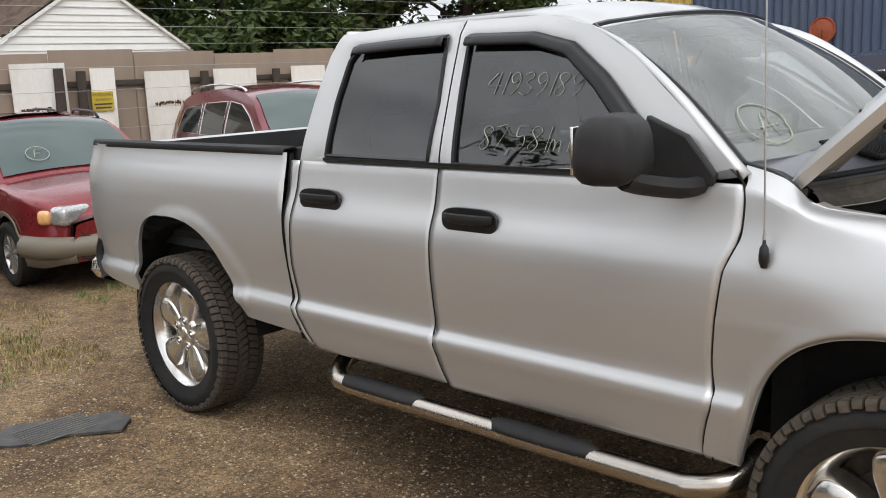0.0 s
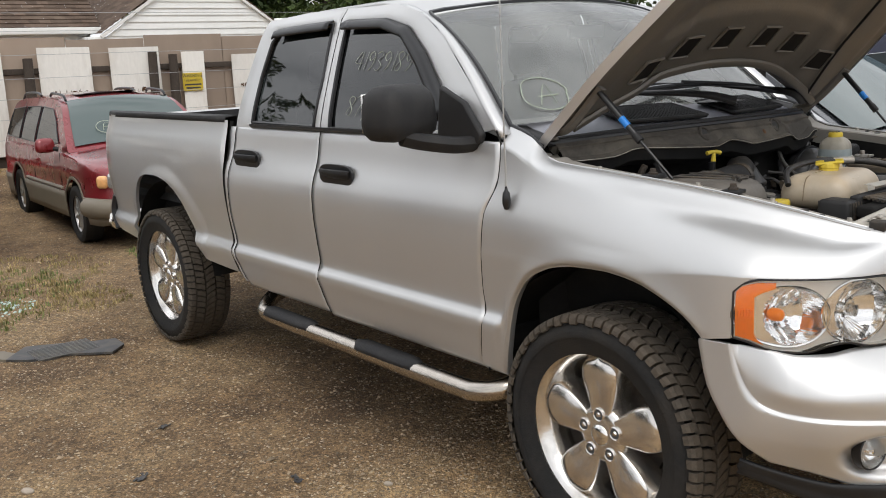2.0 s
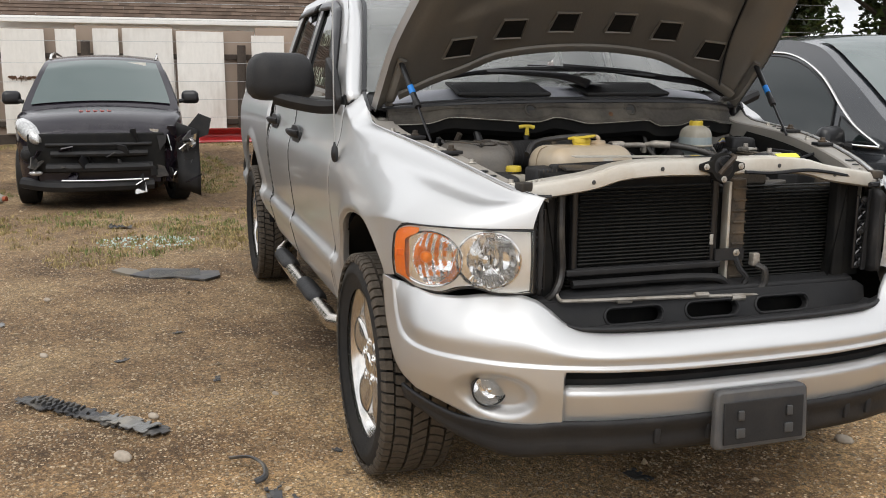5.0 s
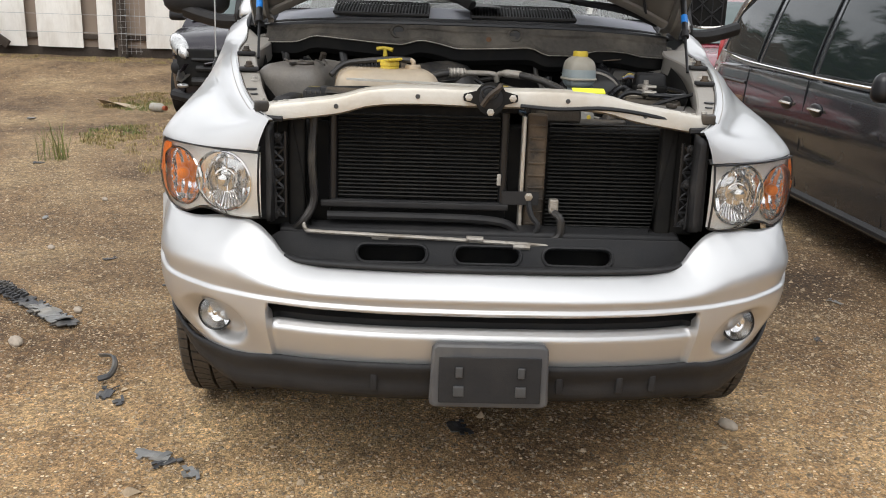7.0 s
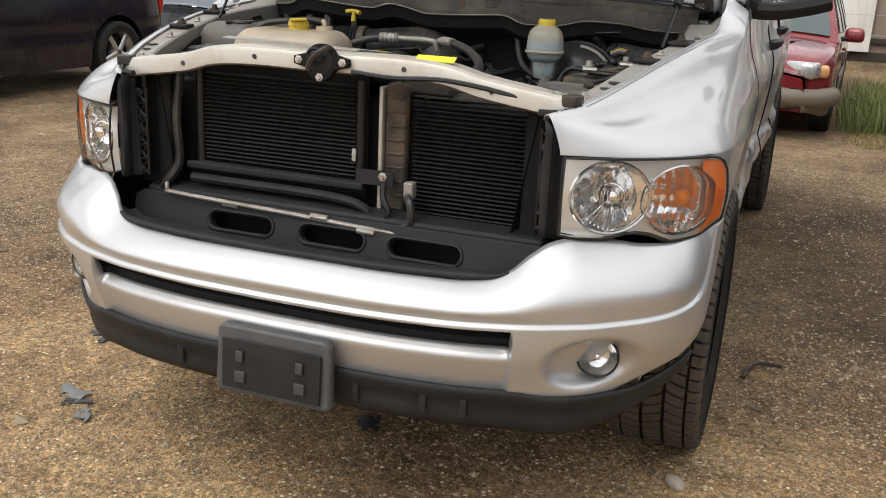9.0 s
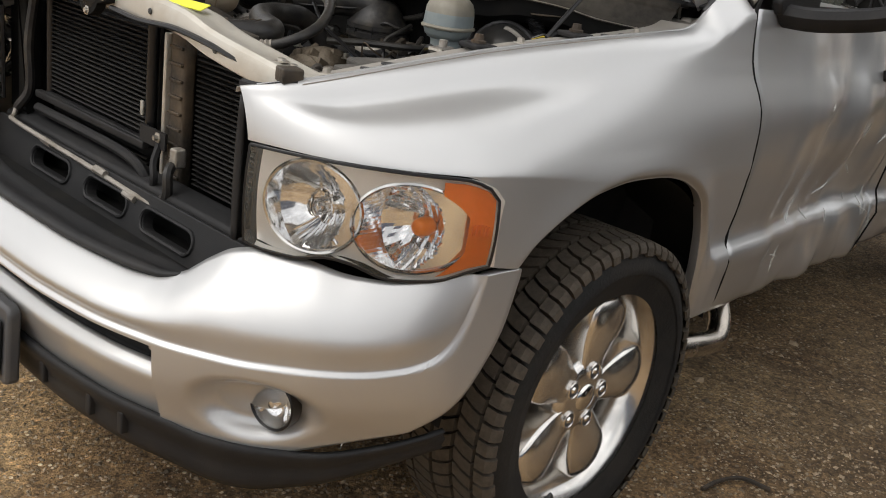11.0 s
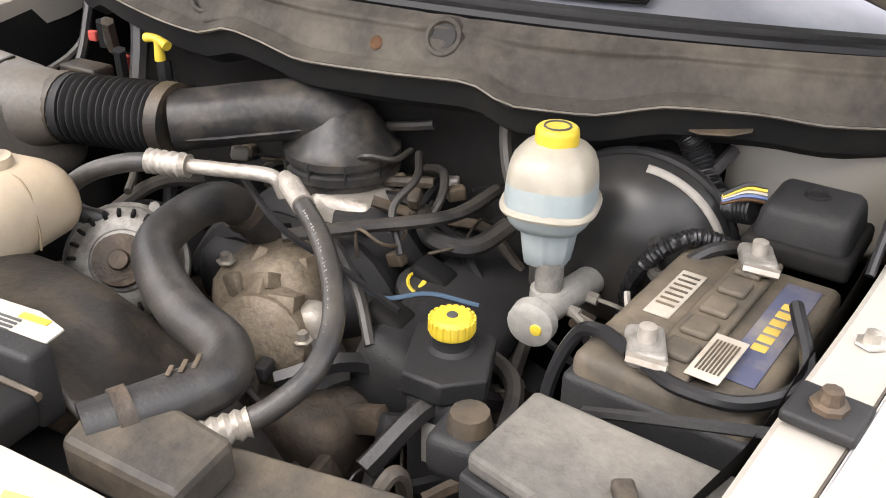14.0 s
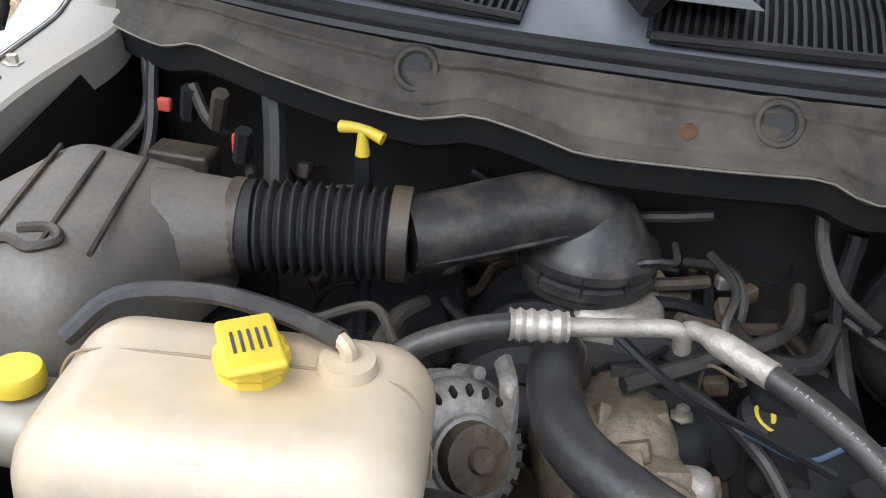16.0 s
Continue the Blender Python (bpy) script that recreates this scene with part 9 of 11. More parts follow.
br = part("brake_fluid_reservoir", pot([(0.064, 1.236), (0.062, 1.252), (0.057, 1.266), (0.047, 1.277), (0.036, 1.284), (0.027, 1.288)], 0.018), MILK, truck, "milky brake fluid reservoir with blue fluid")
part("reservoir_lower", pot([(0.03, 1.158), (0.05, 1.166), (0.06, 1.178), (0.065, 1.196), (0.066, 1.21), (0.064, 1.236)], 0.018), FLUID, br, "blue tinted lower half")
part("reservoir_rim", pot([(0.064, 1.192), (0.0705, 1.194), (0.072, 1.198), (0.0705, 1.202), (0.064, 1.204)]), MILK, br)
part("reservoir_foot", pot([(0.012, 1.103), (0.03, 1.104), (0.034, 1.109), (0.038, 1.135), (0.042, 1.168)], 0.05), FLUID, br)
part("reservoir_spout", lathe([(0.018, 0.03), (0.018, -0.02)], 14, pose(0.065, 0.392, 1.108)), GRIMY_ALU, br)
part("reservoir_neck", lathe([(0.025, 0.018), (0.026, 0.0), (0.034, -0.012)], 18, pose(0.049, 0.382, 1.279)), MILK, br)
bc = part("reservoir_cap", lathe([(0, 0.018), (0.023, 0.018), (0.026, 0.015), (0.0268, 0.01), (0.0268, -0.004)], 24, pose(0.049, 0.382, 1.290)), YELLOW, br, "yellow brake fluid cap")
part("cap_print", tube([(0.049 + 0.016 * math.cos(a), 0.382 + 0.016 * math.sin(a), 1.3085) for a in np.linspace(0, 6.28, 15)], 0.0015, 5, 1), DARK_PRINT, bc)

# battery and the covers beside it
BATT = material("dusty_battery_case", (0.068, 0.0566, 0.0428), 0.7, vary=0.25, scale=45, stain=0.9, stain_scale=9, stain_color=(0.136, 0.1095, 0.0759), bump=0.15)
OLD_STICKER = material("grubby_sticker", (0.4, 0.37, 0.31), 0.6, vary=0.2, scale=60, stain=0.8, stain_scale=30, stain_color=(0.2, 0.17, 0.13))
bat = part("battery", rbox(0.30, 0.19, 0.18, m=pose(0.145, 0.615, 0.985, 0, 0, -8), r=0.012), BATT, truck, "dusty grey car battery")
BM = pose(0.145, 0.615, 1.165, 0, 0, -8)
part("battery_ridge", rbox(0.29, 0.05, 0.012, m=BM @ pose(0, 0.0, 0), r=0.005), BATT, bat)
for k in range(5):
    part("cell_cap", rbox(0.035, 0.032, 0.009, m=BM @ pose(-0.1 + 0.05 * k, 0.0, 0.01), r=0.004), BATT, bat)
part("battery_label", rbox(0.22, 0.04, 0.0015, m=BM @ pose(-0.01, 0.058, 0.0005), r=0.0007), material("faded_battery_label", (0.06, 0.065, 0.11), 0.55, stain=0.8, stain_scale=14, stain_color=(0.2, 0.18, 0.15)), bat, "faded blue label")
for k in range(6):
    part("label_mark", rbox(0.013, 0.016, 0.001, m=BM @ pose(-0.065 + 0.019 * k, 0.058, 0.0018), r=0.0004), material("faded_yellow_print", (0.42, 0.3, 0.06), 0.6) if k == 0 else bpy.data.materials["faded_yellow_print"], bat)
part("battery_sticker", rbox(0.085, 0.035, 0.0015, m=BM @ pose(0.09, 0.035, 0.0125), r=0.0007), OLD_STICKER, bat, "grubby white sticker with dark print")
part("battery_sticker", rbox(0.11, 0.03, 0.0015, m=BM @ pose(-0.02, -0.055, 0.0005), r=0.0007), OLD_STICKER, bat, "grubby white sticker with dark print")
for k in range(7):
    part("sticker_bar", rbox(0.004, 0.022, 0.001, m=BM @ pose(-0.062 + 0.012 * k, -0.055, 0.0022), r=0.0004), DUST_GREY, bat)
    part("sticker_bar", rbox(0.06, 0.0022, 0.001, m=BM @ pose(0.09, 0.024 + 0.0038 * k, 0.0143), r=0.0004), DUST_GREY, bat)
for p in ((0.267, 0.572, 1.178), (0.032, 0.632, 1.178)):
    tm = part("battery_terminal", rbox(0.06, 0.04, 0.018, m=pose(*p, 0, 0, 20), r=0.007), GRIMY_ALU, bat, "corroded terminal clamp")
    part("terminal_post", lathe([(0, 0.034), (0.009, 0.033), (0.011, 0.0)], 14, pose(*p)), ALU, tm)
    part("terminal_bolt", tube([(p[0] + 0.03, p[1] - 0.01, p[2] + 0.012), (p[0] + 0.03, p[1] + 0.03, p[2] + 0.012)], 0.006, 6, 1), BOLT, tm)
part("battery_cable", tube([(0.28, 0.56, 1.185), (0.26, 0.525, 1.185), (0.245, 0.495, 1.165), (0.26, 0.475, 1.11), (0.30, 0.475, 1.03)], 0.008, 8, 6), BLACK_GL, bat)
part("battery_cable", tube([(0.29, 0.58, 1.182), (0.31, 0.62, 1.182), (0.30, 0.68, 1.18), (0.24, 0.72, 1.185), (0.12, 0.69, 1.19)], 0.008, 8, 6), BLACK_GL, bat)
part("battery_case", rbox(0.312, 0.202, 0.175, m=pose(0.145, 0.615, 0.965, 0, 0, -8), r=0.008), BLACK_PL, bat, "black lower battery case")
part("battery_tray", rbox(0.33, 0.22, 0.06, m=pose(0.145, 0.615, 0.945, 0, 0, -8), r=0.01), BLACK_DEEP, bat)
part("tray_bar", tube([(0.31, 0.53, 1.12), (0.34, 0.62, 1.165), (0.35, 0.74, 1.20)], 0.006, 6, 3), BLACK_PL, bat)
cv = part("relay_box_cover", slab([(-0.10, -0.10), (-0.10, 0.115), (0.11, 0.115), (0.11, -0.01), (0.03, -0.03), (0.02, -0.10)], 0.02, pose(0.455, 0.575, 1.135, 0, 0, -8)), material("dusty_pale_grey_cover", (0.1, 0.094, 0.084), 0.7, vary=0.3, scale=60, stain=0.8, stain_scale=8, stain_color=(0.2, 0.182, 0.155), bump=0.2, bump_scale=140), truck, "dusty grey relay box cover", bevel=0.006, smooth=False)
part("cover_side", slab([(-0.105, -0.105), (-0.105, 0.12), (0.115, 0.12), (0.115, -0.015), (0.035, -0.035), (0.025, -0.105)], 0.153, pose(0.455, 0.575, 0.98, 0, 0, -8)), BLACK_PL, cv, bevel=0.004, smooth=False)
part("cover_clip", rbox(0.035, 0.02, 0.014, m=pose(0.452, 0.616, 1.156, 0, 0, 30), r=0.004), DUST_GREY, cv)
part("side_module", rbox(0.06, 0.06, 0.05, m=pose(0.38, 0.43, 1.06), r=0.012), BLACK_PL, truck)
part("module_cap", lathe([(0, 0.02), (0.02, 0.018), (0.024, 0.0)], 14, pose(0.375, 0.435, 1.11)), DUST_BLACK, truck)
part("pale_hose", tube([(0.50, 0.40, 1.10), (0.48, 0.41, 1.12), (0.46, 0.41, 1.08), (0.46, 0.41, 0.98)], 0.008, 8, 5), DUST_GREY, truck, "dusty plastic hose")
fb = part("fuse_box", rbox(0.12, 0.12, 0.065, m=pose(-0.08, 0.672, 1.165, 0, 0, -6), r=0.014, taper=(0.86, 0.86)), BLACK_PL, truck, "black plastic fuse box")
part("fuse_hole", lathe([(0, 0.001), (0.012, 0.001), (0.014, 0.003), (0.016, 0)], 14, pose(-0.085, 0.672, 1.2302)), BLACK_DEEP, fb)
part("fuse_skirt", rbox(0.132, 0.13, 0.03, m=pose(-0.08, 0.672, 1.158, 0, 0, -6), r=0.008), BLACK_DEEP, fb)
tab = part("lip_tab", slab([(-0.05, -0.02), (0.05, -0.02), (0.045, 0.012), (0.02, 0.03), (-0.02, 0.03), (-0.045, 0.012)], 0.003, pose(-0.15, 0.527, 1.268, 0, 4, -80)), DUST_GREY, truck, "pale steel tab with a hole", smooth=False)
part("tab_hole", lathe([(0, 0.0045), (0.007, 0.0045), (0.009, 0.003)], 12, pose(-0.15, 0.527, 1.268, 0, 14, -80)), DARK_PRINT, tab)
for k, mat in enumerate((RUST, BLUE_LBL, WHITE_LBL, YELLOW, BLACK_GL)):
    part("wire", tube([(-0.09, 0.615 - 0.001 * k, 1.205 + 0.005 * k), (-0.075, 0.59, 1.21 + 0.005 * k), (-0.06, 0.565, 1.205 + 0.003 * k)], 0.003, 5, 4), mat, fb)
part("corrugated_loom", tube([(-0.15, 0.345, 1.229), (-0.155, 0.40, 1.243), (-0.155, 0.455, 1.258), (-0.15, 0.49, 1.255), (-0.15, 0.51, 1.225), (-0.135, 0.532, 1.19), (-0.115, 0.56, 1.178), (-0.09, 0.605, 1.192)], lambda t: 0.019 + 0.0016 * math.cos(t * 360), 12, 26), BLACK_GL, truck, "corrugated black wiring loom")
part("loom_clip", rbox(0.03, 0.014, 0.05, m=pose(-0.148, 0.487, 1.25, 20, 0, 0), r=0.004), BLACK_PL, truck, "black loom clip")
part("corrugated_loom", tube([(-0.13, 0.505, 1.19), (-0.11, 0.47, 1.165), (-0.10, 0.447, 1.12), (-0.10, 0.46, 1.085), (-0.10, 0.50, 1.075)], lambda t: 0.008 + 0.0009 * math.cos(t * 300), 8, 24), BLACK_GL, truck, "corrugated black wiring loom")
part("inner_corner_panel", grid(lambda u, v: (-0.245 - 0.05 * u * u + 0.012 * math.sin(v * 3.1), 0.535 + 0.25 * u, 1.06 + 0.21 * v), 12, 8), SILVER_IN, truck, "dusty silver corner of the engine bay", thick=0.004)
part("corrugated_loom", tube([(-0.05, 0.60, 1.15), (0.0, 0.55, 1.18), (0.02, 0.50, 1.14), (-0.02, 0.47, 1.04), (0.05, 0.50, 0.95)], lambda t: 0.011 + 0.0012 * math.cos(t * 300), 8, 30), BLACK_GL, truck, "corrugated black wiring loom")

# many small hoses and lines
rng = random.Random(12)
LINES = [([(-0.10, 0.24, 1.13), (0.0, 0.215, 1.125), (0.08, 0.12, 1.12), (0.14, 0.03, 1.11)], 0.010), ([(-0.06, 0.28, 1.10), (0.0, 0.25, 1.085), (0.01, 0.19, 1.09), (-0.04, 0.15, 1.10)], 0.014),
         ([(-0.12, 0.24, 1.27), (-0.10, 0.25, 1.20), (-0.07, 0.28, 1.15), (-0.05, 0.33, 1.12)], 0.009), ([(-0.14, 0.30, 1.2), (-0.12, 0.3, 1.1), (-0.05, 0.33, 1.0), (0.1, 0.36, 0.95)], 0.013),
         ([(0.02, 0.44, 1.02), (0.12, 0.50, 1.0), (0.22, 0.45, 1.01), (0.30, 0.42, 0.98)], 0.016), ([(0.10, 0.30, 1.0), (0.18, 0.40, 1.02), (0.30, 0.43, 1.0)], 0.012),
         ([(0.0, -0.30, 1.0), (0.10, -0.28, 1.06), (0.18, -0.30, 1.04)], 0.012), ([(-0.15, -0.2, 1.2), (-0.16, -0.1, 1.15), (-0.14, 0.05, 1.18), (-0.13, 0.12, 1.2)], 0.008),
         ([(-0.14, 0.10, 1.12), (-0.10, 0.15, 1.14), (-0.06, 0.17, 1.12), (-0.02, 0.16, 1.08)], 0.007), ([(0.08, 0.06, 1.09), (0.13, 0.12, 1.10), (0.18, 0.18, 1.08), (0.22, 0.22, 1.04)], 0.008),
         ([(-0.20, -0.62, 1.24), (-0.17, -0.58, 1.20), (-0.19, -0.54, 1.17), (-0.12, -0.5, 1.15)], 0.009), ([(-0.26, -0.72, 1.27), (-0.2, -0.7, 1.18), (-0.1, -0.74, 1.13), (0.0, -0.78, 1.12)], 0.008),
         ([(-0.24, -0.70, 1.25), (-0.16, -0.68, 1.14), (-0.05, -0.70, 1.10)], 0.01), ([(-0.15, -0.48, 1.27), (-0.13, -0.47, 1.22), (-0.10, -0.46, 1.15)], 0.016),
         ([(0.34, 0.30, 0.96), (0.42, 0.34, 0.98), (0.50, 0.40, 0.95)], 0.013), ([(0.20, -0.25, 1.09), (0.10, -0.24, 1.11), (0.02, -0.22, 1.09)], 0.011), ([(0.15, -0.32, 1.13), (0.12, -0.26, 1.14), (0.17, -0.22, 1.13)], 0.006),
         ([(-0.08, 0.12, 1.17), (-0.02, 0.15, 1.16), (0.03, 0.14, 1.13), (0.06, 0.17, 1.08)], 0.006), ([(-0.18, 0.55, 1.23), (-0.05, 0.50, 1.16), (0.03, 0.52, 1.13), (0.01, 0.57, 1.17), (-0.04, 0.6, 1.16)], 0.009)]
for pts, r in LINES:
    part("engine_hose", tube(pts, r, 8, 7), HOSE, truck)
for k in range(40):
    p = Vector((rng.uniform(-0.18, 0.5), rng.uniform(-0.45, 0.45), rng.uniform(0.86, 1.0)))
    d = Vector((rng.uniform(-0.2, 0.2), rng.uniform(-0.2, 0.2), rng.uniform(-0.08, 0.05)))
    part("engine_hose", tube([p, p + d * 0.5 + Vector((0, 0, rng.uniform(0, 0.05))), p + d], rng.choice((0.006, 0.009, 0.014)), 6, 5), rng.choice((HOSE, BLACK_GL, IRON, HOSE)), truck)
for k in range(46):
    p = (rng.uniform(-0.16, 0.42), rng.uniform(-0.32, 0.42), rng.uniform(0.84, 0.99))
    part("engine_fitting", rbox(rng.uniform(0.02, 0.07), rng.uniform(0.02, 0.06), rng.uniform(0.02, 0.06), m=pose(*p, rng.uniform(-30, 30), rng.uniform(-30, 30), rng.uniform(0, 90)), r=0.007, seg=2), rng.choice((IRON, ALU, BLACK_PL, IRON, DUST_BLACK)), truck)
for p, q in (((-0.165, -0.57, 1.20), (-0.14, -0.55, 1.26)), ((-0.20, -0.63, 1.19), (-0.19, -0.62, 1.24)), ((-0.13, -0.52, 1.17), (-0.12, -0.51, 1.22))):
    part("connector", tube([p, q], 0.012, 6, 1), rng.choice((DUST_GREY, BLACK_PL)), truck)
part("red_clip", rbox(0.012, 0.02, 0.03, m=pose(-0.15, -0.53, 1.17), r=0.003), CHALK_R, truck)
part("red_clip", rbox(0.012, 0.02, 0.02, m=pose(-0.21, -0.67, 1.19), r=0.003), CHALK_R, truck)
part("relay_block", rbox(0.05, 0.09, 0.06, m=pose(-0.12, -0.60, 1.12), r=0.006), DUST_BLACK, truck)

# harness branches, vacuum lines and plugs between the larger engine parts
krng = random.Random(77)
LINES = ((-0.22, 0.06, 0.03, 0.34, 1.0, 1.12, 16), (-0.25, -0.08, -0.45, 0.28, 1.08, 1.2, 9), (0.1, 0.33, -0.08, 0.32, 0.9, 1.02, 12), (-0.2, 0.02, -0.42, -0.1, 0.98, 1.1, 8))
for x0, x1, y0, y1, z0, z1, count in LINES:
    for k in range(count):
        p = Vector((krng.uniform(x0, x1), krng.uniform(y0, y1), krng.uniform(z0, z1)))
        pts = [p]
        turn = krng.uniform(0, 6.28)
        for q in range(4):
            turn += krng.uniform(-0.9, 0.9)
            step = Vector((0.05 * math.cos(turn), 0.06 * math.sin(turn), krng.uniform(-0.025, 0.018)))
            pts.append(pts[-1] + step)
        pts = [Vector((min(max(c.x, x0 - 0.03), x1 + 0.03), min(max(c.y, y0 - 0.03), y1 + 0.03), min(c.z, z1))) for c in pts]
        pts[-1].z -= 0.06
        r = krng.choice((0.0025, 0.0035, 0.005, 0.007, 0.009))
        loom = part("loom_branch", tube(pts, r, 7, 5), krng.choice((HOSE, BLACK_GL, HOSE, DUST_GREY, DUST_BLACK)), truck)
        if k % 2 == 0:
            d = (pts[1] - pts[0]).normalized()
            part("plug", rbox(0.018, 0.022, 0.028, m=facing(pts[0] - d * 0.012, -d), r=0.004), krng.choice((DUST_GREY, BLACK_PL, IRON, ALU)), loom)


# ---- other vehicles in the yard ----
def rim_mesh(name, r, spokes):
    g = lathe([(r - 0.03, -0.06), (r - 0.02, 0.04), (r, 0.062), (r + 0.012, 0.06), (r + 0.012, 0.03)], 40)
    g.plus(lathe([(0, 0.05), (0.045, 0.05), (0.06, 0.03), (0.065, -0.02)], 20))
    return mesh_of(name, g, ALLOY, sharp=50)


ALLOY = material("alloy_rim", (0.5, 0.49, 0.47), 0.35, 0.85, stain=0.4, stain_scale=8, stain_color=(0.25, 0.21, 0.17))
GLASS_CHROME = material("lamp_glass_pale", (0.62, 0.62, 0.6), 0.12, 0.5, coat=1.0, vary=0.5, scale=45)
RIM_SMALL = rim_mesh("rim", 0.215, 5)
TYRES = {}


def car_wheel(parent, x, y, R, spokes, turn=0.0):
    side = 1 if y > 0 else -1
    base = pose(x, y, R - 0.01) @ pose(0, 0, 0, -90 * side, 0, 0) @ pose(0, 0, 0, 0, 0, 17)
    if turn:
        base = pose(x, y, R - 0.01, 0, 0, turn) @ pose(0, 0, 0, -90 * side, 0, 0)
    key = round(R, 3)
    if key not in TYRES:
        TYRES[key] = mesh_of("tyre", tyre_geo(R, 0.215, R - 0.105), RUBBER)
    ty = link_part("tyre", TYRES[key], parent, base, "dusty black tyre")
    k = (R - 0.115) / 0.215
    rim = link_part("rim", RIM_SMALL, ty, Matrix.Diagonal((k, k, 1.2, 1)), "grey alloy rim")
    sp = Geo()
    for i in range(spokes):
        a = 2 * math.pi * i / spokes
        sp.plus(grid(lambda u, v: tuple(Matrix.Rotation(a, 3, "Z") @ Vector((0.03 + (R - 0.13) * u, (v - 0.5) * (0.075 - 0.02 * u) * (5 / spokes) ** 0.5, 0.066 - 0.006 * u + 0.012 * (1 - (2 * v - 1) ** 2)))), 6, 6))
    part("spokes", sp, ALLOY, ty)
    part("brake_disc", lathe([(0, -0.02), (R - 0.13, -0.02), (R - 0.12, -0.05)], 24), BLACK_DEEP, ty)
    return ty


def make_car(name, label, category, at, paint, L, W, front, wb, R, top, roof, belt, windows, clad=None, clad_z=0.0, glass=None, sill=0.24, spokes=5, roof_w=0.72, trim=None, nose_pow=3.0, crown=0.06, group="vehicles parked in the yard"):
    """A parked vehicle, front axle at its origin. top: hood and belt line; roof: the outline of the cabin."""
    car = thing(name, label, category, group, at=at)
    xf, xr = front, front - L
    hw = W / 2

    def width(x):
        a = max(0.0, (x - (xf - 0.75)) / 0.75)
        b = max(0.0, ((xr + 0.6) - x) / 0.6)
        return hw * (1 - 0.30 * a ** nose_pow - 0.16 * b ** 3)

    def low(x):
        z = sill + 0.05 * smoothstep(xf - 0.3, xf, x)
        for ax in (0.0, -wb):
            d = abs(x - ax)
            ra = R + 0.075
            if d < ra:
                z = max(z, R - 0.02 + math.sqrt(ra * ra - d * d) * 0.98 if d < ra * 0.985 else z)
        return z

    def side_y(x, z):
        zt = lerp_list(top, x)
        t = (z - 0.3) / max(0.2, zt - 0.3)
        return width(x) * (0.965 + 0.035 * math.sin(math.pi * min(1, max(0, t * 0.85 + 0.1)))) - 0.012 * smoothstep(0.52, 0.6, z) * smoothstep(0.72, 0.62, z)

    xs = sorted(set(list(np.linspace(xr, xf, 70)) + [ax + s * (R + 0.075) * q for ax in (0, -wb) for s in (1, -1) for q in (0.9, 0.96, 0.985, 1.0)]))
    rows = []
    for x in xs:
        zt, zl, w = curve_of(top, x), low(x), width(x)
        row = []
        for k in range(15):
            z = zl + (zt - 0.045 - zl) * k / 14
            row.append((x, side_y(x, z), z))
        row += [(x, w * 0.965, zt - 0.02), (x, w * 0.93, zt)]
        for k in range(1, 8):
            q = 0.93 * (1 - k / 7)
            row.append((x, w * q, zt + crown * (1 - (q / 0.93) ** 2)))
        rows.append(row)
    half = sheet(rows)
    nose = Geo().add([rows[-1][k] for k in range(len(rows[-1]))] + [(xf, 0, rows[-1][0][2])], [tuple(range(len(rows[-1]) + 1))])
    tail = Geo().add([rows[0][k] for k in range(len(rows[0]))] + [(xr, 0, rows[0][0][2])], [tuple(reversed(range(len(rows[0]) + 1)))])
    whole = Geo().plus(half).plus(nose).plus(tail)
    whole.plus(whole.mirror_y())
    body = part("body", whole, paint, car, sharp=35)
    bm = bmesh.new()
    bm.from_mesh(body.data)
    bmesh.ops.remove_doubles(bm, verts=bm.verts, dist=1e-4)
    bm.to_mesh(body.data)
    bm.free()
    if clad is not None:
        g = Geo()
        cr = []
        for x in xs:
            zl = low(x)
            zc = max(clad_z, zl + 0.03)
            cr.append([(x + 0.006 * (1 if x > -1 else -1) * (abs(x - (xf + xr) / 2) > L * 0.48), side_y(x, z) + 0.007, z) for z in np.linspace(zl - 0.004, zc, 5)])
        g.plus(sheet(cr))
        g.plus(g.mirror_y())
        cl = part("lower_cladding", g, clad, car, "darker lower body cladding", thick=0.01)
    # cabin
    def cab_y(x, z):
        zb = lerp_list(top, x)
        zr = max(p[1] for p in roof)
        t = min(1.0, max(0.0, (z - belt) / (zr - belt)))
        return hw * (0.945 - (0.945 - roof_w) * t ** 1.25) * (1 - 0.06 * smoothstep(roof[0][0] + 0.5, roof[0][0], x))
    rx = [p[0] for p in roof]
    crows = []
    for x in np.linspace(min(rx), max(rx), 60):
        zt, zb = curve_of(roof, x), lerp_list(top, x) - 0.03
        zt = max(zt, zb + 0.004)
        row = [(x, cab_y(x, zb + (zt - zb) * k / 8), zb + (zt - zb) * k / 8) for k in range(9)]
        y1 = row[-1][1]
        row += [(x, y1 * q, zt + 0.05 * (1 - q * q)) for q in (0.95, 0.85, 0.65, 0.4, 0.2, 0.0)]
        crows.append(row)
    cg = sheet(crows)
    cg.plus(cg.mirror_y())
    cabin = part("cabin", cg, paint, car, sharp=50)
    glass = glass or CARGLASS
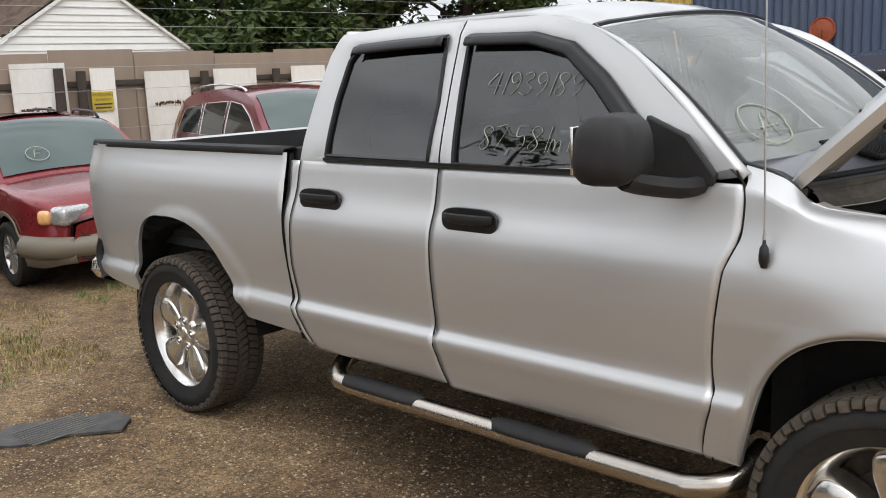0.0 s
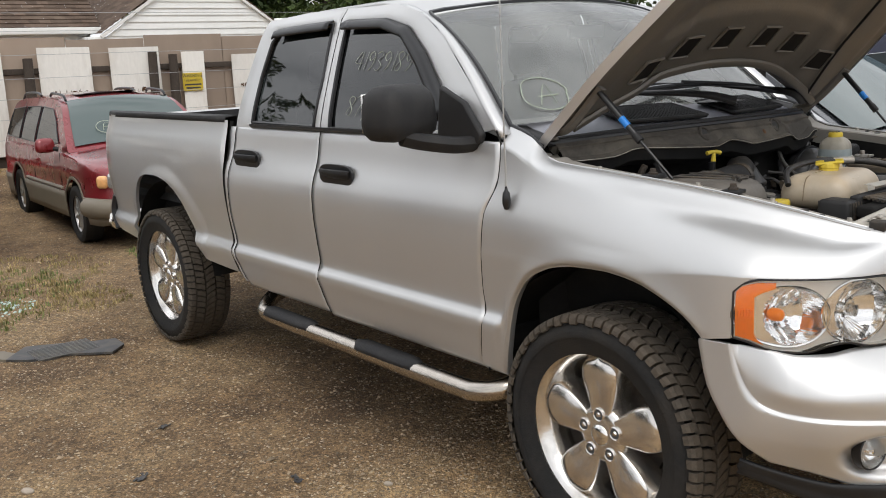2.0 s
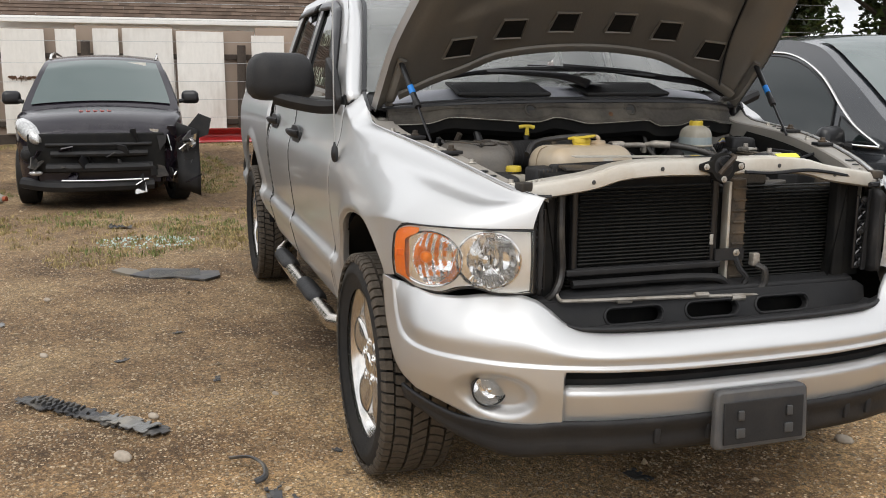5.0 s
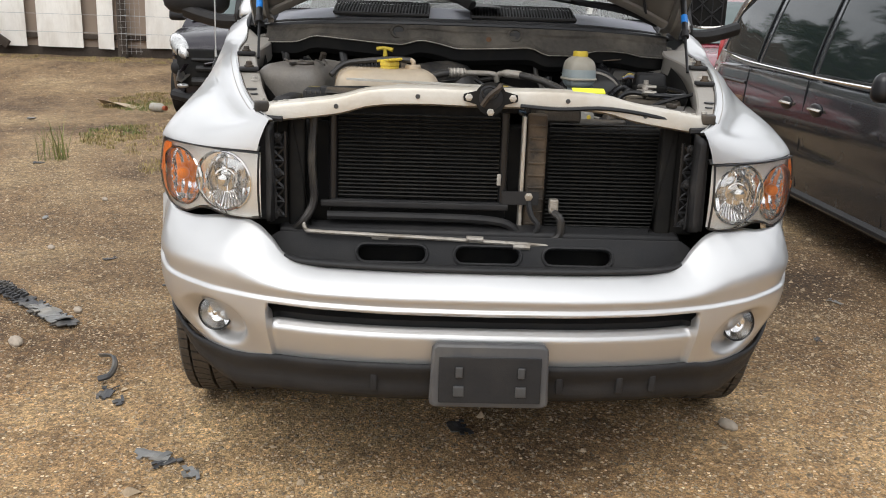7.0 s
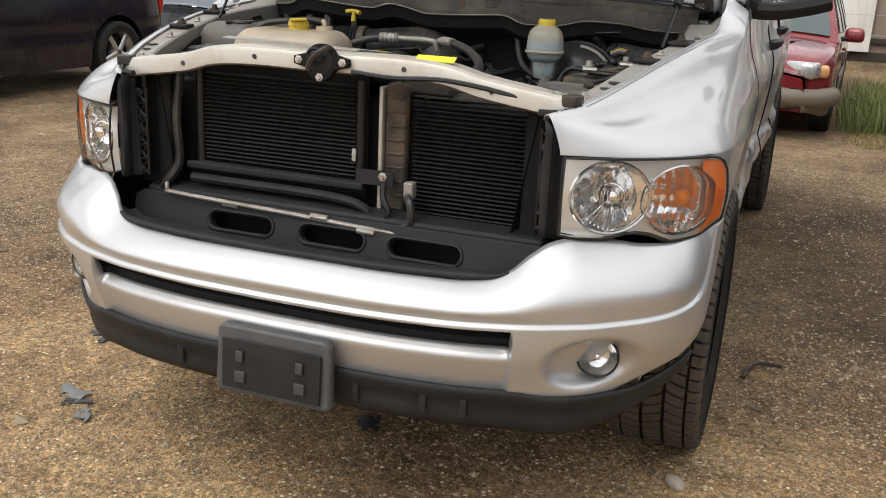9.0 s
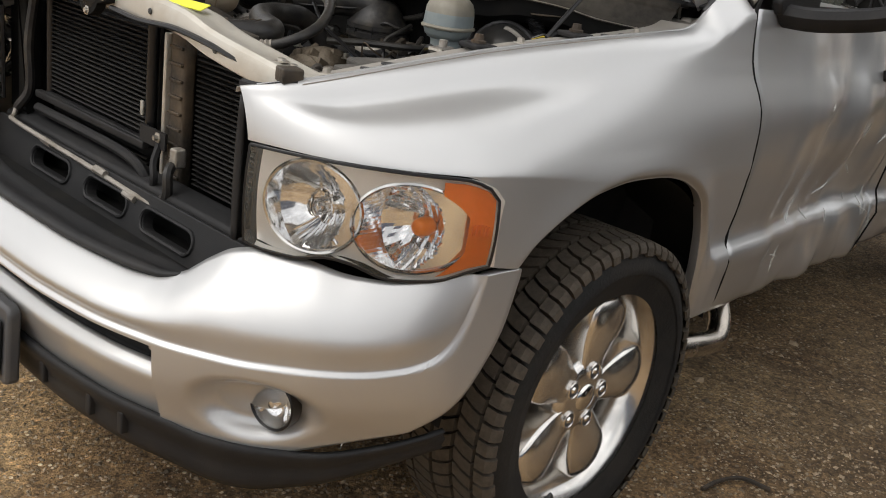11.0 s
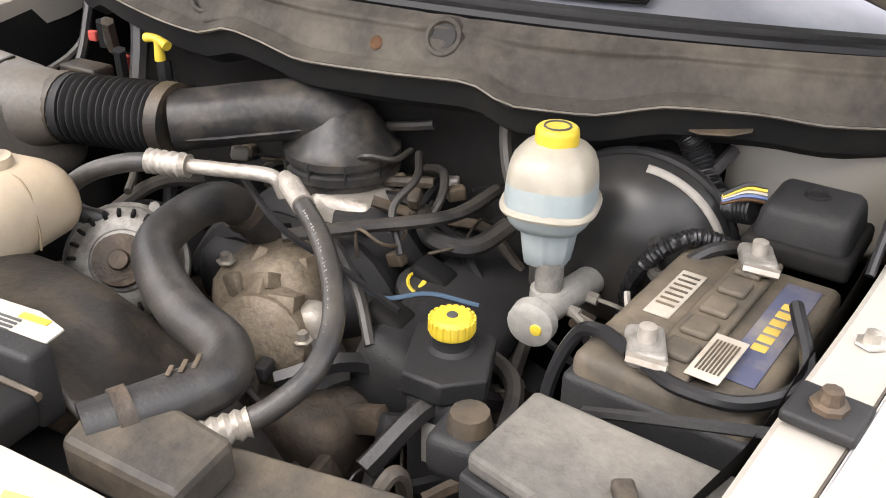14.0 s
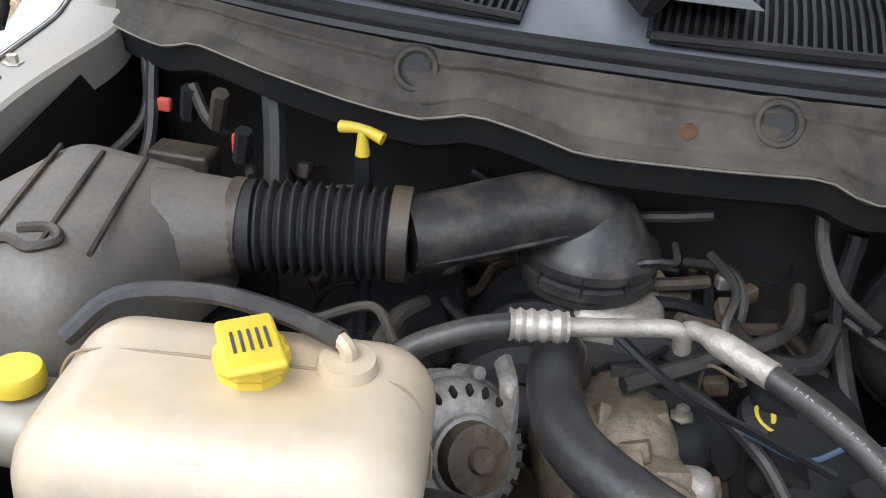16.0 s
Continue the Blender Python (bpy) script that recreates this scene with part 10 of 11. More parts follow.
    for loop in windows:
        for s in (1, -1):
            pts = []
            n = len(loop)
            for i in range(n):
                a, b = loop[i], loop[(i + 1) % n]
                pts += [(a[0] + (b[0] - a[0]) * k / 5, a[1] + (b[1] - a[1]) * k / 5) for k in range(5)]
            ring = [(x, s * (cab_y(x, z) + 0.008), z) for x, z in pts]
            cx, cz = sum(p[0] for p in pts) / len(pts), sum(p[1] for p in pts) / len(pts)
            inner = [(cx + (x - cx) * 0.5, s * (cab_y(cx + (x - cx) * 0.5, cz + (z - cz) * 0.5) + 0.008), cz + (z - cz) * 0.5) for x, z in pts]
            m = len(pts)
            g = Geo().add(ring + inner + [(cx, s * (cab_y(cx, cz) + 0.008), cz)], [(k, (k + 1) % m, m + (k + 1) % m, m + k) for k in range(m)] + [(m + k, m + (k + 1) % m, 2 * m) for k in range(m)])
            win = part("window", outward(g, (0, s, 0.3)), glass, cabin, "dark side window")
            part("window_trim", tube(ring + [ring[0]], 0.0065, 5, 0, caps=False), trim or BLACK_GL, win)
    # windscreen and rear glass lie on the cabin's slopes
    def slope_glass(xa, xb, mat, nm, sgn):
        g = grid(lambda u, v: tuple(Vector((xa + (xb - xa) * v, (2 * u - 1) * cab_y(xa + (xb - xa) * v, curve_of(roof, xa + (xb - xa) * v)) * 0.9, curve_of(roof, xa + (xb - xa) * v) + 0.05 * (1 - ((2 * u - 1) * 0.9) ** 2))) + Vector((0.012 * sgn, 0, 0.012))), 16, 8)
        ob = part(nm, outward(g, (sgn, 0, 0.6)), mat, cabin, "glossy windscreen glass")
        return ob
    return car, body, cabin, width, low, side_y, cab_y, slope_glass


def blob(sx, sy, sz, m, n=18):
    """A lens-shaped lump."""
    g = grid(lambda u, v: (sx * math.sin(math.pi * v) * math.cos(2 * math.pi * u), sy * math.sin(math.pi * v) * math.sin(2 * math.pi * u), sz * math.cos(math.pi * v)), n, 10)
    return g.moved(m)


def car_mirror(car, x, y, z, s, mat):
    mm = part("mirror", rbox(0.12, 0.22, 0.16, m=pose(x, s * (y + 0.1), z, 0, 0, -12 * s), r=0.05, taper=(0.8, 0.9)), mat, car, "door mirror")
    part("mirror_foot", tube([(x + 0.03, s * (y - 0.03), z + 0.03), (x + 0.01, s * (y + 0.06), z + 0.05)], 0.025, 8, 3), BLACK_PL, mm)


def seam(car, pts, r=0.004):
    part("panel_gap", tube(pts, r, 5, 3), BLACK_GL, car)


# slate minivan beside the truck
van, vbody, vcab, vw, vlow, vside, vcaby, vslope = make_car(
    "minivan", "dark slate grey minivan with chrome window trim", "van", pose(-0.87, 3.42, 0, 0, 0, 0.5), SLATE, 5.15, 2.01, 0.98, 3.0, 0.345,
    [(-4.17, 0.95), (-4.1, 1.04), (-3.2, 1.06), (-1.0, 1.04), (-0.2, 1.03), (0.3, 0.98), (0.7, 0.88), (0.98, 0.70)],
    [(-4.15, 0.98), (-4.05, 1.25), (-3.9, 1.55), (-3.6, 1.69), (-2.6, 1.74), (-1.6, 1.735), (-1.25, 1.69), (-0.85, 1.5), (-0.35, 1.2), (-0.08, 1.03)], 1.03,
    [[(-3.83, 1.14), (-3.72, 1.45), (-3.48, 1.60), (-2.98, 1.62), (-2.98, 1.10)], [(-2.88, 1.09), (-2.86, 1.62), (-1.98, 1.635), (-1.96, 1.08)], [(-1.86, 1.08), (-1.885, 1.62), (-1.7, 1.628), (-1.5, 1.615), (-1.35, 1.583), (-1.2, 1.53), (-1.06, 1.462), (-0.94, 1.385), (-0.85, 1.31), (-0.80, 1.08)], [(-0.74, 1.08), (-0.76, 1.235), (-0.66, 1.18), (-0.42, 1.085)]],
    spokes=7)
vslope(-1.33, -0.14, CARGLASS_L, "windscreen", 1)
vslope(-4.07, -3.72, CARGLASS, "rear_glass", -1)
for x, s in ((0, -1), (0, 1), (-3.0, -1), (-3.0, 1)):
    car_wheel(van, x, s * 0.90, 0.345, 7)
    part("wheel_well", grid(lambda u, v: (x + 0.41 * math.cos(math.pi * u), s * (0.6 + 0.36 * v), 0.33 + 0.41 * math.sin(math.pi * u)), 14, 2), BLACK_DEEP, van)
for s in (1, -1):
    car_mirror(van, -0.62, 1.0, 1.02, s, BLACK_GL)
    top_line = [(-3.86, 1.15), (-3.74, 1.47), (-3.49, 1.625), (-2.98, 1.645), (-1.98, 1.655), (-1.7, 1.65), (-1.5, 1.638), (-1.33, 1.6), (-1.18, 1.545), (-1.03, 1.47), (-0.9, 1.38), (-0.78, 1.29), (-0.6, 1.175), (-0.36, 1.07)]
    belt_line = [(-3.86, 1.145), (-3.4, 1.1), (-2.95, 1.08), (-1.9, 1.06), (-1.2, 1.058), (-0.36, 1.062)]
    for nm, pts in (("window_strip", top_line), ("belt_strip", belt_line)):
        part(nm, tube([(x, s * (vcaby(x, z) + 0.009), z) for x, z in pts], 0.009, 6, 4), CHROME, van, "chrome strip round the side windows")
    seam(van, [(-0.72, s * (vside(-0.72, z) + 0.002), z) for z in (0.32, 0.6, 0.9, 1.04)])
    seam(van, [(-1.92, s * (vside(-1.92, z) + 0.002), z) for z in (0.32, 0.6, 0.9, 1.05)])
    seam(van, [(-3.03 + 0.1 * (z < 0.7), s * (vside(-3.0, z) + 0.002), z) for z in (0.75, 0.85, 0.95, 1.06)])
    part("slide_track", tube([(x, s * (vside(x, 0.93) + 0.004), 0.93) for x in (-3.95, -3.5, -3.05)], 0.013, 5, 2), BLACK_GL, van, "sliding door track")
    part("rocker", tube([(x, s * (vside(x, 0.28) + 0.004), 0.285) for x in (-2.55, -2.0, -1.2, -0.45)], 0.03, 6, 3, flat=0.6), BLACK_PL, van)
    for hx in (-1.72, -2.2):
        dh = part("door_handle", tube([(hx - 0.10, s * (vside(hx, 0.86) + 0.012), 0.86), (hx, s * (vside(hx, 0.86) + 0.035), 0.865), (hx + 0.10, s * (vside(hx, 0.86) + 0.012), 0.86)], 0.012, 8, 4), STEEL, van, "chrome door handle")
        part("handle_cup", blob(0.10, 0.012, 0.045, pose(hx, s * (vside(hx, 0.86) + 0.002), 0.86)), BLACK_GL, dh)
    part("roof_rail", tube([(-3.5, s * 0.70, 1.70), (-3.2, s * 0.70, 1.765), (-2.2, s * 0.70, 1.785), (-1.75, s * 0.70, 1.755)], 0.014, 6, 4), BLACK_GL, van)
    part("tail_lamp", blob(0.05, 0.035, 0.22, pose(-4.08, s * 0.86, 1.05)), bpy.data.materials["red_lamp"], van)
    part("headlight", blob(0.26, 0.10, 0.09, pose(0.62, s * 0.80, 0.74, 0, 0, -28 * s)), GLASS_CHROME, van, "clear wraparound headlight")
part("grille", rbox(0.05, 0.9, 0.14, m=pose(0.95, 0, 0.5), r=0.02), BLACK_PL, van)
part("front_wiper", tube([(-0.13, -0.5, 1.10), (-0.25, -0.1, 1.19), (-0.3, 0.3, 1.22)], 0.01, 6, 3), BLACK_GL, van)
handwriting("V", 0.16, facing((-0.62, -0.25, 1.445), (0.62, -0.1, 0.75)), CHALK, van, thin=0.005)

# red wagon
wag, wbody, wcab, ww, wlow, wside, wcaby, wslope = make_car(
    "station_wagon", "dark red station wagon with taupe cladding and buckled hood", "car", pose(-7.62, 0.60, 0, 0, 0, -3.0) @ Matrix.Scale(0.955, 4), RED, 4.70, 1.74, 0.92, 2.65, 0.315,
    [(-3.78, 0.84), (-3.6, 0.93), (-2.5, 0.95), (-0.9, 0.94), (-0.3, 0.93), (0.3, 0.88), (0.7, 0.80), (0.92, 0.62)],
    [(-3.72, 0.92), (-3.5, 1.2), (-3.3, 1.41), (-2.9, 1.48), (-1.9, 1.5), (-1.25, 1.47), (-1.0, 1.42), (-0.6, 1.18), (-0.25, 0.93)], 0.93,
    [[(-3.42, 1.02), (-3.25, 1.35), (-2.62, 1.39), (-2.62, 1.0)], [(-2.54, 1.0), (-2.53, 1.39), (-1.82, 1.4), (-1.80, 0.99)], [(-1.72, 0.99), (-1.74, 1.4), (-1.25, 1.38), (-0.98, 1.25), (-0.68, 1.02)]],
    clad=TAUPE, clad_z=0.52, spokes=6)
wslope(-1.08, -0.31, CARGLASS_L, "windscreen", 1)
wslope(-3.62, -3.34, CARGLASS, "rear_glass", -1)
for x, s in ((0, -1), (0, 1), (-2.65, -1), (-2.65, 1)):
    car_wheel(wag, x, s * 0.77, 0.315, 10)
    part("wheel_well", grid(lambda u, v: (x + 0.375 * math.cos(math.pi * u), s * (0.5 + 0.33 * v), 0.30 + 0.375 * math.sin(math.pi * u)), 14, 2), BLACK_DEEP, wag)
for s in (1, -1):
    car_mirror(wag, -0.62, 0.87, 0.93, s, RED)
    part("roof_rail", tube([(-3.2, s * 0.58, 1.46), (-3.0, s * 0.58, 1.545), (-2.4, s * 0.58, 1.555), (-2.2, s * 0.58, 1.52)], 0.016, 6, 4), BLACK_GL, wag, "black roof rail")
    part("roof_rail", tube([(-1.75, s * 0.58, 1.52), (-1.65, s * 0.58, 1.55), (-1.2, s * 0.58, 1.53), (-1.08, s * 0.58, 1.47)], 0.016, 6, 4), BLACK_GL, wag, "black roof rail")
    hl = part("headlight", rbox(0.2, 0.34, 0.17, m=pose(0.775, s * 0.56, 0.612, 0, 0, -22 * s), r=0.05), GLASS_CHROME, wag, "clear headlight")
    part("corner_lamp", rbox(0.13, 0.1, 0.13, m=pose(0.695, s * 0.755, 0.622, 0, 0, -42 * s), r=0.04), PALE_AMBER, hl, "pale amber corner lamp")
    rec = part("fog_recess", lathe([(0.0, -0.03), (0.05, -0.028), (0.082, -0.01), (0.092, 0.004), (0.1, 0.0)], 24, facing((0.835, s * 0.585, 0.36), (1, 0.5 * s, 0.05)) @ Matrix.Diagonal((1.25, 0.85, 1, 1))), BLACK_PL, wag, "dark fog lamp recess")
    part("fog_lamp", lathe([(0, 0.012), (0.03, 0.009), (0.045, 0.0), (0.048, -0.02)], 20, facing((0.828, s * 0.582, 0.36), (1, 0.5 * s, 0.05))), GLASS_CHROME, rec, "round clear fog lamp")
    fg = part("fog_lamp", lathe([(0, 0.03), (0.05, 0.025), (0.08, 0.01), (0.09, -0.03)], 20, pose(0.93, s * 0.52, 0.42, 0, 84, 18 * s)), GLASS_CHROME, wag, "round fog lamp")
    part("fog_bezel", lathe([(0.088, 0.01), (0.105, 0.015), (0.115, -0.03)], 20, pose(0.93, s * 0.52, 0.42, 0, 84, 18 * s)), BLACK_PL, fg)
    seam(wag, [(-0.52, s * (wside(-0.52, z) + 0.004), z) for z in (0.3, 0.6, 0.92)])
    seam(wag, [(-1.77, s * (wside(-1.77, z) + 0.004), z) for z in (0.3, 0.6, 0.94)])
    part("door_handle", rbox(0.16, 0.03, 0.035, m=pose(-1.58, s * (wside(-1.58, 0.78) + 0.008), 0.78), r=0.01), RED, wag)
    part("side_moulding", tube([(x, s * (wside(x, 0.55) + 0.006), 0.55) for x in (-2.2, -1.2, -0.45)], 0.022, 6, 3, flat=0.5), TAUPE, wag)
part("bumper_cover", tube([(0.45, -0.86, 0.42), (0.75, -0.74, 0.42), (0.93, -0.4, 0.42), (0.97, 0, 0.42), (0.93, 0.4, 0.42), (0.75, 0.74, 0.42), (0.45, 0.86, 0.42)], 0.105, 10, 5, flat=1.0), TAUPE, wag, "scuffed taupe bumper cover")
part("grille", rbox(0.06, 0.62, 0.1, m=pose(0.88, 0, 0.60), r=0.02), BLACK_GL, wag)
part("hood_gap", tube([(0.72, 0.2, 0.845), (0.4, 0.32, 0.925), (0.1, 0.42, 0.935), (-0.2, 0.55, 0.945)], 0.02, 6, 5, flat=0.4), BLACK_DEEP, wag, "dark buckled hood gap")
part("hood_gap", tube([(0.70, -0.45, 0.80), (0.35, -0.55, 0.87), (-0.1, -0.68, 0.91)], 0.012, 6, 5), BLACK_DEEP, wag, "dark hood gap")
part("sunroof", grid(lambda u, v: (-1.75 + 0.5 * u, -0.38 + 0.76 * v, 1.556 - 0.03 * (2 * v - 1) ** 2 + 0.002 * u), 4, 6), CARGLASS, wag, "tinted sunroof")
fm = facing((-0.478, -0.33, 1.165), (0.62, -0.05, 0.78)) @ pose(0, 0, 0.012)
handwriting("F", 0.11, fm, CHALK, wag, thin=0.005)
part("chalk_ring", tube([(0.11 * math.cos(a), 0.1 * math.sin(a), 0) for a in np.linspace(0, 6.28, 20)], 0.004, 5, 1).moved(fm), CHALK, wag)
part("windscreen_sticker", rbox(0.22, 0.09, 0.002, m=facing((-0.93, 0.42, 1.41), (0.6, 0, 0.8)), r=0.0009), WHITE_LBL, wag, "white paper sticker")

# maroon SUV
MAR_TOP = [(-4.12, 0.98), (-3.9, 1.08), (-2.6, 1.12), (-0.8, 1.13), (-0.1, 1.12), (0.45, 1.05), (0.8, 0.93), (0.98, 0.72)]
mar, mbody, mcab, mw, mlow, mside, mcaby, mslope = make_car(
    "suv", "maroon crossover SUV with chrome waterfall grille", "car", pose(-7.25, 3.37, 0, 0, 0, -13.0) @ Matrix.Scale(0.89, 4), MAROON, 5.1, 2.0, 0.98, 3.02, 0.38,
    MAR_TOP,
    [(-4.1, 1.08), (-3.9, 1.4), (-3.6, 1.68), (-3.2, 1.77), (-2.2, 1.82), (-1.4, 1.78), (-1.0, 1.68), (-0.55, 1.4), (-0.1, 1.12)], 1.12,
    [[(-3.62, 1.22), (-3.45, 1.55), (-2.75, 1.62), (-2.72, 1.2)], [(-2.62, 1.2), (-2.64, 1.63), (-1.78, 1.66), (-1.76, 1.19)], [(-1.66, 1.19), (-1.68, 1.66), (-1.25, 1.62), (-0.9, 1.47), (-0.5, 1.2)]],
    clad=BLACK_PL, clad_z=0.46, trim=CHROME, spokes=6, crown=0.08)
mslope(-1.1, -0.2, CARGLASS_L, "windscreen", 1)
mslope(-3.98, -3.62, CARGLASS, "rear_glass", -1)
for x, s in ((0, -1), (0, 1), (-3.02, -1), (-3.02, 1)):
    car_wheel(mar, x, s * 0.89, 0.38, 6)
    part("wheel_well", grid(lambda u, v: (x + 0.45 * math.cos(math.pi * u), s * (0.55 + 0.38 * v), 0.36 + 0.45 * math.sin(math.pi * u)), 14, 2), BLACK_DEEP, mar)
for s in (1, -1):
    car_mirror(mar, -0.45, 1.0, 1.14, s, MAROON)
    part("roof_rail", tube([(-3.5, s * 0.70, 1.75), (-3.3, s * 0.71, 1.84), (-2.2, s * 0.71, 1.885), (-1.5, s * 0.70, 1.84), (-1.35, s * 0.69, 1.78)], 0.018, 6, 4), CHROME, mar, "silver roof rail")
    def on_nose(y, z, proud=0.014):
        """The body's surface ahead of the hood line at this height and width."""
        x = 0.98
        while x > 0.2 and (curve_of(MAR_TOP, x) + 0.08 * (1 - min(1.0, abs(y) / (mw(x) * 0.93)) ** 2) < z or mw(x) < abs(y)):
            x -= 0.01
        return (x + proud, y, z)

    def almond(q, rho):
        c, w = math.cos(q), math.sin(q)
        yy = 0.735 + 0.185 * rho * math.copysign(abs(c) ** 0.8, c) - 0.035 * rho * w
        zz = 0.885 + 0.135 * rho * math.copysign(abs(w) ** 0.8, w) + 0.05 * rho * c
        return on_nose(s * yy, zz, 0.012 + 0.02 * (1 - rho * rho))
    hl = part("headlight", outward(sheet([[almond(2 * math.pi * k / 32, rho) for k in range(33)] for rho in (0.02, 0.3, 0.6, 0.85, 1.0)]), (1, 0.3 * s, 0.3)), GLASS_CHROME, mar, "large clear headlight", thick=0.01)
    part("lamp_edge", tube([almond(2 * math.pi * k / 32, 1.02) for k in range(33)], 0.009, 6, 1, caps=False), BLACK_GL, hl)
    for dy, dz, r, mat in ((0.02, -0.01, 0.055, CARGLASS_L), (-0.1, -0.055, 0.036, AMBER_CL)):
        p = Vector(on_nose(s * (0.735 + dy), 0.885 + dz, 0.035))
        part("projector", lathe([(0, 0.012), (r * 0.7, 0.008), (r, 0), (r * 1.15, 0.004), (r * 1.25, -0.02)], 20, facing(p, (1, 0.3 * s, 0.35))), mat, hl, "round lamp behind the lens")
    part("chrome_strip", tube([(0.97, s * 0.38, 0.60), (0.90, s * 0.62, 0.60), (0.72, s * 0.82, 0.60), (0.5, s * 0.95, 0.61)], 0.02, 6, 4), CHROME, mar)
    fg = part("fog_lamp", rbox(0.06, 0.2, 0.09, m=pose(0.80, s * 0.72, 0.49, 0, 0, -32 * s), r=0.03), GLASS_CHROME, mar, "fog lamp")
    part("corner_lamp", rbox(0.04, 0.06, 0.06, m=pose(0.72, s * 0.84, 0.50, 0, 0, -40 * s), r=0.02), AMBER, fg)
def grille_pt(q, rho, proud=0.03):
    c, w = math.cos(q), math.sin(q)
    zz = 0.845 + 0.125 * rho * math.copysign(abs(w) ** 0.75, w)
    return on_nose(0.40 * rho * math.copysign(abs(c) ** 0.6, c) * (0.82 + 0.25 * (zz - 0.72) / 0.25), zz, proud)


gb = part("grille", sheet([[grille_pt(2 * math.pi * k / 40, rho, 0.012) for k in range(41)] for rho in (0.02, 0.5, 1.0)]), BLACK_GL, mar, "chrome waterfall grille", thick=0.01)
part("grille_surround", tube([grille_pt(2 * math.pi * k / 40, 1.0, 0.02) for k in range(41)], 0.026, 8, 1, caps=False), CHROME, gb, "chrome grille surround")
part("front_apron", outward(grid(lambda u, v: on_nose(-0.95 + 1.9 * u, 0.24 + 0.34 * v, 0.022), 40, 6), (1, 0, 0)), BLACK_PL, mar, "black lower front apron", thick=0.01)
for k in range(13):
    yy = -0.33 + 0.055 * k
    part("grille_bar", tube([on_nose(yy, z, 0.024) for z in (0.745, 0.82, 0.88, 0.945)], 0.011, 6, 2), CHROME, gb)

# wrecked black SUV
esc, ebody, ecab, ew, elow, eside, ecaby, eslope = make_car(
    "wrecked_suv", "black compact SUV with smashed front corner and missing bumper", "car", pose(-8.35, -2.20, 0, 0, 0, -1.0), NIGHT, 4.5, 1.84, 0.72, 2.69, 0.355,
    [(-3.75, 0.95), (-3.6, 1.03), (-2.4, 1.08), (-0.7, 1.08), (-0.15, 1.06), (0.35, 0.99), (0.6, 0.88), (0.72, 0.74)],
    [(-3.72, 1.03), (-3.5, 1.35), (-3.25, 1.57), (-2.8, 1.64), (-1.9, 1.68), (-1.2, 1.64), (-0.95, 1.56), (-0.55, 1.32), (-0.12, 1.06)], 1.07,
    [[(-3.2, 1.18), (-3.05, 1.45), (-2.5, 1.5), (-2.48, 1.16)], [(-2.4, 1.16), (-2.42, 1.51), (-1.7, 1.53), (-1.68, 1.14)], [(-1.6, 1.14), (-1.62, 1.53), (-1.15, 1.5), (-0.85, 1.35), (-0.5, 1.13)]], spokes=5)
eslope(-1.02, -0.2, CARGLASS_L, "windscreen", 1)
for x, s in ((0, -1), (0, 1), (-2.69, -1), (-2.69, 1)):
    car_wheel(esc, x, s * 0.82, 0.355, 5, 12 if (x == 0 and s > 0) else 0)
part("front_cavity", rbox(0.06, 1.42, 0.42, m=pose(0.71, -0.02, 0.42), r=0.02), BLACK_DEEP, esc, "dark open front end")
for z, w, r in ((0.62, 1.0, 0.035), (0.47, 1.1, 0.05), (0.72, 1.1, 0.02)):
    part("crash_bar", tube([(0.74, -w / 2, z), (0.80, 0, z), (0.74, w / 2, z)], r, 8, 5), BLACK_PL, esc)
part("lower_lip", tube([(0.55, -0.82, 0.30), (0.74, -0.5, 0.27), (0.80, 0, 0.27), (0.72, 0.55, 0.27)], 0.065, 8, 5), BLACK_PL, esc)
part("chrome_strip", tube([(0.80, -0.4, 0.335), (0.86, 0, 0.335), (0.80, 0.5, 0.335)], 0.012, 6, 4), CHROME, esc, "bent chrome strip")
part("headlight", blob(0.27, 0.10, 0.10, pose(0.56, -0.73, 0.86, 0, 24, 30)), GLASS_CHROME, esc, "clear headlight")
part("broken_bracket", blob(0.05, 0.07, 0.08, pose(0.70, -0.74, 0.62)), BLACK_PL, esc)
part("fog_lamp", blob(0.04, 0.07, 0.03, pose(0.76, -0.66, 0.42)), GLASS_CHROME, esc)
rng = random.Random(77)
for k in range(46):
    p = (rng.uniform(0.35, 0.85), rng.uniform(0.35, 0.98), rng.uniform(0.25, 0.9)) if k < 34 else (rng.uniform(0.72, 0.84), rng.uniform(-0.75, 0.4), rng.uniform(0.35, 0.78))
    part("broken_piece", slab([(-rng.uniform(0.03, 0.12), -0.05), (rng.uniform(0.03, 0.12), -rng.uniform(0.02, 0.06)), (rng.uniform(0.0, 0.08), rng.uniform(0.03, 0.12)), (-0.05, rng.uniform(0.02, 0.08))], 0.012, pose(*p, rng.uniform(0, 180), rng.uniform(0, 180), rng.uniform(0, 180))), rng.choice((BLACK_PL, BLACK_GL, BLACK_PL, DEBRIS, GLASS_CHROME, CHROME, NIGHT)), esc, smooth=False)
part("hanging_liner", sheet([[(0.55 + 0.05 * math.sin(q * 7), 0.82 + 0.25 * t, 0.2 + 0.75 * q - 0.1 * t) for t in (0, 0.4, 0.8, 1.0)] for q in np.linspace(0, 1, 8)]), BLACK_PL, esc, "torn hanging fender liner", thick=0.01)
part("torn_flap", slab([(0, 0), (0.26, 0.1), (0.3, 0.28), (0.16, 0.34), (0.04, 0.2)], 0.012, pose(0.5, 0.92, 0.70, 90, 0, 80)), BLACK_PL, esc, smooth=False)
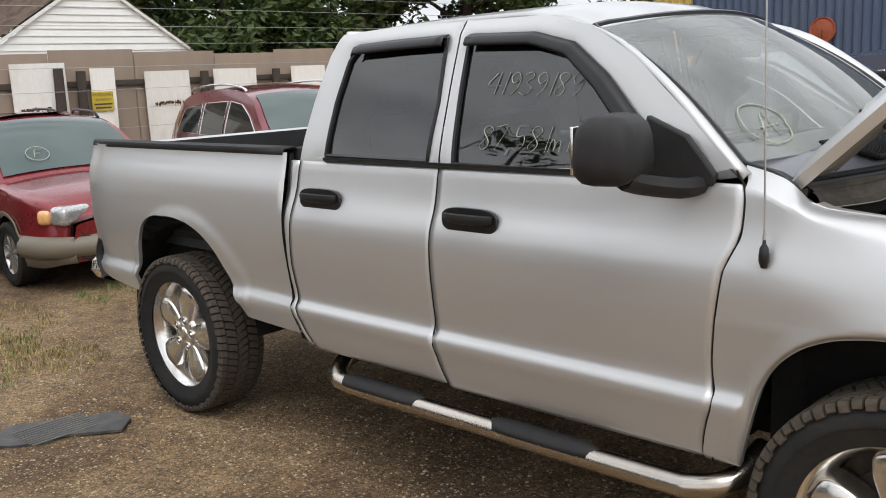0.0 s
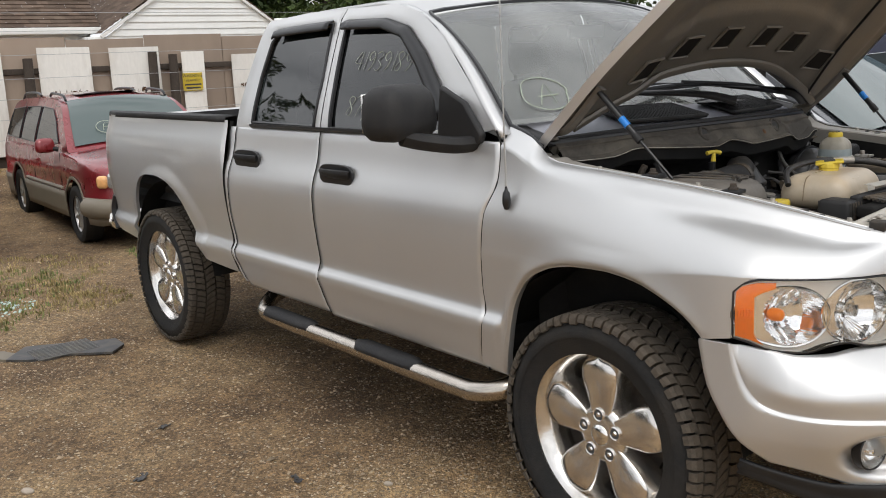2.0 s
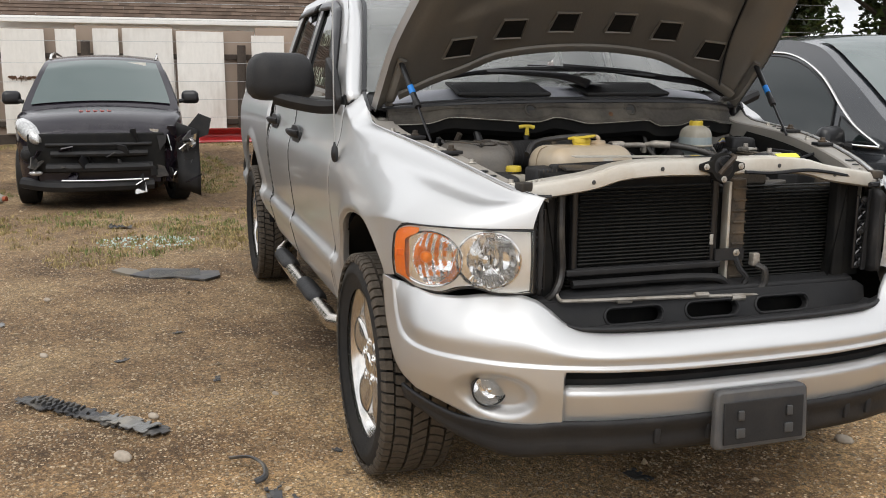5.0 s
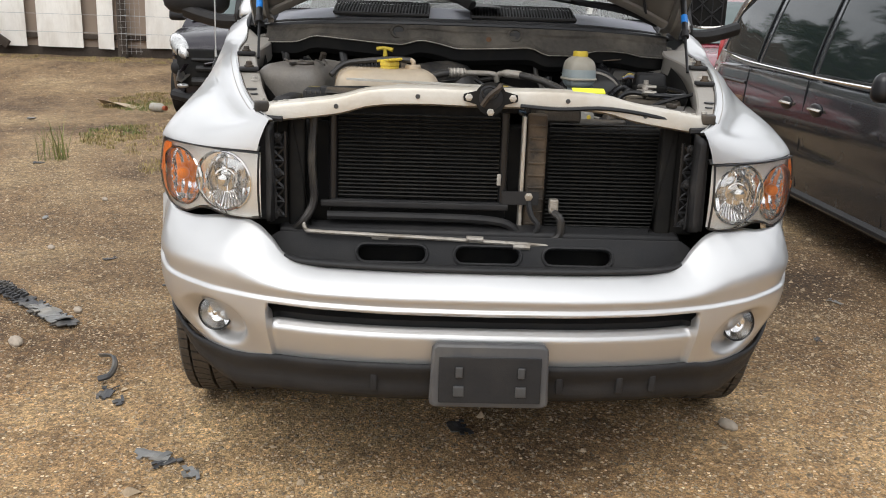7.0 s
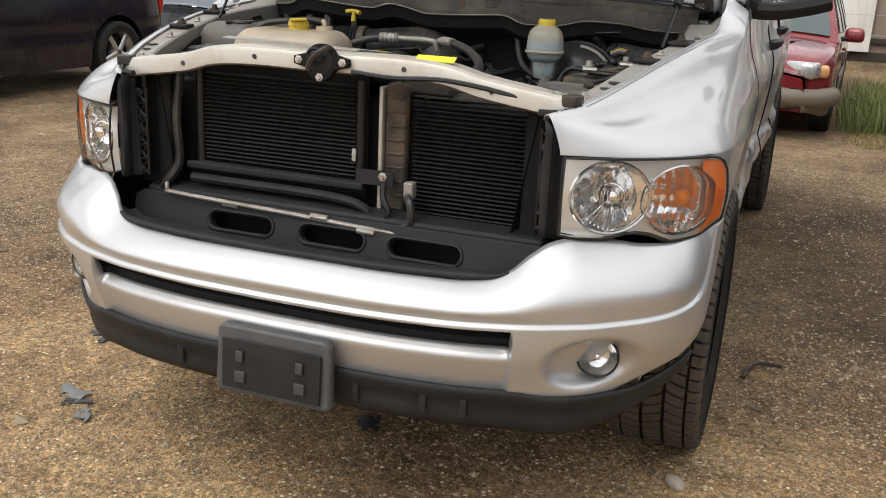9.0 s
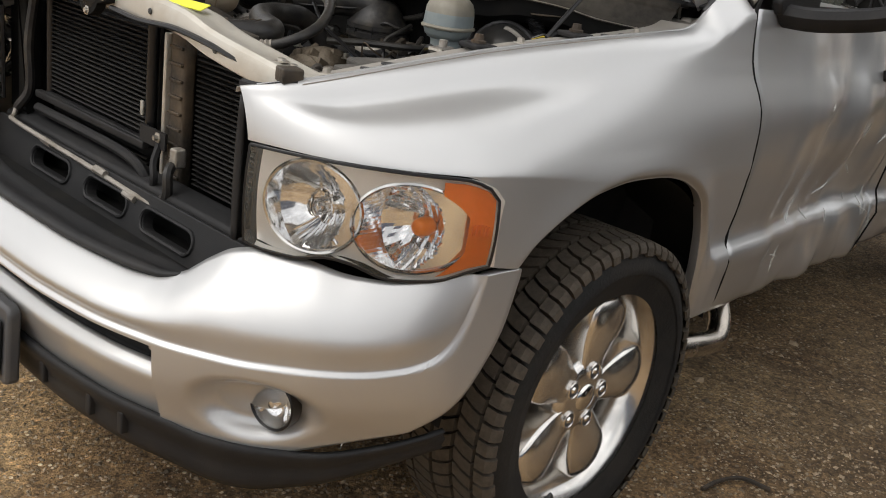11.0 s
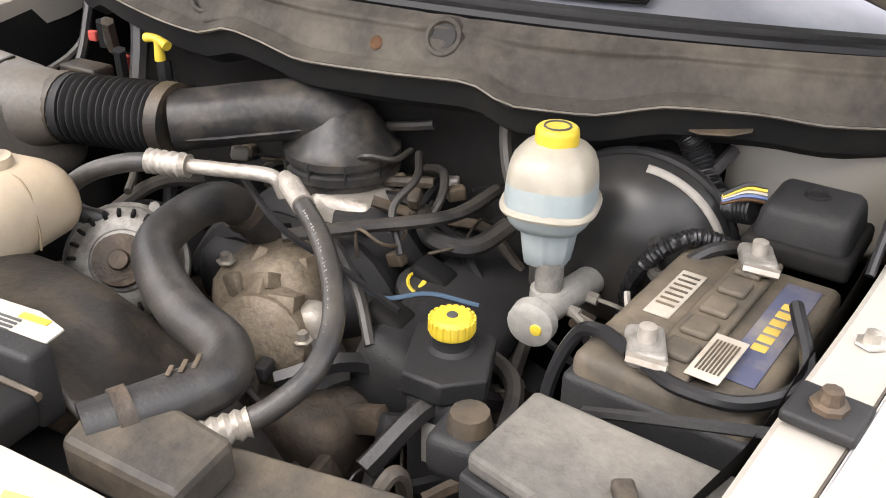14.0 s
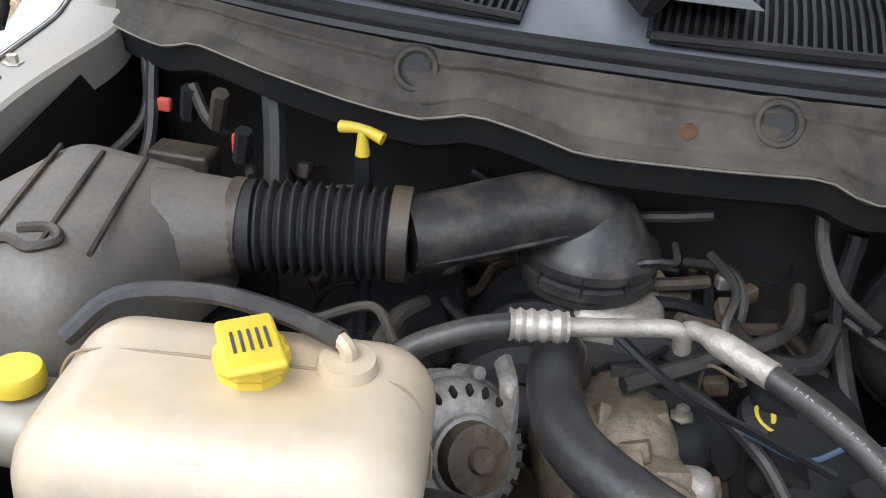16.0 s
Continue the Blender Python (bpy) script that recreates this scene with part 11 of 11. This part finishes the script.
for s in (1, -1):
    car_mirror(esc, -0.50, 0.92, 1.12, s, BLACK_GL)
    part("roof_rail", tube([(-3.1, s * 0.64, 1.60), (-2.9, s * 0.65, 1.70), (-1.9, s * 0.65, 1.745), (-1.35, s * 0.64, 1.70), (-1.22, s * 0.63, 1.65)], 0.016, 6, 4), CHROME, esc, "silver roof rail")
part("windscreen_sticker", rbox(0.26, 0.07, 0.002, m=facing((-0.93, 0.38, 1.60), (0.55, 0, 0.8)), r=0.0009), WHITE_LBL, esc, "white paper sticker")
for k in range(5):
    part("chalk_mark", tube([(0.22, -0.22 + 0.075 * k, 1.073 + 0.0), (0.30, -0.21 + 0.075 * k, 1.063), (0.28, -0.18 + 0.075 * k, 1.066)], 0.005, 5, 2), CHALK_R, esc, "red marker scribble")

# blue-grey sedan
sed, sbody, scab, sw, slow, sside, scaby, sslope = make_car(
    "sedan", "blue-grey compact sedan parked by the fence", "car", pose(-10.35, -8.4, 0.03, 0, -0.8, 19), BLUEGREY, 4.5, 1.78, 0.88, 2.65, 0.31,
    [(-3.62, 0.85), (-3.4, 0.98), (-2.9, 1.0), (-0.7, 0.95), (-0.2, 0.93), (0.4, 0.85), (0.7, 0.76), (0.88, 0.62)],
    [(-3.1, 1.0), (-2.7, 1.22), (-2.3, 1.38), (-1.7, 1.45), (-1.2, 1.42), (-0.95, 1.36), (-0.5, 1.12), (-0.15, 0.93)], 0.95,
    [[(-2.62, 1.05), (-2.3, 1.28), (-1.72, 1.36), (-1.7, 1.02)], [(-1.62, 1.02), (-1.64, 1.36), (-1.2, 1.34), (-0.9, 1.2), (-0.55, 1.02)]], spokes=8)
sslope(-1.02, -0.22, CARGLASS_L, "windscreen", 1)
for x, s in ((0, -1), (0, 1), (-2.65, -1), (-2.65, 1)):
    car_wheel(sed, x, s * 0.79, 0.31, 8)
for s in (1, -1):
    car_mirror(sed, -0.48, 0.88, 0.96, s, BLUEGREY)
    part("headlight", blob(0.27, 0.12, 0.11, pose(0.67, s * 0.66, 0.70, 0, 12, -30 * s)), GLASS_CHROME, sed, "clear headlight")
    part("corner_lamp", blob(0.07, 0.05, 0.06, pose(0.50, s * 0.80, 0.72, 0, 8, -40 * s)), AMBER, sed, "amber corner lamp")
    part("fog_lamp", blob(0.04, 0.12, 0.05, pose(0.80, s * 0.55, 0.34)), GLASS_CHROME, sed)
sg = part("grille", rbox(0.05, 0.62, 0.13, m=pose(0.85, 0, 0.56), r=0.03), CHROME, sed, "chrome grille frame")
for k in range(4):
    part("grille_bar", tube([(0.885, -0.27, 0.585 + 0.027 * k), (0.885, 0.27, 0.585 + 0.027 * k)], 0.009, 5, 1), BLACK_GL, sg)
part("lower_intake", rbox(0.05, 1.0, 0.12, m=pose(0.84, 0, 0.28), r=0.03), BLACK_PL, sed)

# dark SUV across the lane
jp, jbody, jcab, jw, jlow, jside, jcaby, jslope = make_car(
    "dark_suv", "black SUV parked nose to the yard lane", "car", pose(-3.05, -7.15, 0, 0, 0, 0), NIGHT, 4.7, 1.86, 0.9, 2.85, 0.37,
    [(-3.8, 0.95), (-3.7, 1.05), (-2.4, 1.08), (-0.7, 1.08), (-0.1, 1.06), (0.5, 1.0), (0.8, 0.9), (0.9, 0.75)],
    [(-3.75, 1.05), (-3.6, 1.4), (-3.4, 1.65), (-2.8, 1.72), (-1.8, 1.74), (-1.1, 1.66), (-0.6, 1.36), (-0.1, 1.06)], 1.07,
    [[(-3.3, 1.18), (-3.2, 1.5), (-2.5, 1.56), (-2.48, 1.16)], [(-2.4, 1.16), (-2.42, 1.57), (-1.6, 1.58), (-1.58, 1.14)], [(-1.5, 1.14), (-1.52, 1.57), (-1.1, 1.5), (-0.5, 1.13)]], spokes=5, trim=CHROME)
for x, s in ((0, -1), (0, 1), (-2.85, -1), (-2.85, 1)):
    car_wheel(jp, x, s * 0.84, 0.37, 5)
for s in (1, -1):
    jl = part("headlight", rbox(0.14, 0.34, 0.15, m=pose(0.78, s * 0.66, 0.68, 0, 0, -24 * s), r=0.03), GLASS_CHROME, jp, "square clear headlight")
    part("corner_lamp", rbox(0.12, 0.07, 0.15, m=pose(0.70, s * 0.845, 0.68, 0, 0, -50 * s), r=0.025), AMBER, jl, "amber corner lamp")
    car_mirror(jp, -0.5, 0.93, 1.12, s, BLACK_GL)
jg = part("grille", rbox(0.05, 0.84, 0.24, m=pose(0.88, 0, 0.62), r=0.03), BLACK_GL, jp, "chrome barred grille")
for k in range(6):
    part("grille_bar", tube([(0.915, -0.40, 0.65 + 0.036 * k), (0.915, 0.40, 0.65 + 0.036 * k)], 0.010, 6, 1), CHROME, jg, "chrome bar")
jslope(-1.0, -0.2, CARGLASS_L, "windscreen", 1)
part("tail_lamp", blob(0.05, 0.06, 0.2, pose(-3.74, 0.80, 0.95)), bpy.data.materials["red_lamp"], jp)
part("rear_bumper", tube([(-3.5, 0.93, 0.5), (-3.75, 0.85, 0.5), (-3.85, 0, 0.5), (-3.75, -0.85, 0.5), (-3.5, -0.93, 0.5)], 0.13, 8, 5), BLACK_PL, jp)

# cars beyond the van
pal, pbody, pcab, pw, plow, pside, pcaby, pslope = make_car(
    "pale_sedan", "pale silver car standing behind the minivan", "car", pose(-3.3, 7.9, 0, 0, 0, 6), PALE, 4.7, 1.84, 0.9, 2.75, 0.32,
    [(-3.8, 0.9), (-3.4, 1.0), (-0.7, 0.98), (-0.2, 0.96), (0.5, 0.88), (0.9, 0.68)],
    [(-3.2, 1.0), (-2.8, 1.28), (-2.3, 1.46), (-1.6, 1.5), (-1.1, 1.46), (-0.6, 1.2), (-0.15, 0.96)], 0.98,
    [[(-2.7, 1.06), (-2.4, 1.34), (-1.72, 1.42), (-1.7, 1.04)], [(-1.62, 1.04), (-1.64, 1.42), (-1.2, 1.4), (-0.5, 1.04)]], trim=CHROME)
pslope(-1.05, -0.25, CARGLASS_L, "windscreen", 1)
nav, nbody, ncab, nw, nlow, nside, ncaby, nslope = make_car(
    "navy_suv", "dark navy SUV with chrome window trim", "car", pose(-0.2, 7.0, 0, 0, 0, 4), material("navy_paint", (0.012, 0.014, 0.035), 0.22, 0.3, coat=0.9), 4.7, 1.9, 0.9, 2.8, 0.36,
    [(-3.8, 1.0), (-3.4, 1.1), (-0.7, 1.1), (-0.2, 1.08), (0.5, 1.0), (0.9, 0.78)],
    [(-3.7, 1.1), (-3.4, 1.5), (-3.0, 1.66), (-2.0, 1.72), (-1.3, 1.68), (-0.7, 1.38), (-0.15, 1.08)], 1.1,
    [[(-3.2, 1.2), (-3.0, 1.5), (-2.3, 1.56), (-2.28, 1.18)], [(-2.2, 1.18), (-2.2, 1.57), (-1.4, 1.57), (-0.6, 1.18)]], trim=CHROME)
nslope(-1.2, -0.25, CARGLASS_L, "windscreen", 1)
for c, w2, wb2, r2 in ((pal, 0.8, 2.75, 0.32), (nav, 0.84, 2.8, 0.36)):
    for x, s in ((0, -1), (0, 1), (-wb2, -1), (-wb2, 1)):
        car_wheel(c, x, s * w2, r2, 5)

# ---- things lying on the ground ----
def crumpled(w, h, seed, torn=0.3, lift=0.12):
    """A torn, buckled sheet of broken plastic lying on the ground."""
    nu, nv = max(5, int(w / 0.018)), max(4, int(h / 0.018))
    crng = random.Random(seed)
    edge = [[crng.random() for _ in range(nv)] for _ in range(nu)]

    def f(u, v):
        q = Vector((u * w * 14 + seed, v * h * 14, seed * 1.7))
        fold = noise.noise(q) * 0.6 + abs(noise.noise(q * 2.3)) * 0.7
        return ((u - 0.5) * w + 0.02 * noise.noise(q * 0.7), (v - 0.5) * h + 0.012 * noise.noise(q * 0.9 + Vector((5, 0, 0))), 0.004 + lift * h * max(0.0, fold + 0.2))
    return grid(f, nu, nv, skip=lambda a, b: edge[a][b] < torn and (a in (0, nu - 1) or b in (0, nv - 1) or edge[a][b] < torn * 0.12))


def lie(x, y, up=0.0):
    return ground_z(x, y) + up


tyre = thing("loose_tyre", "worn bald tyre lying flat on the dirt", "tyre", at=pose(-3.85, -4.45, lie(-3.85, -4.45, 0.086)))
part("carcass", tyre_geo(0.3, 0.18, 0.18), RUBBER, tyre)
mat_pts = [(-0.32, -0.12), (-0.28, 0.14), (0.02, 0.16), (0.08, 0.13), (0.26, 0.17), (0.34, 0.02), (0.3, -0.14), (0.02, -0.1), (-0.05, -0.17), (-0.2, -0.16)]
mt = solid("rubber_floor_mat", slab(mat_pts, 0.014, pose(-3.83, -1.55, lie(-3.83, -1.55, 0.004), 0, 0, 60)), DEBRIS, "black rubber car mat lying on the gravel", "mat", smooth=False)
mg = Geo()
for k in range(9):
    mg.plus(tube([(-3.83 + 0.03 * k - 0.12, -1.75, lie(-3.8, -1.6, 0.02)), (-3.83 + 0.03 * k - 0.14, -1.38, lie(-3.8, -1.5, 0.02))], 0.004, 4, 1))
part("mat_ribs", mg, DEBRIS_G, mt)
solid("carpet_scrap", slab([(-0.1, -0.05), (0.14, -0.08), (0.2, 0.02), (0.02, 0.08), (-0.12, 0.06)], 0.02, pose(-4.05, -1.92, lie(-4.05, -1.92, 0.003), 0, 0, 40)), TAUPE, "tan scrap of carpet beside the mat", "scrap", smooth=False)
strip = thing("trim_strip", "long black and grey plastic trim strip on the ground", "car part", at=pose(-0.84, -2.02, lie(-0.84, -2.02, 0.004), 0, 0, 44))
part("strip_body", crumpled(0.88, 0.11, 3, 0.45, 0.22), DEBRIS, strip, thick=0.006, smooth=False)
part("strip_end", crumpled(0.3, 0.1, 8, 0.3, 0.25).moved(pose(0.24, 0.0, 0.012)), DEBRIS_G, strip, "grey scuffed end", thick=0.005, smooth=False)
for k in range(9):
    for q in range(2):
        part("strip_rib", rbox(0.01, 0.032, 0.014, m=pose(-0.33 + 0.034 * k, -0.022 + 0.042 * q, 0.016, 8 * (-1) ** k, 0, 12), r=0.003), DEBRIS, strip)
solid("plastic_hook", tube([(-0.2, -1.47, 0.01), (-0.14, -1.40, 0.03), (-0.04, -1.36, 0.035), (0.03, -1.36, 0.02), (0.05, -1.40, 0.01)], 0.012, 6, 5, flat=0.5), DEBRIS, "curved black plastic piece", "scrap")
rng = random.Random(31)
for x, y, s, mat in ((0.13, -1.34, 0.07, DEBRIS), (0.20, -1.28, 0.05, DEBRIS), (0.63, -1.03, 0.09, DEBRIS_G), (0.68, -0.98, 0.06, DEBRIS), (0.75, -0.89, 0.06, DEBRIS_G), (0.41, -0.02, 0.08, DEBRIS), (-5.46, -4.42, 0.2, DEBRIS), (-5.3, -4.3, 0.14, DEBRIS),
                     (-0.2, -1.05, 0.03, DEBRIS), (-1.7, -1.9, 0.05, DEBRIS), (-2.2, -1.6, 0.04, DEBRIS), (-2.6, -2.6, 0.05, DEBRIS_G), (-4.6, -3.4, 0.06, DEBRIS), (1.2, -0.4, 0.03, DEBRIS), (-6.2, -2.0, 0.16, DEBRIS), (-1.2, -1.45, 0.05, DEBRIS),
                     (-4.2, -4.9, 0.1, DEBRIS), (-7.5, -4.6, 0.1, DEBRIS_G), (-0.6, 1.7, 0.04, DEBRIS), (-2.0, 2.0, 0.09, DEBRIS), (-1.2, 2.05, 0.05, DEBRIS_G)):
    shard = solid("plastic_shard", crumpled(1.5 * s, 0.8 * s, int(100 * abs(x) + 10 * abs(y)), 0.5, 0.35), mat, "torn piece of dark plastic on the gravel", "scrap", "plastic scraps", smooth=False, thick=0.004)
    shard.matrix_world = pose(x, y, lie(x, y, 0.001), 0, 0, rng.uniform(0, 180))
for x, y, s in ((-0.34, -1.87, 0.045), (0.36, 0.96, 0.04), (-0.9, -1.2, 0.02), (-1.9, -2.3, 0.03), (-0.75, -1.75, 0.03), (-2.3, -2.9, 0.03), (0.9, 1.35, 0.02), (-3.2, -2.4, 0.03)):
    solid("stone", blob(s, s * 0.62, s * 0.45, pose(x, y, lie(x, y, s * 0.3), 8, 5, 40), 9), material("pale_stone", (0.4, 0.34, 0.27), 0.8, vary=0.25, scale=30, bump=0.3) if s == 0.045 else bpy.data.materials["pale_stone"], "pale loose stone on the gravel", "stone", "pale stones", sharp=20)
gg = Geo()
for k in range(240):
    a, q = rng.uniform(0, 6.28), 0.45 * math.sqrt(rng.random())
    x, y = -5.35 + q * math.cos(a) * 0.7, -1.75 + q * math.sin(a)
    s = rng.uniform(0.008, 0.02)
    gg.plus(rbox(s, s, s * 0.6, m=pose(x, y, lie(x, y), rng.uniform(0, 60), 0, rng.uniform(0, 90)), r=0.002, seg=1))
solid("broken_glass", gg, material("green_glass_crumbs", (0.45, 0.56, 0.5), 0.15, coat=0.5), "scattered green crumbs of safety glass", "broken glass", kind="stuff", smooth=False)
bp = thing("red_bumper_piece", "red broken bumper lying along the fence", "car part", at=pose(-12.9, -0.35, lie(-12.9, -0.35, 0.02), 0, 0, 88))
part("shell", grid(lambda u, v: (-0.55 + 1.1 * u, 0.12 * math.sin(math.pi * v) - 0.1 * (2 * u - 1) ** 2, 0.22 * v), 14, 6), material("bright_red_paint", (0.35, 0.02, 0.02), 0.3, coat=0.8), bp, thick=0.012)
bottle = thing("plastic_bottle", "white plastic bottle with an orange cap", "bottle", at=pose(-8.6, -3.52, lie(-8.6, -3.52, 0.055), 0, 90, 60))
part("bottle_body", lathe([(0, 0), (0.05, 0.005), (0.055, 0.02), (0.055, 0.17), (0.04, 0.2), (0.025, 0.21)], 18), WHITE_LBL, bottle)
part("bottle_cap", lathe([(0.027, 0.205), (0.03, 0.21), (0.03, 0.25), (0, 0.252)], 16), ORANGE, bottle, "orange cap")
solid("cardboard_piece", grid(lambda u, v: (-9.0 + 0.3 * u, -4.25 + 0.55 * v, lie(-9, -4, 0.02) + 0.1 * (1 - v) ** 2 * u + 0.02 * math.sin(5 * v)), 6, 8), material("cardboard", (0.45, 0.36, 0.25), 0.8, vary=0.15, scale=9), "curled tan cardboard lying on the dirt", "cardboard", thick=0.006)
solid("bent_wire", tube([(-0.54, 1.09, 0.012), (-0.62, 1.10, 0.014), (-0.69, 1.14, 0.02), (-0.72, 1.22, 0.012)], 0.007, 6, 6), IRON, "bent rusty wire on the gravel", "wire")
